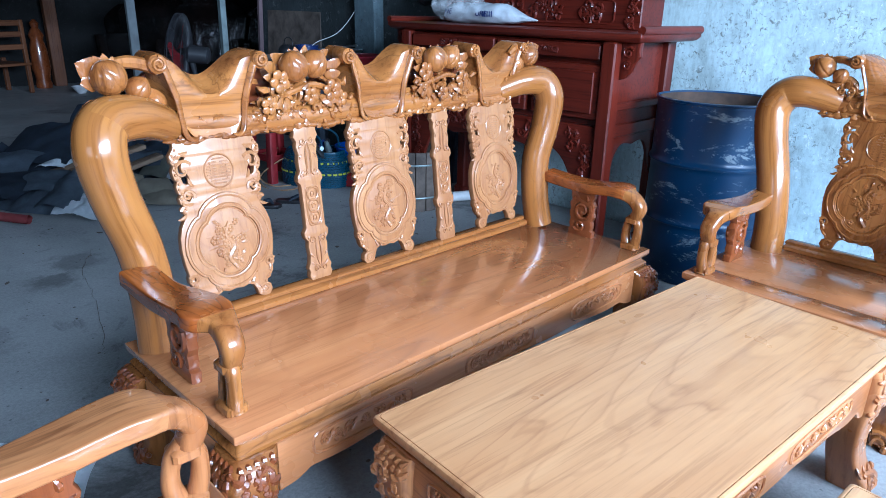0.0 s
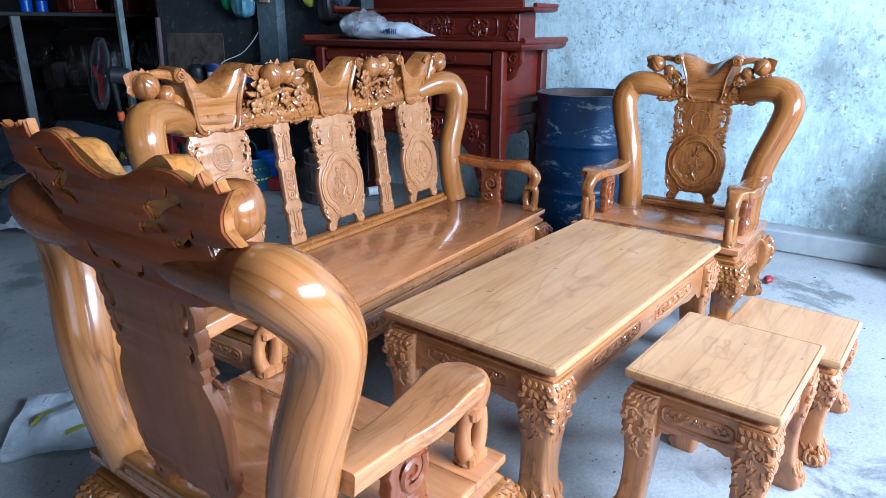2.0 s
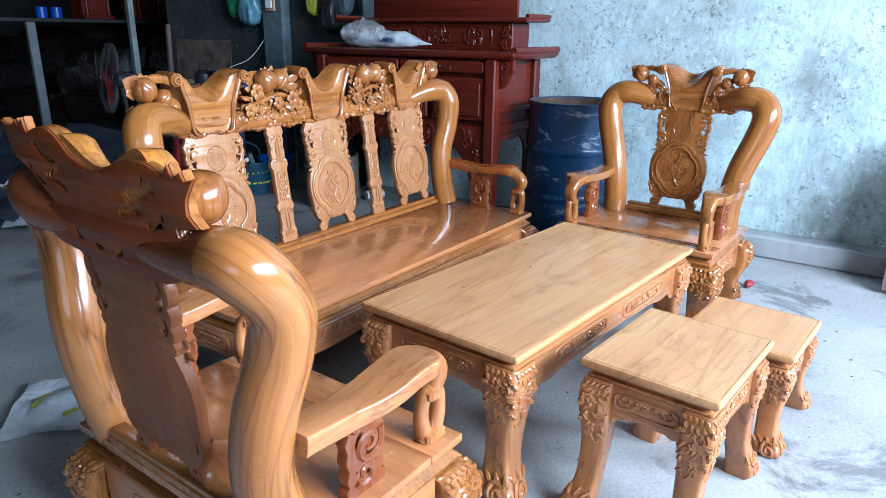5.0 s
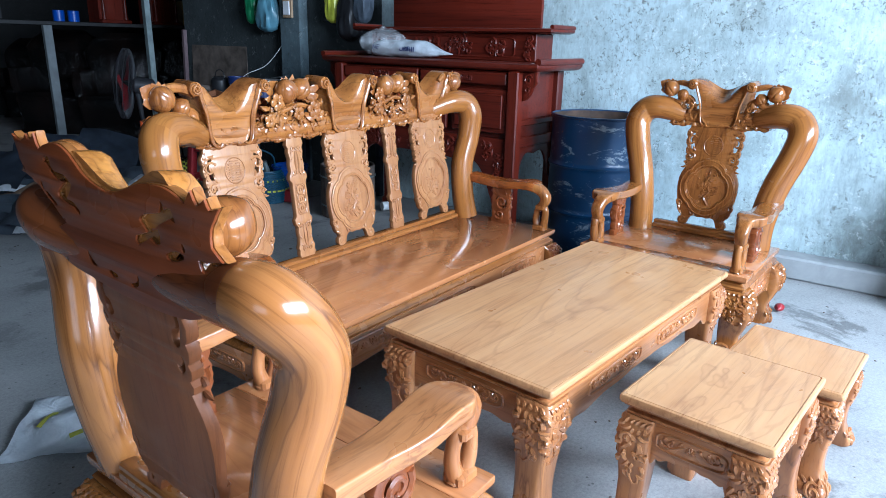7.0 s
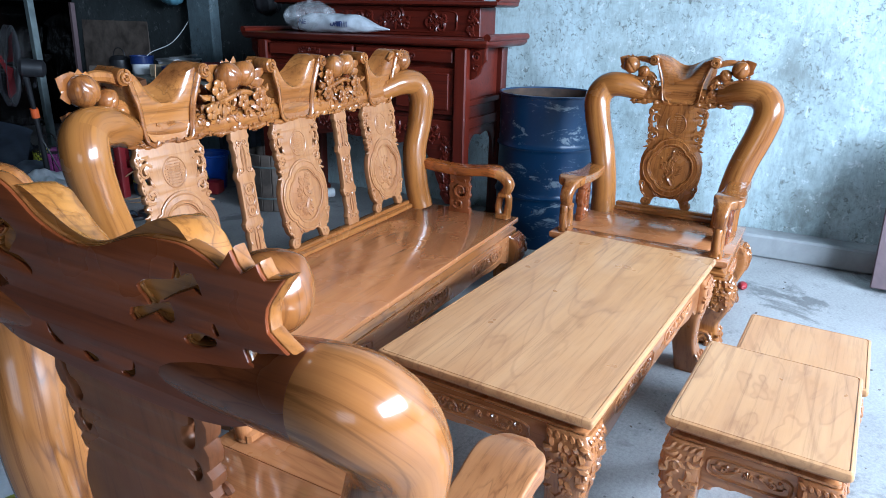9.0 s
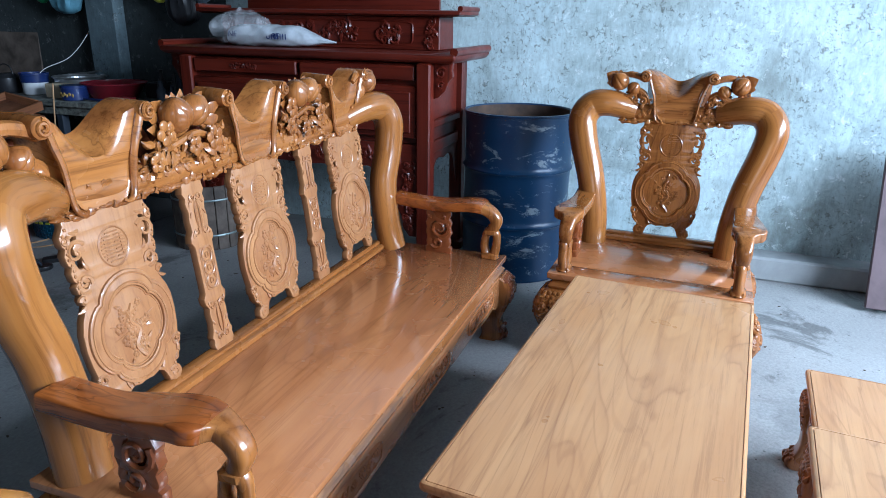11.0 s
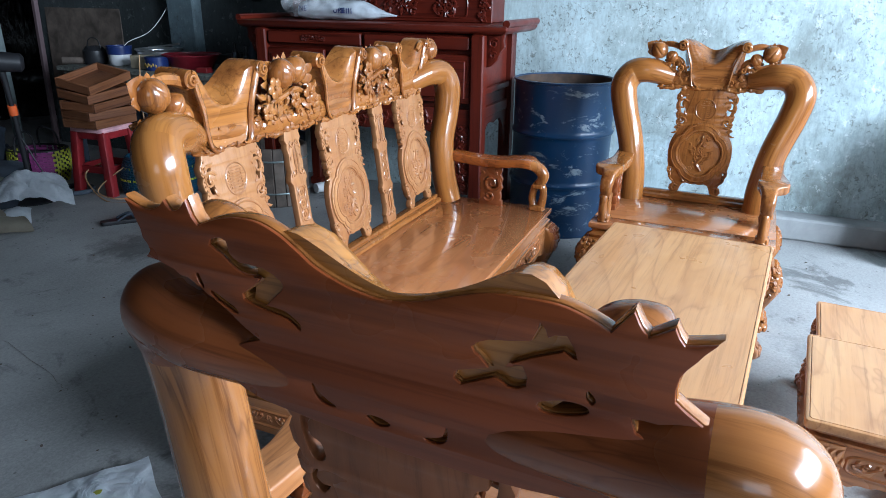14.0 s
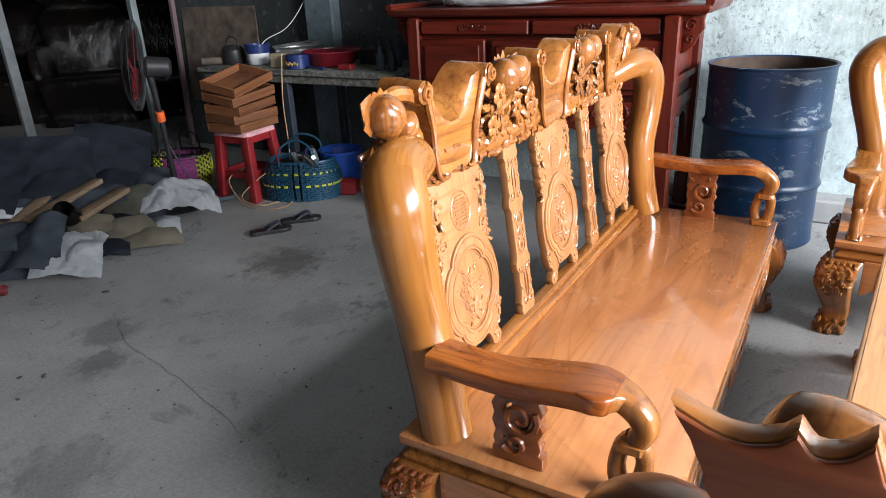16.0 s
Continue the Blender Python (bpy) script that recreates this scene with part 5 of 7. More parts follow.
        outline = [(-L, crest + 0.035), (-L * 0.5, crest + 0.012), (0, crest + 0.005), (L * 0.5, crest + 0.012), (L, crest + 0.035)] + list(reversed(top))
        holes = []
        for x0, s in [(p + k * (yw + 0.042), k) for p in panels for k in (-1, 1)]:
            for dx, dz, r1, r2, tw in ((-0.004, 0.112, 0.008, 0.020, 0.5), (0.030, 0.085, 0.007, 0.016, -0.4)):
                cx = x0 + s * dx
                if abs(cx) < L - 0.05:
                    holes.append([(cx + r1 * math.cos(a) * math.cos(tw) - r2 * math.sin(a) * math.sin(tw) * s, crest + dz + r1 * math.cos(a) * math.sin(tw) * s + r2 * math.sin(a) * math.cos(tw)) for a in (2 * math.pi * j / 12 for j in range(12))])
        thick, yb = 0.024, 0.028 + yoff
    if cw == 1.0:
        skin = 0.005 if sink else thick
        # the back skin carries the crest's shade in its colour
        part("crest_board", plate(outline, holes, skin, 0.0015 if sink else 0.003, Matrix.Translation((0, y_top + yb + (thick - skin) / 2, 0))), backwood["x"], beam, "flat back of the crest with pierced slits, shade in its colour")
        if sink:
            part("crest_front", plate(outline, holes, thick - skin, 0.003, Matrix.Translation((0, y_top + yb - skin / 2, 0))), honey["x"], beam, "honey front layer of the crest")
    for x in yokes or panels:
        yoke(t, x, y_top - 0.002 + yoff, crest + 0.012, yw, yh + 0.018, saddlewood if sink else honey, "x", 0.030 if len(panels) == 1 and cw == 1.0 else 0.032, dip, 0.5 if sink else 1.0, 1.0 if len(panels) > 1 else 0.55, sink > 0)
    for x, s, flip, fl in clusters:
        fruit_cluster(t, x, y_top + 0.6 * yoff + 0.8 * sink, crest + 0.085 + 0.8 * yoff - (0 if not sink else 0.012 if x > 0 else 0.042), s, flip, rng, honey, fl)
    mats = {"arm": armwood if len(panels) > 1 else frame_wood if sink else honey, "curl": frame_wood if sink else honey, "block": brown}
    for s in (-1, 1):
        short = 0.030 if s < 0 and len(panels) > 1 else 0.0
        arm_rest(t, s, s * (post_b + 0.02), y_post - 0.02, s * (hx - 0.055 + 0.3 * short), -hy + 0.050 + short, zs + 0.3 * short, mats)
    return t


M_furn = {"leg": honey, "carving": brown}
full_seat("sofa", "long honey lacquered wooden sofa with carved fruit crest and medallion back", "sofa", pose(1.735, 1.575, 0), 1.79, 0.59, 0.365, 0.828, 0.898, 0.19, 0.877, 0.322, (-0.575, 0.020, 0.608), (-0.276, 0.313), ((-0.832, 1.10, 1, False), (-0.302, 1.16, 1, True), (0.289, 1.16, 1, True), (0.820, 1.10, -1, False)), 0.154, 11, yh=0.212, yoff=0.045, yokes=(-0.570, 0.034, 0.621), dip=0.20)
M_furn = {"leg": honey, "carving": honey}
full_seat("armchair", "honey lacquered wooden armchair with carved crest standing by the wall", "armchair", pose(2.765, 0.692, 0, 0, 0, -92.0), 0.755, 0.57, 0.365, 0.287, 0.381, 0.220, 0.888, 0.335, (0.0,), (), ((-0.243, 0.95, 1, False), (0.243, 0.95, -1, False)), 0.144, 12, "armchairs of the set", honey, 0.200, 0.84, yoff=0.045, dip=0.28)
full_seat("armchair", "honey lacquered wooden armchair seen from its smooth back, toned for shade", "armchair", pose(0.470, 0.841, 0, 0, 0, 88.4), 0.755, 0.52, 0.365, 0.290, 0.375, 0.200, 0.898, 0.285, (0.012,), (), ((-0.222, 1.12, 1, None), (0.248, 1.12, -1, None)), 0.186, 13, "armchairs of the set", splatwood, 0.165, dip=0.20, sink=0.022, yokes=(-0.012,))


# ---- drum ----
def drum():
    t = thing("oil_drum", "scuffed dark blue steel oil drum, open on top, on the floor", "drum", pose(3.492, 1.456, 0))
    R, H = 0.285, 0.868
    prof = [(R - 0.012, 0.0), (R - 0.002, 0.004), (R, 0.012), (R - 0.004, 0.03)]
    for zc in (0.30, 0.58):
        prof += [(R - 0.005, zc - 0.03), (R - 0.002, zc - 0.012), (R + 0.006, zc - 0.004), (R + 0.006, zc + 0.004), (R - 0.002, zc + 0.012), (R - 0.005, zc + 0.03)]
    prof += [(R - 0.005, H - 0.03), (R - 0.003, H - 0.012), (R + 0.003, H - 0.008), (R + 0.004, H), (R - 0.006, H + 0.002), (R - 0.010, H - 0.006)]
    bm = bmesh.new()
    seg = 64
    loft(bm, [[Vector((r * (1 + 0.006 * math.sin(3 * a + z * 9) * (0.3 < z < 0.82)) * math.cos(a), r * (1 + 0.006 * math.sin(3 * a + z * 9)) * math.sin(a), z)) for a in (2 * math.pi * j / seg for j in range(seg))] for r, z in prof], False)
    part("shell", bm, M_drum, t)
    bm = bmesh.new()
    loft(bm, [[Vector((r * math.cos(a), r * math.sin(a), z)) for a in (2 * math.pi * j / seg for j in range(seg))] for r, z in ((0.02, 0.02), (R - 0.012, 0.02), (R - 0.012, H - 0.006))], False)
    part("inside", bm, M_rust, t, "rusty inside of the drum")
    bm = bmesh.new()
    for j in range(40):
        a0 = 0.9 * j / 39 + 2.6
        z = H - 0.004 - 0.018 * abs(math.sin(j * 1.7)) * random.Random(j).random()
        ball(bm, ((R - 0.014) * math.cos(a0), (R - 0.014) * math.sin(a0), z), 0.012, (1, 1, 0.6), 6)
    part("crust", bm, M_rust, t, "torn crust inside the rim")


drum()


# ---- altar table ----
def altar():
    t = thing("altar_cabinet", "dark red lacquered altar table with carved dragons and drawers", "altar table", pose(3.42, 2.558, 0))
    rng = random.Random(21)
    R = redwood
    x0, x1 = -0.26, 0.26
    part("top", slab([(0.03, 1.105), (0.012, 1.112), (0.0, 1.128), (0.0, 1.145), (0.008, 1.150)], 0.30, 0.86, 0.006), R["y"], t)
    for s in (-1, 1):
        bm = bmesh.new()
        tube(bm, [(-0.29, s * 0.855, 1.160), (0.29, s * 0.855, 1.160)], 0.020, 12)
        part("end_roll", bm, R["x"], t)
        bm = bmesh.new()
        bk = [(0, 0), (0.10, 0), (0.095, -0.03), (0.10, -0.06), (0.075, -0.09), (0.06, -0.13), (0.03, -0.16), (0, -0.17)]
        br = part("bracket", plate([(a, b) for a, b in bk], (), 0.03, 0.004, pose(x0 + 0.03, s * 0.73, 1.105, 0, 0, 90 if s > 0 else -90)), R["z"], t)
        for zz in (1.06, 1.0):
            tube(bm, [Vector((x0 + 0.012, s * (0.775 + u), zz + v)) for u, v in scroll((0, 0), 0.03 if zz > 1.03 else 0.02, 1.4, 0.5, 1, 9)], [0.007, 0.004], 6)
        part("carving", bm, R["z"], br)["kind"] = "stuff"
    for sx in (x0, x1):
        for s in (-1, 1):
            bm = bmesh.new()
            box(bm, (sx, s * 0.70, 0.553), (0.075, 0.075, 1.105), 0.008)
            leg = part("leg", bm, R["z"], t)
            bm = bmesh.new()
            box(bm, (sx, s * 0.70, 0.03), (0.10, 0.10, 0.06), 0.01)
            part("foot", bm, R["z"], leg)
    # case with drawers
    bm = bmesh.new()
    box(bm, (0.0, 0, 0.90), (0.50, 1.40, 0.40), 0.005)
    part("case", bm, R["y"], t)
    for s in (-1, 1):
        bm = bmesh.new()
        box(bm, (x0 - 0.012, s * 0.33, 1.055), (0.03, 0.64, 0.072), 0.006)
        d = part("drawer", bm, R["y"], t)
        bm = bmesh.new()
        vine(bm, 0.16, 0.035, face((x0 - 0.028, s * 0.33, 1.055), (0, -1, 0), (0, 0, 1)), 0.004, 4)
        part("pull", bm, R["y"], d, "carved drawer ornament")
    for yc, w in ((-0.46, 0.40), (0.0, 0.44), (0.46, 0.40)):
        bm = bmesh.new()
        box(bm, (x0 - 0.010, yc, 0.865), (0.026, w, 0.26), 0.006)
        p = part("panel", bm, R["y"], t)
        bm = bmesh.new()
        box(bm, (x0 - 0.026, yc, 0.865), (0.016, w - 0.06, 0.20), 0.008)
        part("raised_field", bm, R["y"], p)
    # carved skirt, with an arch, at the front and the ends
    arch = spl2([(0.0, 0.56), (0.15, 0.57), (0.30, 0.55), (0.38, 0.58), (0.47, 0.53), (0.53, 0.44), (0.56, 0.36), (0.59, 0.30), (0.585, 0.27), (0.62, 0.22)], 4, False)
    outl = [(-a, b) for a, b in reversed(arch)] + arch[1:] + [(0.665, 0.22), (0.665, 0.70), (-0.665, 0.70), (-0.665, 0.22)]
    sk = part("skirt", plate(outl, (), 0.026, 0.004, pose(x0 - 0.004, 0, 0, 0, 0, -90)), R["y"], t, "carved arched skirt")
    bm = bmesh.new()
    f = face((x0 - 0.018, 0, 0.63), (0, -1, 0), (0, 0, 1))
    carve(bm, 1.2, 0.07, f, rng, 0.026, 0.007, 46)
    for s in (-1, 1):
        carve(bm, 0.06, 0.36, face((x0 - 0.018, s * 0.615, 0.43), (0, -1, 0), (0, 0, 1)), rng, 0.022, 0.007, 18)
    part("carving", bm, R["y"], sk)["kind"] = "stuff"
    for s in (-1, 1):
        bm = bmesh.new()
        box(bm, (0, s * 0.715, 0.80), (0.46, 0.02, 0.035), 0.004)
        box(bm, (0, s * 0.705, 0.68), (0.46, 0.02, 0.06), 0.004)
        part("end_rail", bm, R["x"], t)
        a2 = spl2([(0.0, 0.60), (0.10, 0.61), (0.16, 0.56), (0.19, 0.48), (0.215, 0.42)], 4, False)
        part("end_skirt", plate([(-a, b) for a, b in reversed(a2)] + a2[1:] + [(0.222, 0.42), (0.222, 0.66), (-0.222, 0.66), (-0.222, 0.42)], (), 0.018, 0.003, pose(0, s * 0.70, 0)), R["x"], t)
    # upper tier
    bm = bmesh.new()
    box(bm, (0.13, 0, 1.235), (0.22, 1.34, 0.17), 0.005)
    tier = part("tier", bm, R["y"], t, "upper tier with carved dragon panel")
    bm = bmesh.new()
    carve(bm, 0.9, 0.09, face((0.018, 0, 1.235), (0, -1, 0), (0, 0, 1)), rng, 0.026, 0.008, 46)
    tube(bm, ring_path(0.52, 0.062, face((0.018, 0, 1.235), (0, -1, 0), (0, 0, 1)), 50, 8), 0.005, 5)
    for s in (-1, 1):
        carve(bm, 0.05, 0.13, face((0.018, s * 0.62, 1.235), (0, -1, 0), (0, 0, 1)), rng, 0.02, 0.007, 8)
    part("carving", bm, R["y"], tier)["kind"] = "stuff"
    part("tier_shelf", slab([(0.02, 1.320), (0.0, 1.330), (0.0, 1.345), (0.006, 1.350)], 0.16, 0.80, 0.006, 0.12), R["y"], t)
    for s in (-1, 1):
        bm = bmesh.new()
        tube(bm, [(-0.03, s * 0.795, 1.358), (0.27, s * 0.795, 1.358)], 0.014, 10)
        part("end_roll", bm, R["x"], t)
    hp = [(0.60, 1.348), (0.60, 1.56), (0.585, 1.60), (0.56, 1.62), (0.30, 1.66), (0.0, 1.68)]
    part("back_panel", plate([(-a, b) for a, b in hp] + [(a, b) for a, b in reversed(hp)], (), 0.03, 0.004, pose(0.20, 0, 0, 0, 0, -90)), R["y"], t, "smooth red back panel with rounded shoulders")


altar()


# ---- workshop corner: bench and what lies on it ----
VIEW_SHIFT = Vector((0.035, 0.085, 0))


def plain(name, col, rough=0.5, metal=0.0, var=0.25, coat=0.0):
    return simple(name, tuple(c * (1 - var) for c in col), tuple(min(1, c * (1 + var)) for c in col), rough, metal, 9, 0.08, coat)


def sack_mat():
    """Thin white plastic, sharply creased."""
    m, nt, b = mat("white_woven_sack", 0.4, 0, 0, 0.4)
    v = coords(nt)
    nt.links.new(ramp(nt, noise_tex(nt, v, 10, 6, 0.65), [(0.35, (0.62, 0.66, 0.70)), (0.60, (0.80, 0.83, 0.86))]), b.inputs["Base Color"])
    vor = nd(nt, "TexVoronoi", Scale=6.0, Randomness=1.0)
    vor.feature = "DISTANCE_TO_EDGE"
    nt.links.new(v, vor.inputs["Vector"])
    add = nt.nodes.new("ShaderNodeMath")
    add.operation = "ADD"
    nt.links.new(vor.outputs["Distance"], add.inputs[0])
    nt.links.new(noise_tex(nt, v, 11, 3, 0.5, 1.6), add.inputs[1])
    bump(nt, b, add.outputs[0], 0.55, 0.02)
    return m


def wrap_mat():
    """Dark red-brown carving under tight, creased clear film."""
    m, nt, b = mat("dark_furniture_in_clear_film", 0.07, 0, 0, 0.3)
    v = coords(nt)
    nt.links.new(ramp(nt, noise_tex(nt, v, 4, 5), [(0.4, (0.003, 0.003, 0.003)), (0.7, (0.010, 0.006, 0.005))]), b.inputs["Base Color"])
    vor = nd(nt, "TexVoronoi", Scale=7.0, Randomness=1.0)
    vor.feature = "DISTANCE_TO_EDGE"
    nt.links.new(coords(nt, (1, 1, 0.4)), vor.inputs["Vector"])
    add = nt.nodes.new("ShaderNodeMath")
    add.operation = "ADD"
    nt.links.new(vor.outputs["Distance"], add.inputs[0])
    nt.links.new(noise_tex(nt, coords(nt, (1, 1, 0.35)), 16, 6, 0.65, 1.2), add.inputs[1])
    bump(nt, b, add.outputs[0], 0.35, 0.03)
    return m


M_bench = simple("mottled_bench_top", (0.025, 0.027, 0.025), (0.24, 0.25, 0.22), 0.6, 0, 34, 0.3)
M_steel = plain("grey_steel", (0.30, 0.36, 0.36), 0.4, 0.7)
M_postgrey = plain("dull_grey_post_paint", (0.13, 0.145, 0.150), 0.6)
M_alu = plain("aluminium", (0.62, 0.63, 0.64), 0.3, 0.9)
M_black = plain("black_plastic", (0.015, 0.015, 0.017), 0.4)
M_red = plain("red_plastic", (0.26, 0.018, 0.022), 0.4)
M_maroon = plain("dark_red_basin_plastic", (0.22, 0.012, 0.022), 0.3)
M_blue = plain("blue_plastic", (0.012, 0.065, 0.36), 0.3)
M_navy = plain("navy_enamel", (0.015, 0.03, 0.12), 0.3)
M_white = plain("white_plastic", (0.70, 0.71, 0.72), 0.45, 0, 0.1)
M_cream = plain("cream_card", (0.48, 0.40, 0.28), 0.7)
M_orange = plain("orange_plastic", (0.55, 0.09, 0.02), 0.4)
M_yellow = plain("yellow_green_strap", (0.48, 0.50, 0.05), 0.4)
M_purple = plain("magenta_strap", (0.30, 0.06, 0.22), 0.4)
M_teal = plain("dark_teal_strap", (0.006, 0.055, 0.10), 0.4)
M_slate = plain("slate_cloth", (0.085, 0.105, 0.135), 0.75, 0, 0.35)
M_slate2 = plain("dark_slate_cloth", (0.026, 0.035, 0.052), 0.7, 0, 0.35)
M_beige = plain("beige_board", (0.36, 0.32, 0.25), 0.75, 0, 0.2)
M_olive = plain("olive_grey_cloth", (0.16, 0.16, 0.13), 0.75, 0, 0.3)
M_dullred = plain("dull_red_cloth", (0.34, 0.07, 0.07), 0.7)
M_parcel = plain("greyish_white_printed_film", (0.46, 0.49, 0.52), 0.3, 0, 0.25)
M_sack = sack_mat()
M_wrap = wrap_mat()
M_ply = plain("stained_plywood", (0.11, 0.085, 0.068), 0.8, 0, 0.5)
M_mauve = plain("mauve_brown_board", (0.12, 0.080, 0.085), 0.55, 0, 0.2)
M_green = plain("green_plastic_film", (0.02, 0.16, 0.06), 0.35)
M_wire = plain("tan_cable", (0.40, 0.24, 0.12), 0.6)
M_gold = plain("gilded_wood", (0.36, 0.24, 0.07), 0.45)
M_skyblue = plain("pale_blue_film", (0.10, 0.22, 0.28), 0.3)


def film_mat():
    m, nt, b = mat("clear_plastic_film", 0.12)
    b.inputs["Base Color"].default_value = (0.9, 0.93, 0.96, 1)
    b.inputs["Alpha"].default_value = 0.16
    v = coords(nt)
    bump(nt, b, noise_tex(nt, v, 30, 4, 0.6, 1.0), 0.8, 0.01)
    return m


M_film = film_mat()


def revolve(bm, prof, c=(0, 0, 0), seg=24, ax="z"):
    rings = []
    for r, z in prof:
        ring = []
        for j in range(seg):
            a = 2 * math.pi * j / seg
            p = Vector((r * math.cos(a), r * math.sin(a), z))
            if ax == "x":
                p = Vector((p.z, p.x, p.y))
            elif ax == "y":
                p = Vector((p.x, p.z, p.y))
            ring.append(Vector(c) + p)
        rings.append(ring)
    return loft(bm, rings)


def vessel(name, label, category, loc, prof, wall, material):
    """An open round vessel: outer profile, then back down inside."""
    t = thing(name, label, category, pose(*loc))
    bm = bmesh.new()
    revolve(bm, prof + [(r - wall, z) for r, z in reversed(prof)][:-1] + [(max(0.01, prof[0][0] - wall), prof[0][1] + wall)])
    part("body", bm, material, t)
    return t


def bench():
    t = thing("workbench", "long workbench with a mottled grey top, cluttered with pots", "bench")
    bm = bmesh.new()
    box(bm, (3.52, 4.23, 0.765), (0.66, 1.76, 0.035), 0.006)
    part("top", bm, M_bench, t)
    for x in (3.24, 3.80):
        for y in (3.42, 4.30, 5.04):
            bm = bmesh.new()
            box(bm, (x, y, 0.374), (0.05, 0.05, 0.748), 0.004)
            # steel legs coloured dark to stand for the shade under the bench
            part("leg", bm, M_slate2, t)
    bm = bmesh.new()
    box(bm, (3.225, 4.23, 0.722), (0.03, 1.66, 0.05), 0.004)
    part("rail", bm, M_bench, t)


bench()
BZ = 0.783
vessel("cooking_pot", "dull aluminium cooking pot on the bench", "pot", (3.62, 4.52, BZ), [(0.12, 0), (0.150, 0.012), (0.158, 0.10), (0.172, 0.11), (0.174, 0.116)], 0.006, M_alu)
p = thing("ladle", "steel ladle lying across the pot", "ladle", pose(3.62, 4.50, BZ + 0.118))
bm = bmesh.new()
tube(bm, spl([(0.0, 0.12, 0.006), (0, -0.02, 0.018), (0.0, -0.18, 0.038)], 5), [0.004, 0.005, 0.009], 8)
part("stem", bm, M_alu, p)
vessel("basin", "dark red plastic wash basin on the bench", "basin", (3.50, 4.10, BZ), [(0.13, 0), (0.145, 0.01), (0.185, 0.085), (0.205, 0.095), (0.206, 0.102)], 0.005, M_maroon)
p = vessel("paint_bucket", "white paint bucket with a dark blue upper band", "bucket", (3.45, 4.74, BZ), [(0.070, 0), (0.078, 0.01), (0.080, 0.08), (0.083, 0.082)], 0.004, M_white)
bm = bmesh.new()
revolve(bm, [(0.080, 0.078), (0.0865, 0.079), (0.088, 0.128), (0.092, 0.130), (0.092, 0.140), (0.080, 0.140), (0.079, 0.079)])
part("band", bm, M_navy, p)
p = vessel("kettle", "blackened kettle with a wire handle", "kettle", (3.42, 4.96, BZ), [(0.075, 0), (0.085, 0.02), (0.082, 0.10), (0.060, 0.125), (0.055, 0.13)], 0.004, M_black)
bm = bmesh.new()
tube(bm, spl([(0, -0.07, 0.11), (0, -0.05, 0.17), (0, 0, 0.19), (0, 0.05, 0.17), (0, 0.07, 0.11)], 5), 0.004, 8)
part("handle", bm, M_black, p)
p = thing("biscuit_tin", "navy biscuit tin with yellow print on the bench", "tin", pose(3.30, 4.235, BZ))
bm = bmesh.new()
revolve(bm, [(0.072, 0), (0.078, 0.004), (0.078, 0.075), (0.082, 0.077), (0.082, 0.092), (0.076, 0.094)])
part("body", bm, M_navy, p)
bm = bmesh.new()
for k in range(7):
    a = math.pi + (k - 3) * 0.22
    ball(bm, (0.079 * math.cos(a), 0.079 * math.sin(a), 0.034 + 0.008 * (k % 2)), 0.010, (0.5, 1, 1.1), 8)
part("print", bm, M_gold, p)["kind"] = "stuff"
for name, lab, cat, loc, s, m_ in (("carton", "open cream carton on the bench", "box", (3.36, 4.42, BZ + 0.045), (0.10, 0.15, 0.09), M_cream), ("small_box", "small red cardboard box", "box", (3.32, 3.84, BZ + 0.018), (0.06, 0.10, 0.036), M_red), ("toolbox", "dark wooden offcut box on the bench", "box", (3.66, 3.86, BZ + 0.05), (0.16, 0.14, 0.10), M_black)):
    bm = bmesh.new()
    box(bm, loc, s, 0.004)
    tagged(part(name, bm, m_), lab, cat)
for k, (x, y, h, m_) in enumerate(((3.44, 3.66, 0.20, M_black), (3.52, 3.58, 0.23, M_slate2), (3.36, 3.60, 0.14, M_slate), (3.60, 3.70, 0.16, M_black), (3.34, 3.50, 0.12, M_slate2))):
    bm = bmesh.new()
    revolve(bm, [(0.024, 0), (0.028, 0.005), (0.028, h * 0.6), (0.012, h * 0.78), (0.011, h), (0.009, h + 0.001)], (x, y, BZ), 16)
    tagged(part("bottle", bm, m_), "dark dusty bottle standing on the bench", "bottle", "bottles on the bench")
bm = bmesh.new()
tube(bm, [(3.30, 4.20, BZ + 0.012), (3.27, 4.06, BZ + 0.014), (3.26, 3.98, BZ + 0.012)], [0.008, 0.007, 0.010], 8)
tagged(part("chisel", bm, M_navy), "blue-handled tool lying on the bench", "tool")
bm = bmesh.new()
tube(bm, [(3.46, 4.90, BZ + 0.028), (3.28, 5.14, BZ + 0.028)], 0.026, 14)
tagged(part("cardboard_tube", bm, M_ply), "brown cardboard tube lying at the bench end", "tube")

# plywood sheet against the wall
t = thing("plywood_sheet", "stained plywood sheet leaning behind the bench with a red edge", "sheet")
bm = bmesh.new()
box(bm, (3.88, 5.58, 0.86), (0.022, 0.86, 0.92), 0.002, pose(0, 0, 0, 0, 3, 0))
part("board", bm, M_ply, t)
bm = bmesh.new()
box(bm, (3.80, 6.03, 0.66), (0.04, 0.035, 1.30), 0.003, pose(0, 0, 0, 0, 2, 0))
part("edge_batten", bm, M_mauve, t)

# pole
bm = bmesh.new()
box(bm, (3.40, 5.98, 1.95), (0.055, 0.055, 3.9), 0.004)
tagged(part("metal_post", bm, M_steel), "upright grey steel post with rags tied on", "post")


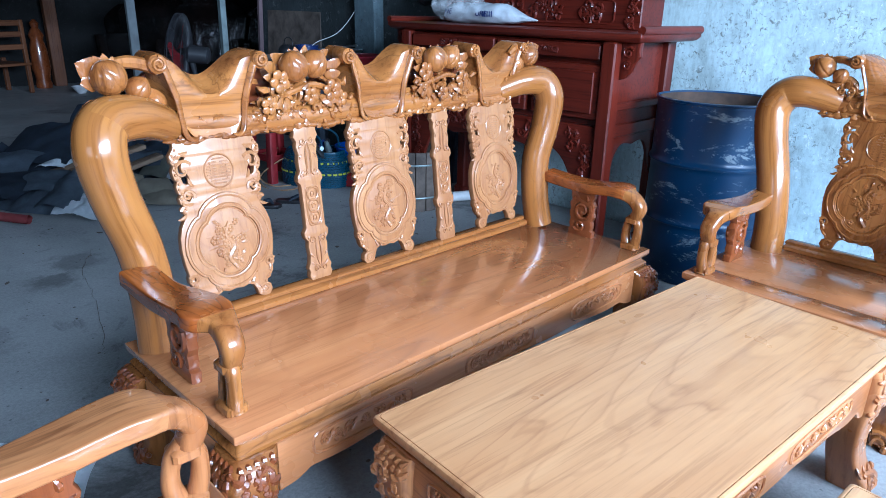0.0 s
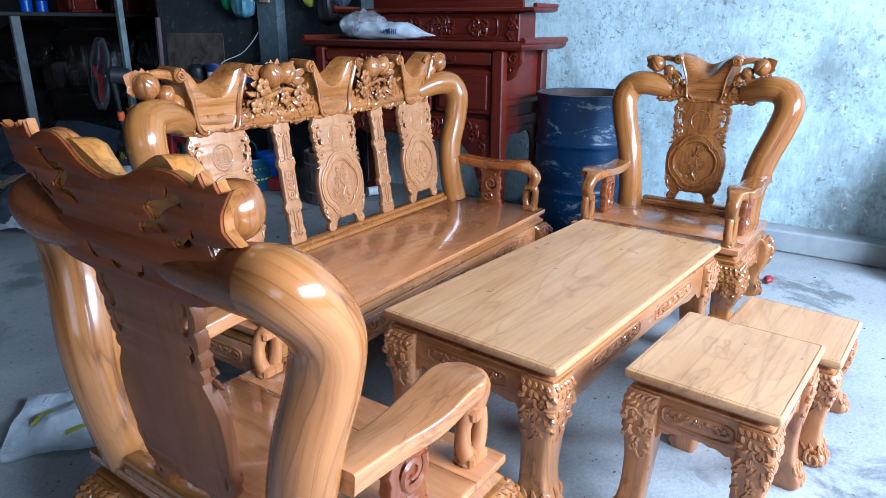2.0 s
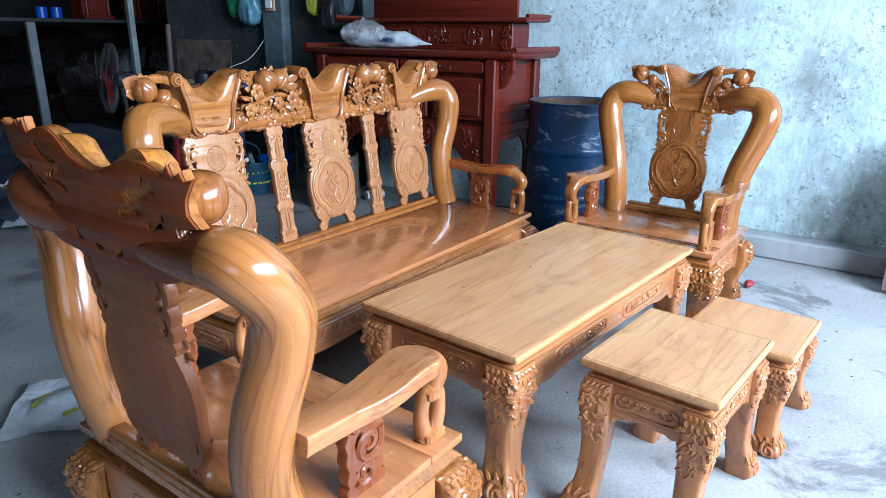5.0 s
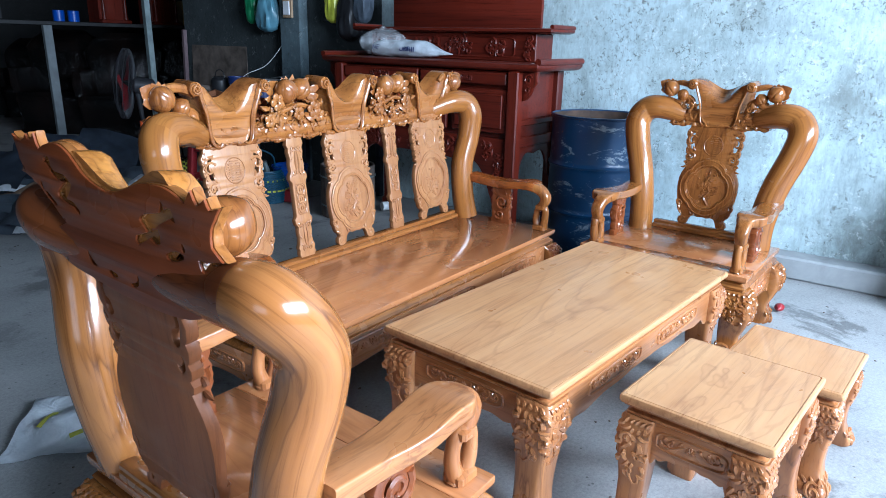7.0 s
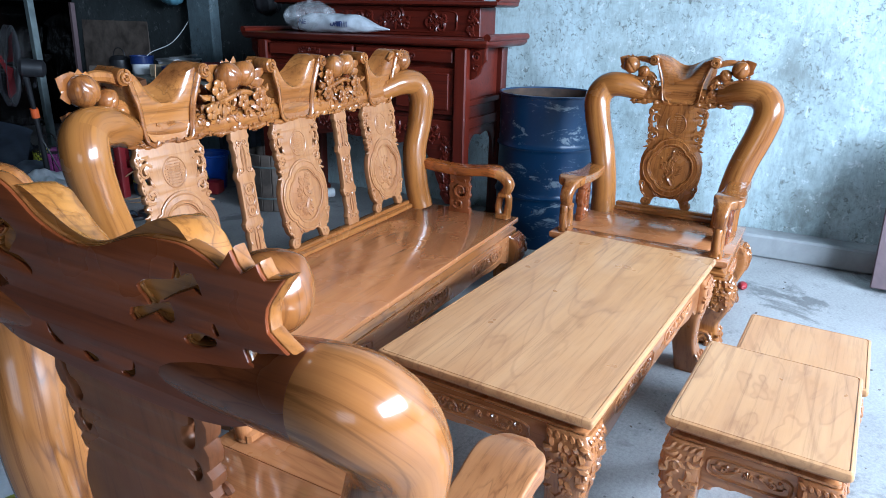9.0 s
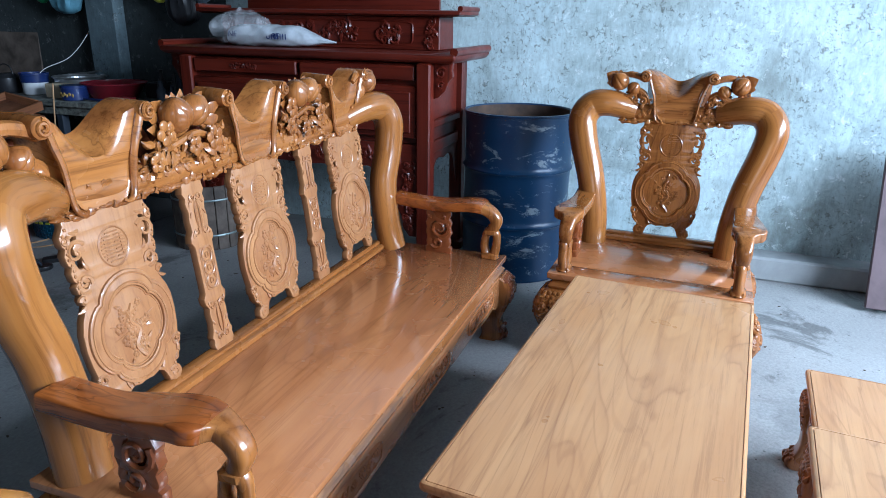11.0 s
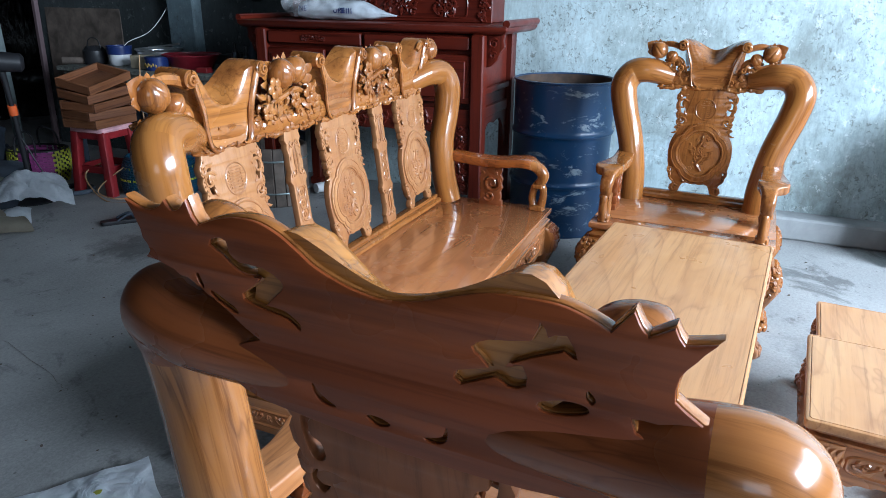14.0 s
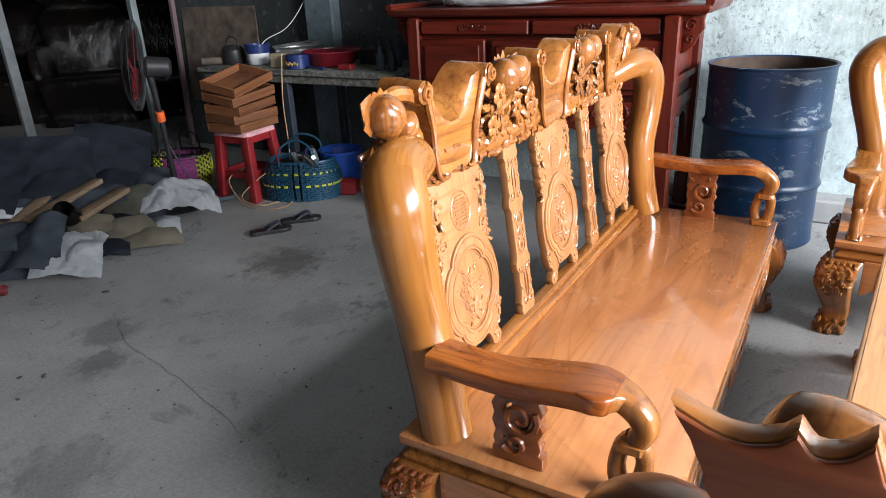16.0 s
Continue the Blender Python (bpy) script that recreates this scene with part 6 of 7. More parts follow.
# stool, trays, bag, buckets
def plastic_stool():
    t = thing("plastic_stool", "red plastic stool with a whitish top", "stool", pose(2.90, 4.40, 0, 0, 0, 4))
    part("seat", slab([(0.0, 0.425), (0.0, 0.445), (0.006, 0.452), (0.02, 0.456)], 0.145, 0.145, 0.03), M_pinkwhite, t)
    for sx in (-1, 1):
        for sy in (-1, 1):
            bm = bmesh.new()
            loft(bm, [rrect(0.030, 0.030, 0.008, 0, 2, sx * 0.140, sy * 0.140), rrect(0.028, 0.028, 0.008, 0.43, 2, sx * 0.112, sy * 0.112)])
            part("leg", bm, M_red, t)
    for s in (-1, 1):
        for zz in (0.17, 0.40):
            bm = bmesh.new()
            box(bm, (0, s * (0.132 - 0.03 * zz), zz), (0.22, 0.014, 0.05), 0.004)
            part("stretcher", bm, M_red, t)
            bm = bmesh.new()
            box(bm, (s * (0.132 - 0.03 * zz), 0, zz), (0.014, 0.22, 0.05), 0.004)
            part("stretcher", bm, M_red, t)


M_pinkwhite = plain("pinkish_white_plastic", (0.62, 0.34, 0.36), 0.5)
plastic_stool()


def tray(z, rot, lean):
    t = thing("wooden_tray", "shallow open wooden drawer box in a leaning stack on the stool", "tray", Matrix.Translation((2.90, 4.40, z)) @ Matrix.Rotation(radians(lean), 4, Vector((0.7, -0.7, 0))) @ pose(0, 0, 0, 0, 0, rot), "stacked wooden trays")
    for s in (-1, 1):
        bm = bmesh.new()
        box(bm, (0, s * 0.133, 0.028), (0.36, 0.014, 0.056), 0.002)
        part("side", bm, traywood["x"], t)
        bm = bmesh.new()
        box(bm, (s * 0.173, 0, 0.028), (0.014, 0.252, 0.056), 0.002)
        part("end", bm, traywood["y"], t)
    bm = bmesh.new()
    box(bm, (0, 0, 0.006), (0.33, 0.25, 0.010), 0.002)
    part("bottom", bm, traywood["x"], t)


for z, r, lean in ((0.457, 4, 0), (0.515, -4, 1), (0.578, 6, 4), (0.652, -2, 9), (0.732, 3, 15)):
    tray(z, r, lean)


def woven(name, label, category, m, w, d, h, flare, bands, seg=44, rows=13):
    """A basket of broad plastic straps, woven over and under."""
    t = thing(name, label, category, m)
    by_mat = {}
    for j in range(rows):
        for i in range(seg):
            f = (j + 0.5) / rows
            k = 1 + flare * f + 0.10 * math.sin(math.pi * f)
            a = 2 * math.pi * i / seg
            ca, sa = math.cos(a), math.sin(a)
            x = w * k * math.copysign(abs(ca) ** 0.8, ca)
            y = d * k * math.copysign(abs(sa) ** 0.8, sa)
            mm = bands(i, j)
            out = 0.004 if (i + j) % 2 else 0.0
            nrm = Vector((x / w ** 2, y / d ** 2, 0)).normalized()
            by_mat.setdefault(mm.name, (mm, bmesh.new()))
            L = 2.0 * math.pi * (w + d) / 2 / seg * k * 1.25
            rot = Matrix.Rotation(math.atan2(nrm.y, nrm.x) + math.pi / 2, 4, "Z")
            box(by_mat[mm.name][1], (x + nrm.x * out, y + nrm.y * out, f * h), (L, 0.006, h / rows * 0.92), 0.002, rot)
    for mm, b in by_mat.values():
        part("weave", b, mm, t, "", False)["kind"] = "stuff"
    bm = bmesh.new()
    k = 1 + flare
    tube(bm, [Vector((w * k * math.copysign(abs(math.cos(a)) ** 0.8, math.cos(a)), d * k * math.copysign(abs(math.sin(a)) ** 0.8, math.sin(a)), h)) for a in np.linspace(0, 2 * math.pi, 41)], 0.008, 6)
    part("rim", bm, bands(0, 0), t)
    loft_b = bmesh.new()
    loft(loft_b, [rrect(w * 0.84, d * 0.84, d * 0.6, 0.004, 5), rrect(w * 0.85 * k, d * 0.85 * k, d * 0.6, h * 0.84, 5)])
    part("filling", loft_b, M_black, t, "dark things inside")
    for s in (-1, 1):
        bm = bmesh.new()
        tube(bm, spl([(-w * 0.45, s * d * k, h - 0.02), (-w * 0.40, s * d * k * 0.9, h + 0.09), (0, s * d * k * 0.7, h + 0.14), (w * 0.40, s * d * k * 0.9, h + 0.09), (w * 0.45, s * d * k, h - 0.02)], 6), 0.007, 8)
        part("handle", bm, bands(0, 0), t)
    return t


woven("woven_bag", "dark teal woven strap bag with pale checks, full of tools", "bag", pose(3.03, 4.06, 0.004, 0, 0, 118), 0.245, 0.165, 0.245, -0.14, lambda i, j: M_yellow if j in (6, 11) and i % 2 else M_teal, 60, 16)
rg = random.Random(4)
for k in range(9):
    bm = bmesh.new()
    a = Vector((3.03 + rg.uniform(-0.09, 0.09), 4.06 + rg.uniform(-0.14, 0.14), 0.125))
    tube(bm, spl([a, a + Vector((rg.uniform(-0.04, 0.04), rg.uniform(-0.06, 0.06), 0.10)), a + Vector((rg.uniform(-0.08, 0.08), rg.uniform(-0.1, 0.1), 0.13 + rg.uniform(0, 0.06)))], 4), [0.018, 0.026, 0.016], 8)
    tagged(part("tool", bm, rg.choice((M_black, M_slate2, M_steel, M_navy))), "dark power tool or cable stuffed into the bag", "tool", "tools in the bag")
woven("basket", "yellow-green and magenta woven strap basket", "basket", pose(2.86, 5.03, 0.004, 0, 0, 110), 0.165, 0.12, 0.235, 0.18, lambda i, j: (M_purple if 10 <= i % 22 <= 17 else (M_yellow if (i + j) % 2 else M_black)))
p = vessel("bucket", "bright blue plastic bucket", "bucket", (3.28, 3.93, 0.0), [(0.105, 0), (0.112, 0.01), (0.140, 0.25), (0.150, 0.255), (0.150, 0.268)], 0.004, M_blue)
bm = bmesh.new()
box(bm, (3.17, 3.80, 0.05), (0.11, 0.13, 0.10), 0.012, pose(0, 0, 0, 0, 0, 20))
tagged(part("small_container", bm, M_red), "small dark red plastic container by the bucket", "container")


# fan
def fan():
    t = thing("pedestal_fan", "standing electric fan with a dark motor and red blades", "fan", pose(2.50, 4.66, 0, 0, 0, 0))
    bm = bmesh.new()
    revolve(bm, [(0.17, 0), (0.175, 0.012), (0.15, 0.03), (0.04, 0.05), (0.03, 0.06)], seg=28)
    part("base", bm, M_black, t)
    bm = bmesh.new()
    tube(bm, [(0, 0, 0.05), (-0.03, -0.03, 0.40), (-0.055, -0.055, 0.60)], [0.020, 0.018, 0.016], 12)
    part("pole", bm, M_black, t)
    bm = bmesh.new()
    tube(bm, [(-0.052, -0.052, 0.57), (-0.06, -0.06, 0.63)], 0.026, 12)
    part("collar", bm, M_orange, t)
    bm = bmesh.new()
    tube(bm, [(-0.058, -0.058, 0.62), (-0.09, -0.085, 0.80), (-0.10, -0.09, 0.85)], [0.014, 0.020, 0.022], 10)
    part("neck", bm, M_black, t)
    ax = Vector((-0.75, 0.62, 0.10)).normalized()
    mm = Matrix.Translation((-0.11, -0.10, 0.90)) @ ax.to_track_quat("Z", "Y").to_matrix().to_4x4()
    bm = bmesh.new()
    loft(bm, [[mm @ Vector((r * math.cos(a), r * math.sin(a), z)) for a in (2 * math.pi * j / 20 for j in range(20))] for r, z in ((0.035, -0.13), (0.055, -0.115), (0.06, 0.0), (0.045, 0.02))])
    part("motor", bm, M_black, t)
    cage = bmesh.new()
    R = 0.25
    for z, r in ((0.025, R * 0.6), (0.05, R), (0.085, R), (0.125, R * 0.6)):
        tube(cage, [mm @ Vector((r * math.cos(a), r * math.sin(a), z)) for a in np.linspace(0, 2 * math.pi, 37)], 0.0028, 5)
    for k in range(76):
        a = 2 * math.pi * k / 76
        c, s = math.cos(a), math.sin(a)
        tube(cage, [mm @ Vector((q.x * c, q.x * s, q.y)) for q in spl([(0.04, 0.02, 0), (R * 0.6, 0.022, 0), (R * 0.97, 0.045, 0), (R, 0.068, 0), (R * 0.97, 0.09, 0), (R * 0.6, 0.125, 0), (0.04, 0.135, 0)], 3)], 0.0012, 4)
    part("grille", cage, M_black, t, "wire grille")["kind"] = "stuff"
    for k in range(3):
        bl = bmesh.new()
        b0 = 2 * math.pi * k / 3
        rows = []
        for i in range(7):
            r = 0.03 + 0.19 * i / 6
            w = 0.55 * math.sin(math.pi * (0.25 + 0.6 * i / 6))
            rows.append([mm @ Vector((r * math.cos(b0 + u * w), r * math.sin(b0 + u * w), 0.070 + 0.022 * u)) for u in (-1, -0.5, 0, 0.5, 1)])
        loft(bl, rows, False, False)
        bmesh.ops.solidify(bl, geom=bl.faces[:], thickness=0.003)
        part("blade", bl, M_red, t)


fan()


# slippers
def slipper(x, y, rot):
    t = thing("slipper", "black rubber flip-flop lying on the floor", "slipper", pose(x, y, 0, 0, 0, rot), "pair of slippers")
    out = spl2([(-0.11, 0.0), (-0.10, -0.032), (-0.04, -0.034), (0.03, -0.040), (0.10, -0.040), (0.13, 0.0), (0.10, 0.040), (0.03, 0.040), (-0.04, 0.032), (-0.10, 0.030)], 4)
    bm = bmesh.new()
    loft(bm, [[Vector((a * k, b * k, z)) for a, b in out] for k, z in ((0.97, 0.0), (1.0, 0.006), (1.0, 0.018), (0.97, 0.022))])
    part("sole", bm, M_black, t)
    for s in (-1, 1):
        bm = bmesh.new()
        tube(bm, spl([(0.075, 0, 0.022), (0.05, s * 0.018, 0.050), (-0.02, s * 0.034, 0.022)], 6), [0.006, 0.009, 0.007], 6)
        part("strap", bm, M_slate2, t)


slipper(2.38, 3.76, -36)
slipper(2.60, 3.73, -44)


# ---- the heap of sheets, boards and sacks ----
def sheet(name, label, category, x, y, w, d, rot, z, material, seed, amp=0.05, thick=0.006, n=20, group="", fine=0.0):
    """A limp sheet, crumpled, its rim sinking to the floor."""
    rg = random.Random(seed)
    off = Vector((rg.uniform(0, 50), rg.uniform(0, 50), 0))
    bm = bmesh.new()
    grid = []
    m_ = pose(x, y, 0, 0, 0, rot)
    for j in range(n + 1):
        row = []
        for i in range(n + 1):
            u, v = i / n * 2 - 1, j / n * 2 - 1
            e = 1 - max(abs(u), abs(v)) ** 3
            q = off + Vector((u * w * 2.4, v * d * 2.4, 0))
            h = z * e + amp * (noise.noise(q) * 0.7 + abs(noise.noise(q * 1.9 + Vector((3, 1, 2)))) * 0.8 + fine * abs(noise.noise(q * 5)) - 0.1) * (0.3 + 0.7 * e)
            wob = 1 + 0.16 * noise.noise(off + Vector((u * 1.7, v * 1.7, 4)))
            row.append(m_ @ Vector((u * w / 2 * wob, v * d / 2 * (1 + 0.16 * noise.noise(off + Vector((u * 1.3, v * 1.9, 9)))), max(0.004, h + 0.004))))
        grid.append(row)
    loft(bm, grid, False, False)
    bmesh.ops.solidify(bm, geom=bm.faces[:], thickness=-thick)
    ob = part(name, bm, material)
    return tagged(ob, label, category, group)


SH = "pile of sheets and sacks"
sheet("cloth_sheet", "dark slate cloth sheet heaped on the floor", "cloth", 1.75, 5.55, 1.7, 1.2, 20, 0.16, M_slate2, 1, 0.16, group=SH)
sheet("cloth_sheet", "dark slate cloth sheet heaped on the floor", "cloth", 2.55, 5.75, 1.3, 1.0, -15, 0.26, M_slate2, 2, 0.16, group=SH)
sheet("cloth_sheet", "grey-blue stiff sheet lying in the pile", "cloth", 1.55, 4.95, 0.9, 0.7, 35, 0.12, M_slate, 3, 0.09, group=SH)
sheet("cloth_sheet", "grey-blue stiff sheet lying in the pile", "cloth", 2.10, 4.95, 0.9, 0.6, -10, 0.14, M_slate, 4, 0.10, group=SH)
sheet("cloth_sheet", "grey-blue stiff sheet lying in the pile", "cloth", 1.05, 5.2, 0.9, 0.8, 10, 0.10, M_slate, 5, 0.10, group=SH)


def stiff(name, label, category, c, u, v, w, d, material, seed, taper=1.0, bend=0.03, crease=0.0, thick=0.006):
    """A stiff sheet or flat bag that lies bent over what is under it: u across, v along, taper narrows its far end."""
    rg = random.Random(seed)
    off = Vector((rg.uniform(0, 40), rg.uniform(0, 40), 0))
    m_ = face(c, u, v)
    n = 44 if crease else 14
    grid = []
    for j in range(n + 1):
        row = []
        for i in range(n + 1):
            a, b = i / n * 2 - 1, j / n * 2 - 1
            q = off + Vector((a * w * 3, b * d * 3, 0))
            k = 1 + (taper - 1) * (b + 1) / 2
            h = bend * (1 - a * a) - bend * 0.6 * b * b + 0.02 * noise.noise(q * 1.3) + crease * (2.2 * abs(noise.noise(q * 0.8)) + 0.7 * abs(noise.noise(Vector((q.x + q.y, q.y * 0.3 - q.x, 0)) * 1.9)))
            p_ = m_ @ Vector((a * w / 2 * k * (1 + 0.08 * noise.noise(q + Vector((0, 0, 5)))), b * d / 2 * (1 + 0.08 * noise.noise(q + Vector((7, 0, 5)))), h))
            row.append(Vector((p_.x, p_.y, max(0.006, p_.z))))
        grid.append(row)
    bm = bmesh.new()
    loft(bm, grid, False, False)
    bmesh.ops.solidify(bm, geom=bm.faces[:], thickness=-thick)
    return tagged(part(name, bm, material), label, category, SH)


BS = "grey-blue stiff sheet lying bent on the pile"
for c, u, v, w, d, m_, k in (((1.80, 5.08, 0.20), (0.6, -0.8, 0), (0.75, 0.6, 0.25), 0.40, 0.36, M_slate, 1), ((2.02, 4.78, 0.19), (0.9, -0.4, 0.1), (0.4, 0.9, 0.25), 0.36, 0.24, M_slate, 2), ((2.14, 4.66, 0.15), (0.5, -0.8, 0), (0.8, 0.5, 0.3), 0.22, 0.30, M_olive, 3), ((1.60, 5.25, 0.28), (0.6, -0.8, 0.1), (0.7, 0.6, 0.5), 0.55, 0.45, M_slate2, 4), ((2.02, 5.22, 0.36), (0.8, -0.6, -0.1), (0.5, 0.7, 0.5), 0.52, 0.46, M_slate2, 5), ((2.40, 5.10, 0.34), (0.7, -0.7, -0.25), (0.6, 0.6, 0.6), 0.46, 0.48, M_slate2, 6), ((1.22, 4.82, 0.14), (0.6, -0.8, 0), (0.75, 0.6, 0.1), 0.45, 0.40, M_slate2, 7), ((2.42, 4.80, 0.16), (0.7, -0.7, 0), (0.6, 0.6, 0.4), 0.26, 0.30, M_slate, 8), ((1.92, 5.02, 0.25), (0.9, -0.4, 0.15), (0.3, 0.8, 0.5), 0.34, 0.26, M_slate2, 9), ((2.22, 4.90, 0.22), (0.5, -0.8, -0.1), (0.8, 0.5, 0.35), 0.30, 0.22, M_slate2, 10), ((1.40, 4.72, 0.15), (0.8, -0.6, 0.05), (0.6, 0.8, 0.15), 0.30, 0.34, M_slate, 21), ((1.32, 5.15, 0.20), (0.7, -0.7, 0.1), (0.7, 0.7, 0.35), 0.42, 0.30, M_slate, 22)):
    stiff("stiff_sheet", BS, "sheet", c, u, v, w, d, m_, k)
stiff("cloth_bag", "dark slate cloth bag lying over the boards", "bag", (1.50, 4.48, 0.145), (0.45, -0.9, 0.03), (0.74, 0.6, 0.36), 0.32, 0.44, M_slate, 11, 0.55, 0.05)
stiff("plastic_sack", "crumpled white printed plastic sack", "sack", (1.55, 4.285, 0.085), (0.5, -0.87, 0), (0.78, 0.6, 0.28), 0.36, 0.36, M_sack, 12, 0.7, 0.02, 0.024, 0.002)
stiff("plastic_sack", "crumpled white woven plastic sack thrown on the pile", "sack", (2.36, 4.47, 0.12), (0.80, -0.6, -0.12), (0.55, 0.8, 0.25), 0.46, 0.34, M_sack, 13, 0.8, 0.06, 0.034, 0.002)
stiff("plastic_sack", "crumpled white woven plastic sack thrown on the pile", "sack", (2.13, 4.31, 0.02), (0.80, -0.6, 0), (0.55, 0.8, 0.25), 0.12, 0.20, M_sack, 14, 1.3, 0.02, 0.02, 0.002)
stiff("plastic_sack", "crumpled white woven plastic sack thrown on the pile", "sack", (1.58, 4.99, 0.17), (0.7, -0.7, 0), (0.7, 0.7, 0.1), 0.22, 0.16, M_sack, 15, 1.0, 0.02, 0.02, 0.002)
stiff("card_sheet", "bent beige cardboard sheet", "cardboard", (1.93, 4.43, 0.075), (0.94, -0.33, 0.08), (0.3, 0.9, 0.3), 0.36, 0.17, M_beige, 16, 0.8, 0.02)
stiff("card_sheet", "bent beige cardboard sheet", "cardboard", (1.96, 4.25, 0.035), (0.76, -0.64, 0), (0.6, 0.75, 0.22), 0.38, 0.18, M_beige, 17, 0.7, 0.02)
stiff("card_sheet", "bent beige cardboard sheet", "cardboard", (1.84, 4.56, 0.10), (0.9, -0.4, 0), (0.4, 0.9, 0.3), 0.30, 0.20, M_beige, 18, 0.8, 0.03)
stiff("cloth_sheet", "dark sheet tucked under the cardboard", "cloth", (1.76, 4.33, 0.03), (0.8, -0.6, 0), (0.6, 0.8, 0.2), 0.22, 0.18, M_slate2, 19)
for nm, lab, a, b, r, m_ in (("red_roll", "faded red rolled sheet at the edge of the pile", (1.20, 4.30, 0.032), (1.06, 4.52, 0.036), 0.030, M_dullred), ("rolled_sheet", "rolled black sheet standing out of the pile", (1.69, 4.55, 0.24), (1.80, 4.66, 0.14), 0.058, M_black)):
    bm = bmesh.new()
    a, b = Vector(a), Vector(b)
    side = (b - a).cross(Vector((0, 0, 1))).normalized()
    up = side.cross(b - a).normalized()
    rows = []
    for k in range(45):
        f = k / 44
        rr = r * (1 - 0.45 * f)
        o = (side * math.cos(f * 11) + up * math.sin(f * 11)) * rr
        rows.append([a + o, a.lerp(b, 0.5) + o, b + o])
    loft(bm, rows, False, False)
    bmesh.ops.solidify(bm, geom=bm.faces[:], thickness=0.002)
    tagged(part(nm, bm, m_), lab, "roll", SH)
bm = bmesh.new()
tube(bm, [Vector((2.74 + 0.10 * math.cos(a), 4.56 + 0.12 * math.sin(a), 0.02)) for a in np.linspace(0.3, 6.0, 30)], 0.016, 8)
tagged(part("hose", bm, M_slate), "grey hose coiled on the floor", "hose")
for x, y, z, L, r, tl, wd in ((1.83, 4.98, 0.205, 0.84, 28.5, -9, 0.075), (1.86, 4.815, 0.215, 0.52, 10.6, -10, 0.085), (1.97, 4.645, 0.185, 0.36, 5, -12, 0.090), (1.50, 4.92, 0.14, 0.22, 20, -4, 0.07)):
    bm = bmesh.new()
    box(bm, (x, y, z), (L, wd, 0.030), 0.003, pose(0, 0, 0, 0, 0, r) @ pose(0, 0, 0, 0, tl, 0))
    tagged(part("plank", bm, plankwood["x"]), "rough weathered offcut plank lying on the pile", "plank", "offcut planks on the pile")

# paper and film sheet by the chair
VIEW_SHIFT = Vector((0.08, -0.06, 0))
M_print = plain("faded_yellow_print", (0.50, 0.50, 0.08), 0.5)
packing = stiff("packing_sheet", "crumpled white plastic packing sheet with yellow print on the floor", "plastic sheet", (0.455, 2.00, 0.020), (0.79, -0.62, 0), (0.62, 0.79, 0.02), 0.41, 0.38, M_sack, 14, 0.9, 0.006, 0.012, 0.002)
for x, y, r in ((0.38, 2.08, 30), (0.50, 1.94, 55), (0.42, 1.92, -20), (0.53, 2.05, 20)):
    ob = stiff("yellow_print", "patch of faded yellow print on the packing sheet", "print", (x, y, 0.040), (math.cos(radians(r)), math.sin(radians(r)), 0), (-math.sin(radians(r)), math.cos(radians(r)), 0), 0.09, 0.026, M_print, 15, 1.0, 0.003, 0, 0.002)
    ob.parent = packing
    ob.location = (0, 0, 0)
    for k in ("category", "group"):
        if k in ob:
            del ob[k]

# cables on the floor
VIEW_SHIFT = Vector((0.035, 0.085, 0))
for pts, m_ in (([(2.86, 4.10, 0.006), (2.72, 4.16, 0.006), (2.70, 4.30, 0.05), (2.80, 4.22, 0.16), (2.92, 4.16, 0.22)], M_wire), ([(2.90, 4.04, 0.006), (2.74, 4.0, 0.006), (2.66, 4.2, 0.006), (2.74, 4.44, 0.14), (2.86, 4.30, 0.24)], M_wire), ([(2.46, 4.62, 0.45), (2.56, 4.55, 0.10), (2.62, 4.50, 0.008), (2.66, 4.60, 0.008), (2.80, 4.66, 0.008)], M_black), ([(3.12, 4.20, 0.9), (3.12, 4.24, 0.6), (3.10, 4.22, 0.3), (3.05, 4.2, 0.02)], M_wire), ([(3.83, 4.46, 1.46), (3.82, 4.56, 1.22), (3.70, 4.66, 1.02), (3.52, 4.74, 0.93), (3.40, 4.70, 0.80)], M_white)):
    bm = bmesh.new()
    tube(bm, spl(pts, 8), 0.0028 if m_ is M_white else 0.0045, 6)
    tagged(part("cable", bm, m_), "thin loose electric cable", "cable", "loose cables")


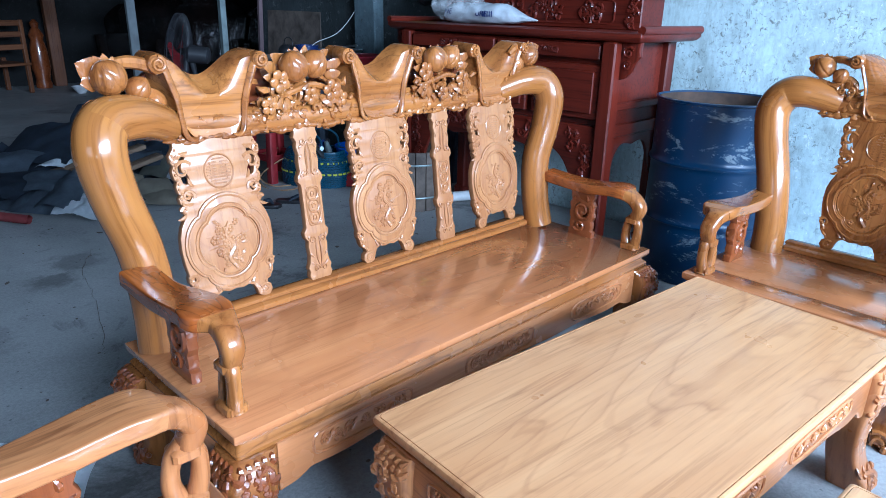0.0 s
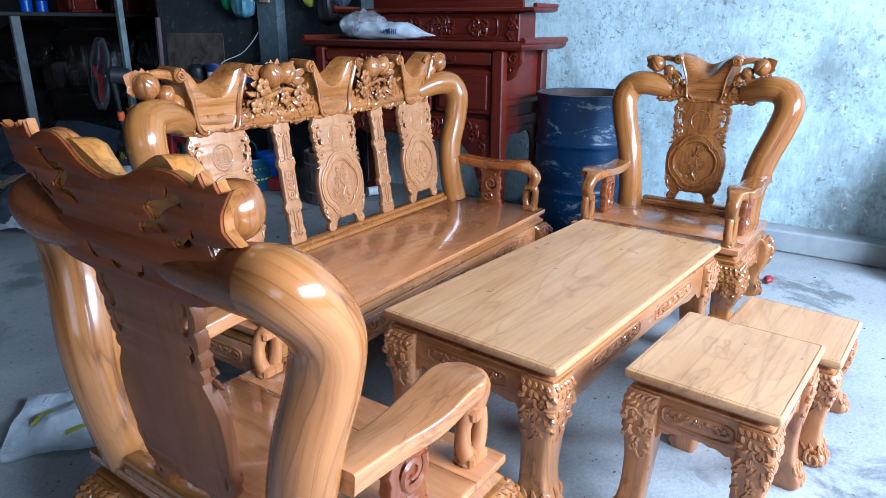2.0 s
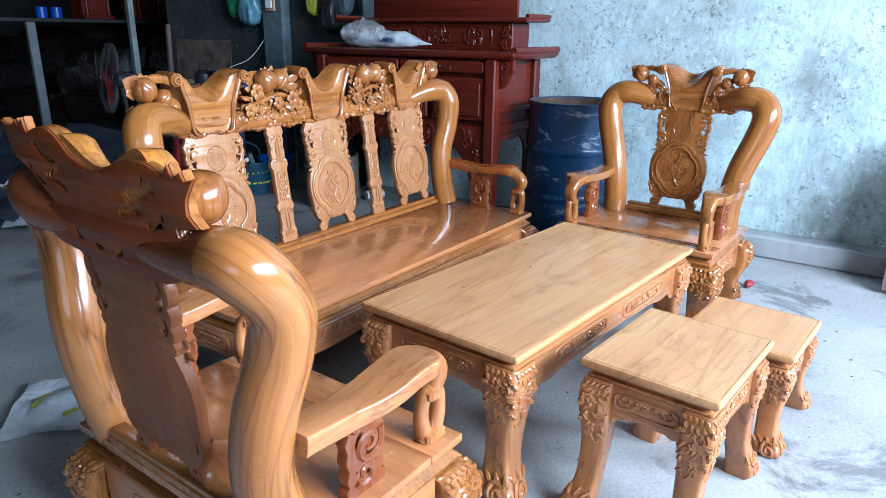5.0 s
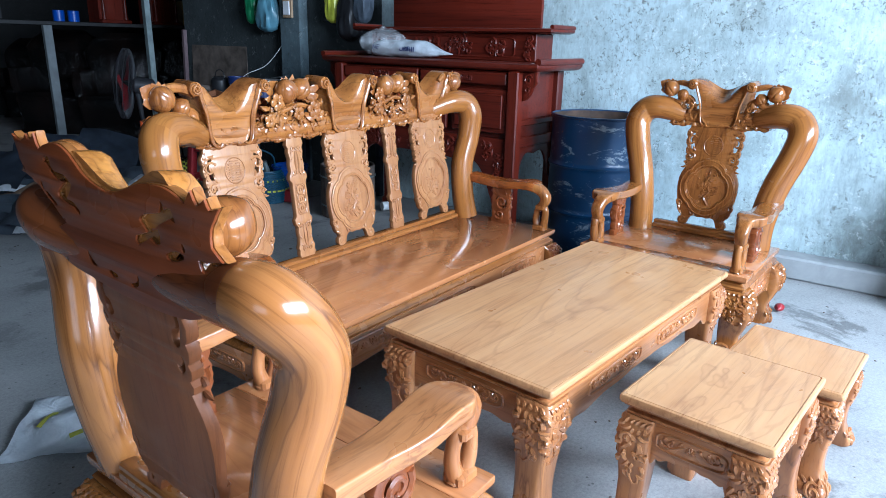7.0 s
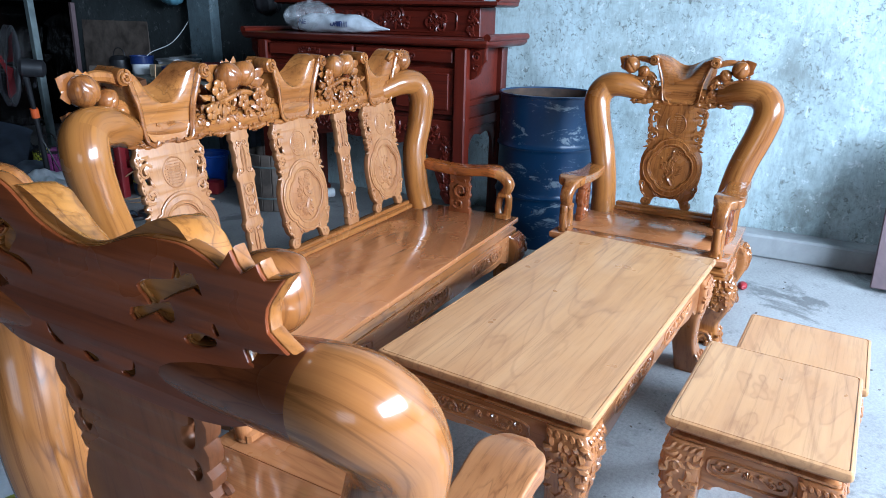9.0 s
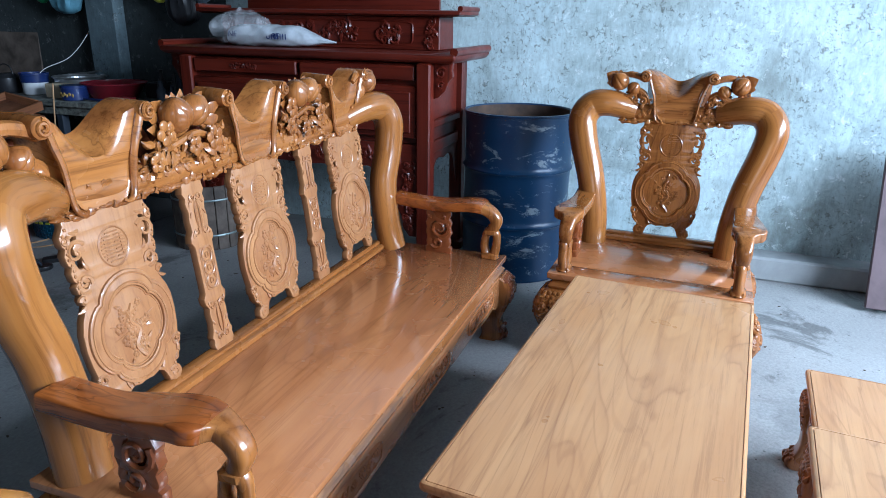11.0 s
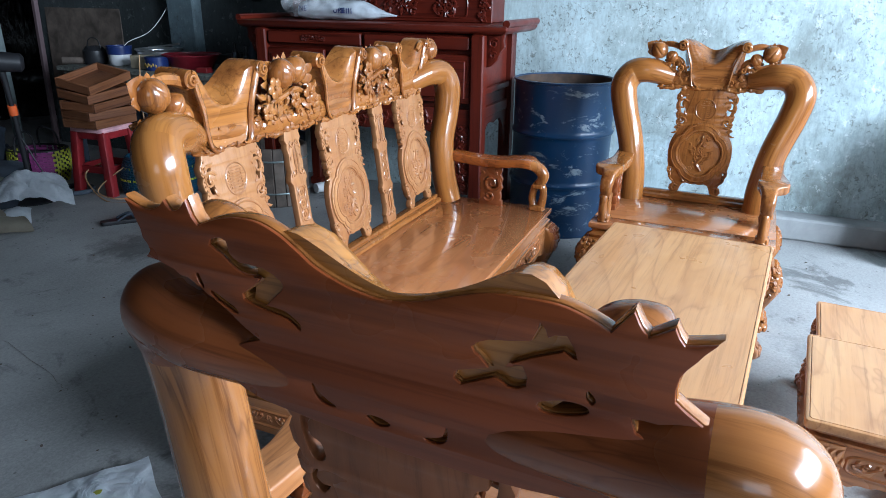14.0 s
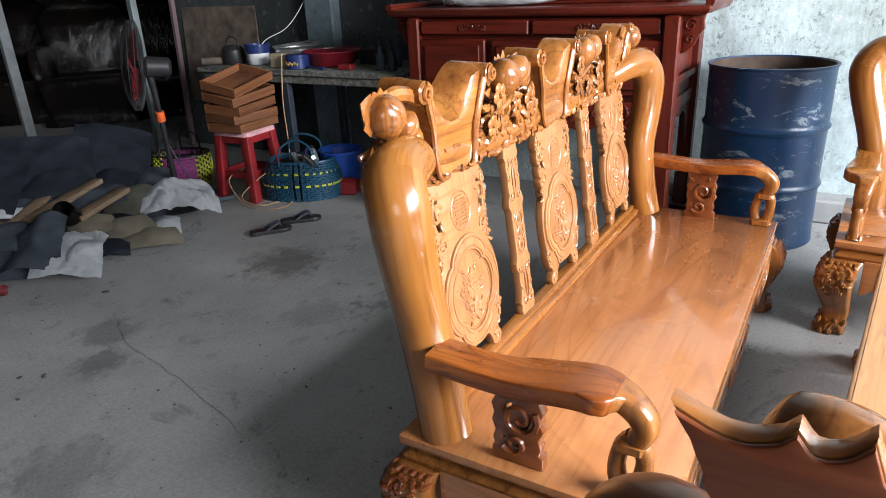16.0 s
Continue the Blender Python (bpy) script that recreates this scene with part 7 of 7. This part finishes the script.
# ---- far end: shelf and wrapped furniture ----
VIEW_SHIFT = Vector((0.02, 0.15, 0))
def wrapped_seat(x, y, rot, w, h, seed):
    """A chair under tight film: base, back and two arms, all creased."""
    t = thing("wrapped_chair", "dark carved chair wrapped in shiny clear film", "chair", pose(x, y, 0, 0, 0, rot), "wrapped furniture")

    def lump(name, levels, cx, cy):
        rings = []
        for z, hw, hd, oy in levels:
            r = rrect(hw, hd, min(hw, hd) * 0.5, z, 8, cx, cy + oy)
            rings.append([v + Vector((0.035 * noise.noise(v * 9 + Vector((seed, 0, 0))), 0.035 * noise.noise(v * 9 + Vector((0, seed, 3))), 0.012 * noise.noise(v * 7))) for v in r])
        fine = []
        for a, b in zip(rings, rings[1:]):
            for k in range(4):
                row = [p.lerp(q, k / 4) for p, q in zip(a, b)]
                fine.append([v + Vector((1, 1, 0)) * 0.010 * noise.noise(v * 24) for v in row])
        part(name, loft(bmesh.new(), fine + [rings[-1]]), M_wrap, t)

    lump("base", ((0.0, 0.46 * w, 0.27 * w, 0), (0.12, 0.42 * w, 0.25 * w, 0), (0.36 * h, 0.45 * w, 0.28 * w, 0), (0.42 * h, 0.44 * w, 0.26 * w, 0)), 0, 0)
    lump("back", ((0.40 * h, 0.34 * w, 0.08, 0), (0.62 * h, 0.40 * w, 0.07, 0.04), (0.84 * h, 0.44 * w, 0.07, 0.08), (0.94 * h, 0.34 * w, 0.06, 0.10), (1.02 * h, 0.20 * w, 0.04, 0.11)), 0, 0.18 * w)
    for sx in (-1, 1):
        lump("arm", ((0.40 * h, 0.05, 0.22 * w, 0), (0.58 * h, 0.05, 0.24 * w, 0), (0.64 * h, 0.06, 0.25 * w, 0)), sx * 0.40 * w, -0.02)


wrapped_seat(3.98, 8.95, -50, 1.10, 1.26, 1)
wrapped_seat(4.30, 8.05, -45, 1.10, 1.24, 2)
wrapped_seat(5.05, 7.55, -30, 1.05, 1.20, 3)
wrapped_seat(4.55, 11.0, -35, 0.95, 1.12, 4)

t = thing("long_shelf", "long dark shelf carried on posts with shrine parts on it", "shelf")
bm = bmesh.new()
box(bm, (3.5, 7.85, 1.345), (4.6, 0.65, 0.04), 0.004)
part("board", bm, M_dark, t)
for x, m_ in ((1.3, M_dark), (3.25, M_postgrey), (5.6, M_dark)):
    bm = bmesh.new()
    box(bm, (x, 7.56, 0.6625), (0.09, 0.05, 1.325), 0.004)
    part("post", bm, m_, t)
for k, (x, s, m_, lab, nm) in enumerate(((5.25, (0.42, 0.28, 0.30), M_gold, "small gilded shrine cabinet on the shelf", "shrine"), (4.70, (0.36, 0.28, 0.34), redwood["z"], "dark red carved shrine on the shelf", "shrine"), (4.05, (0.34, 0.26, 0.30), redwood["z"], "dark red carved shrine on the shelf", "shrine"), (2.6, (0.5, 0.3, 0.30), M_dark, "dark wrapped box on the shelf", "box"), (1.9, (0.4, 0.3, 0.25), M_dark, "dark wrapped box on the shelf", "box"))):
    t = thing(nm, lab, nm, pose(x, 7.75, 1.365), "things on the shelf")
    bm = bmesh.new()
    box(bm, (0, 0, s[2] / 2), s, 0.012)
    part("body", bm, m_, t)
    if nm == "shrine":
        for sx in (-1, 1):
            bm = bmesh.new()
            revolve(bm, [(0.022, 0.03), (0.026, 0.06), (0.016, 0.09), (0.020, 0.16), (0.016, 0.24), (0.024, s[2] - 0.01)], (sx * s[0] * 0.38, -s[1] / 2 - 0.02, 0), 12)
            part("column", bm, m_, t)
        bm = bmesh.new()
        box(bm, (0, -s[1] / 2 - 0.02, 0.02), (s[0] * 1.05, 0.09, 0.04), 0.006)
        part("plinth", bm, m_, t)
for x in (3.42, 3.58):
    bm = bmesh.new()
    revolve(bm, [(0.05, 0), (0.056, 0.004), (0.06, 0.115), (0.054, 0.118)], (x, 7.62, 1.365), 18)
    tagged(part("cup", bm, M_blue), "blue plastic tumbler on the shelf", "cup", "tumblers on the shelf")
sheet("green_film", "crumpled green plastic film on the floor", "plastic film", 3.25, 6.55, 0.35, 0.25, 20, 0.16, M_green, 23, 0.10, 0.004, 14)

# posts, chair and bowl far back
bm = bmesh.new()
box(bm, (3.50, 11.10, 1.15), (0.16, 0.12, 2.30), 0.006)
tagged(part("timber_post", bm, traywood["z"]), "tall reddish brown timber post leaning by the far wall", "post")
bm = bmesh.new()
revolve(bm, [(0.10, 0.0), (0.11, 0.05), (0.09, 0.12), (0.12, 0.28), (0.11, 0.52), (0.08, 0.66), (0.10, 0.72), (0.07, 0.78), (0.045, 0.82), (0.06, 0.88), (0.02, 0.93)], (3.24, 10.95, 0), 18)
tagged(part("turned_post", bm, brown["z"]), "dark turned wooden post standing on the floor", "post")
t = thing("wooden_chair", "plain reddish wooden chair at the far end", "chair", pose(2.62, 10.6, 0, 0, 0, 200))
for sx in (-1, 1):
    for sy in (-1, 1):
        bm = bmesh.new()
        box(bm, (sx * 0.26, sy * 0.24, 0.47 if sy > 0 else 0.22), (0.05, 0.05, 0.94 if sy > 0 else 0.44), 0.006)
        part("leg", bm, traywood["z"], t)
part("seat", slab([(0.005, 0.36), (0, 0.365), (0, 0.39), (0.005, 0.395)], 0.30, 0.28, 0.01), traywood["x"], t)
for zz in (0.60, 0.76, 0.90):
    bm = bmesh.new()
    box(bm, (0, 0.24, zz), (0.5, 0.03, 0.07), 0.005)
    part("back_slat", bm, traywood["x"], t)
vessel("bowl", "small white bowl on the floor", "bowl", (3.44, 10.05, 0.0), [(0.05, 0), (0.06, 0.012), (0.12, 0.09), (0.125, 0.095)], 0.006, M_white)

# ---- wall fittings and hanging bags ----
VIEW_SHIFT = Vector((0, 0.085, 0))
bm = bmesh.new()
box(bm, (EX - 0.112, 4.43, 1.55), (0.024, 0.11, 0.26), 0.004)
t = tagged(part("switch_board", bm, rawwood["z"]), "wooden switch board with a white socket on the pier", "switch board")
bm = bmesh.new()
box(bm, (EX - 0.130, 4.43, 1.50), (0.012, 0.075, 0.11), 0.004)
part("socket", bm, M_white, t)


def hanging_bag(x, y, z, r, h, material, label, seed):
    rings = []
    for f, k in ((i / 18, float(np.interp(i / 18, [0, 0.03, 0.10, 0.25, 0.5, 0.75, 0.92, 1.0], [0.25, 0.6, 0.85, 1.0, 0.95, 0.6, 0.22, 0.12]))) for i in range(19)):
        rings.append([Vector((x + r * 0.6 * k * math.cos(a) * (1 + 0.25 * noise.noise(Vector((math.cos(a) * 3.5, math.sin(a) * 3.5, f * 3 + seed)))), y + r * k * math.sin(a) * (1 + 0.3 * noise.noise(Vector((math.cos(a) * 3.5, math.sin(a) * 3.5, f * 3 + seed)))), z - h + h * f)) for a in (2 * math.pi * j / 40 for j in range(40))])
    bm = bmesh.new()
    loft(bm, rings)
    tagged(part("hanging_bag", bm, material), label, "plastic bag", "bags hung on the wall")


VIEW_SHIFT = Vector((-0.03, 0.085, 0))
hanging_bag(3.86, 4.72, 1.72, 0.13, 0.42, M_skyblue, "pale blue plastic bag hung on the wall", 1)
hanging_bag(3.86, 4.94, 1.75, 0.07, 0.38, M_green, "green plastic bag hung on the wall", 2)
hanging_bag(3.85, 3.72, 1.74, 0.12, 0.50, M_black, "black plastic bag hung on the wall", 3)
hanging_bag(3.85, 3.90, 1.78, 0.08, 0.40, M_yellow, "faded yellow bag hung on the wall", 4)
hanging_bag(3.84, 3.56, 1.82, 0.09, 0.44, M_slate, "grey cloth bag hung on the wall", 5)

VIEW_SHIFT = Vector((0, 0, 0))
bm = bmesh.new()
for yy, zz, w, h in ((1.20, 1.562, 0.34, 0.025), (1.20, 1.958, 0.34, 0.025), (1.043, 1.76, 0.025, 0.372), (1.357, 1.76, 0.025, 0.372)):
    box(bm, (EX - 0.012, yy, zz), (0.022, w, h), 0.003)
t = tagged(part("picture_frame", bm, traywood["y"]), "brown wooden picture frame high on the wall", "picture frame")
bm = bmesh.new()
box(bm, (EX - 0.008, 1.20, 1.76), (0.008, 0.30, 0.38), 0.001)
part("backing", bm, M_cream, t)

# board leaning at the right wall
VIEW_SHIFT = Vector((0, 0, 0))
t = thing("leaning_board", "mauve-brown painted board leaning against the wall", "board")
bm = bmesh.new()
box(bm, (3.62, -0.62, 0.40), (0.028, 0.66, 0.80), 0.004, pose(0, 0, 0, 0, 17, 0))
part("panel", bm, M_mauve, t)

# bag on the altar
t = thing("bag_parcel", "white printed bags in crumpled clear film on the altar top", "parcel", pose(3.32, 2.848, 1.152))
bm = bmesh.new()
n = 30
rows = []
for i in range(n + 1):
    f = i / n
    e = float(np.interp(f, [0, 0.10, 0.22, 0.34, 0.55, 0.9, 0.97, 1.0], [0.06, 0.24, 0.62, 0.95, 1.0, 0.98, 0.8, 0.3]))
    ring = []
    for j in range(28):
        a = 2 * math.pi * j / 28
        q = Vector((math.cos(a) * 2.2, math.sin(a) * 2.2, f * 11))
        k = 1 + 0.16 * noise.noise(q) + 0.10 * abs(noise.noise(q * 2.3))
        ring.append(Vector((0.074 * e * k * math.cos(a), -0.42 + 0.66 * f, max(0.001, 0.056 * (0.5 + 0.5 * e) + 0.056 * e * k * math.sin(a)))))
    rows.append(ring)
loft(bm, rows)
part("sack", bm, M_parcel, t, "white plastic sack with dark blue print")
for txt, yy, zz in (("URE", -0.04, 0.072), ("NE", 0.20, 0.080)):
    cu = bpy.data.curves.new("word", "FONT")
    cu.body, cu.size, cu.extrude = txt, 0.045, 0.0008
    ob = bpy.data.objects.new("word", cu)
    scene.collection.objects.link(ob)
    me = bpy.data.meshes.new_from_object(ob.evaluated_get(bpy.context.evaluated_depsgraph_get()))
    bpy.data.objects.remove(ob)
    me.transform(pose(-0.083, yy, zz - 0.030, 74, 0, -90))
    part("print", me, M_navy, t, "dark blue printed letters", False)
bm = bmesh.new()
for k in range(5):
    box(bm, (-0.083, -0.10 - 0.016 * k, 0.055), (0.002, 0.006, 0.030), 0.0005)
part("print", bm, M_navy, t, "rows of dark blue print")["kind"] = "stuff"
bm = bmesh.new()
n = 16
loft(bm, [[Vector((0.115 * e * math.cos(a) * (1 + 0.45 * noise.noise(Vector((math.cos(a) * 3, math.sin(a) * 3, f * 9)))), -0.02 + 0.38 * f, 0.092 + 0.092 * e * math.sin(a) * (1 + 0.35 * noise.noise(Vector((math.cos(a) * 3, 5 + math.sin(a) * 3, f * 9)))))) for a in (2 * math.pi * j / 24 for j in range(24))] for f, e in ((i / n, 0.25 + 0.75 * math.sin(math.pi * i / n) ** 0.6) for i in range(n + 1))])
part("film", bm, M_film, t, "crumpled clear plastic film")

# things behind the sofa, under the altar
t = thing("wooden_tub", "grey weathered wooden tub standing behind the sofa", "tub", pose(3.22, 3.28, 0))
for k in range(18):
    a = 2 * math.pi * k / 18
    bm = bmesh.new()
    box(bm, (0.19 * math.cos(a), 0.19 * math.sin(a), 0.19), (0.018, 0.064, 0.38), 0.003, Matrix.Rotation(a, 4, "Z"))
    part("stave", bm, M_ply, t)
for zz in (0.09, 0.30):
    bm = bmesh.new()
    tube(bm, [Vector((0.202 * math.cos(a), 0.202 * math.sin(a), zz)) for a in np.linspace(0, 2 * math.pi, 33)], 0.006, 6)
    part("hoop", bm, M_steel, t)
bm = bmesh.new()
tube(bm, [(3.55, 3.06, 0.045), (3.42, 3.12, 0.045)], 0.034, 14)
tagged(part("spray_can", bm, M_white), "white spray can lying on the floor", "can")
bm = bmesh.new()
ball(bm, (3.19, 0.28, 0.022), 0.024, (1.6, 1, 0.8), 10)
tagged(part("red_scrap", bm, M_red), "small crumpled red scrap on the floor", "scrap")

# crack across the floor
bm = bmesh.new()
rg = random.Random(9)
pts = [Vector((1.36, 3.75, 0)), Vector((1.217, 3.48, 0)), Vector((1.16, 3.20, 0)), Vector((1.062, 2.79, 0)), Vector((0.98, 2.55, 0))]
path = [p + Vector((rg.uniform(-0.006, 0.006), rg.uniform(-0.006, 0.006), 0.0012)) for p in spl(pts, 9)]
tube(bm, path, [0.0005, 0.0012, 0.0009, 0.0014, 0.0005], 4, 0.3)
ob = part("floor_crack", bm, M_ply)
ob["kind"], ob["label"] = "structure", "thin dark crack in the concrete"

# sweepings on the floor
bm = bmesh.new()
rg = random.Random(41)
for k in range(320):
    x, y = rg.uniform(-0.6, 3.6), rg.uniform(-0.8, 4.3)
    r = rg.uniform(0.002, 0.007) * (2.0 if rg.random() < 0.06 else 1.0)
    ball(bm, (x, y, r * 0.20), r, (rg.uniform(0.7, 1.8), rg.uniform(0.6, 1.1), 0.25), 6, 0.0, pose(0, 0, 0, 0, 0, rg.uniform(0, 180)))
ob = tagged(part("floor_debris", bm, M_ply), "small dark chips and grit scattered on the concrete", "debris", "", "stuff")
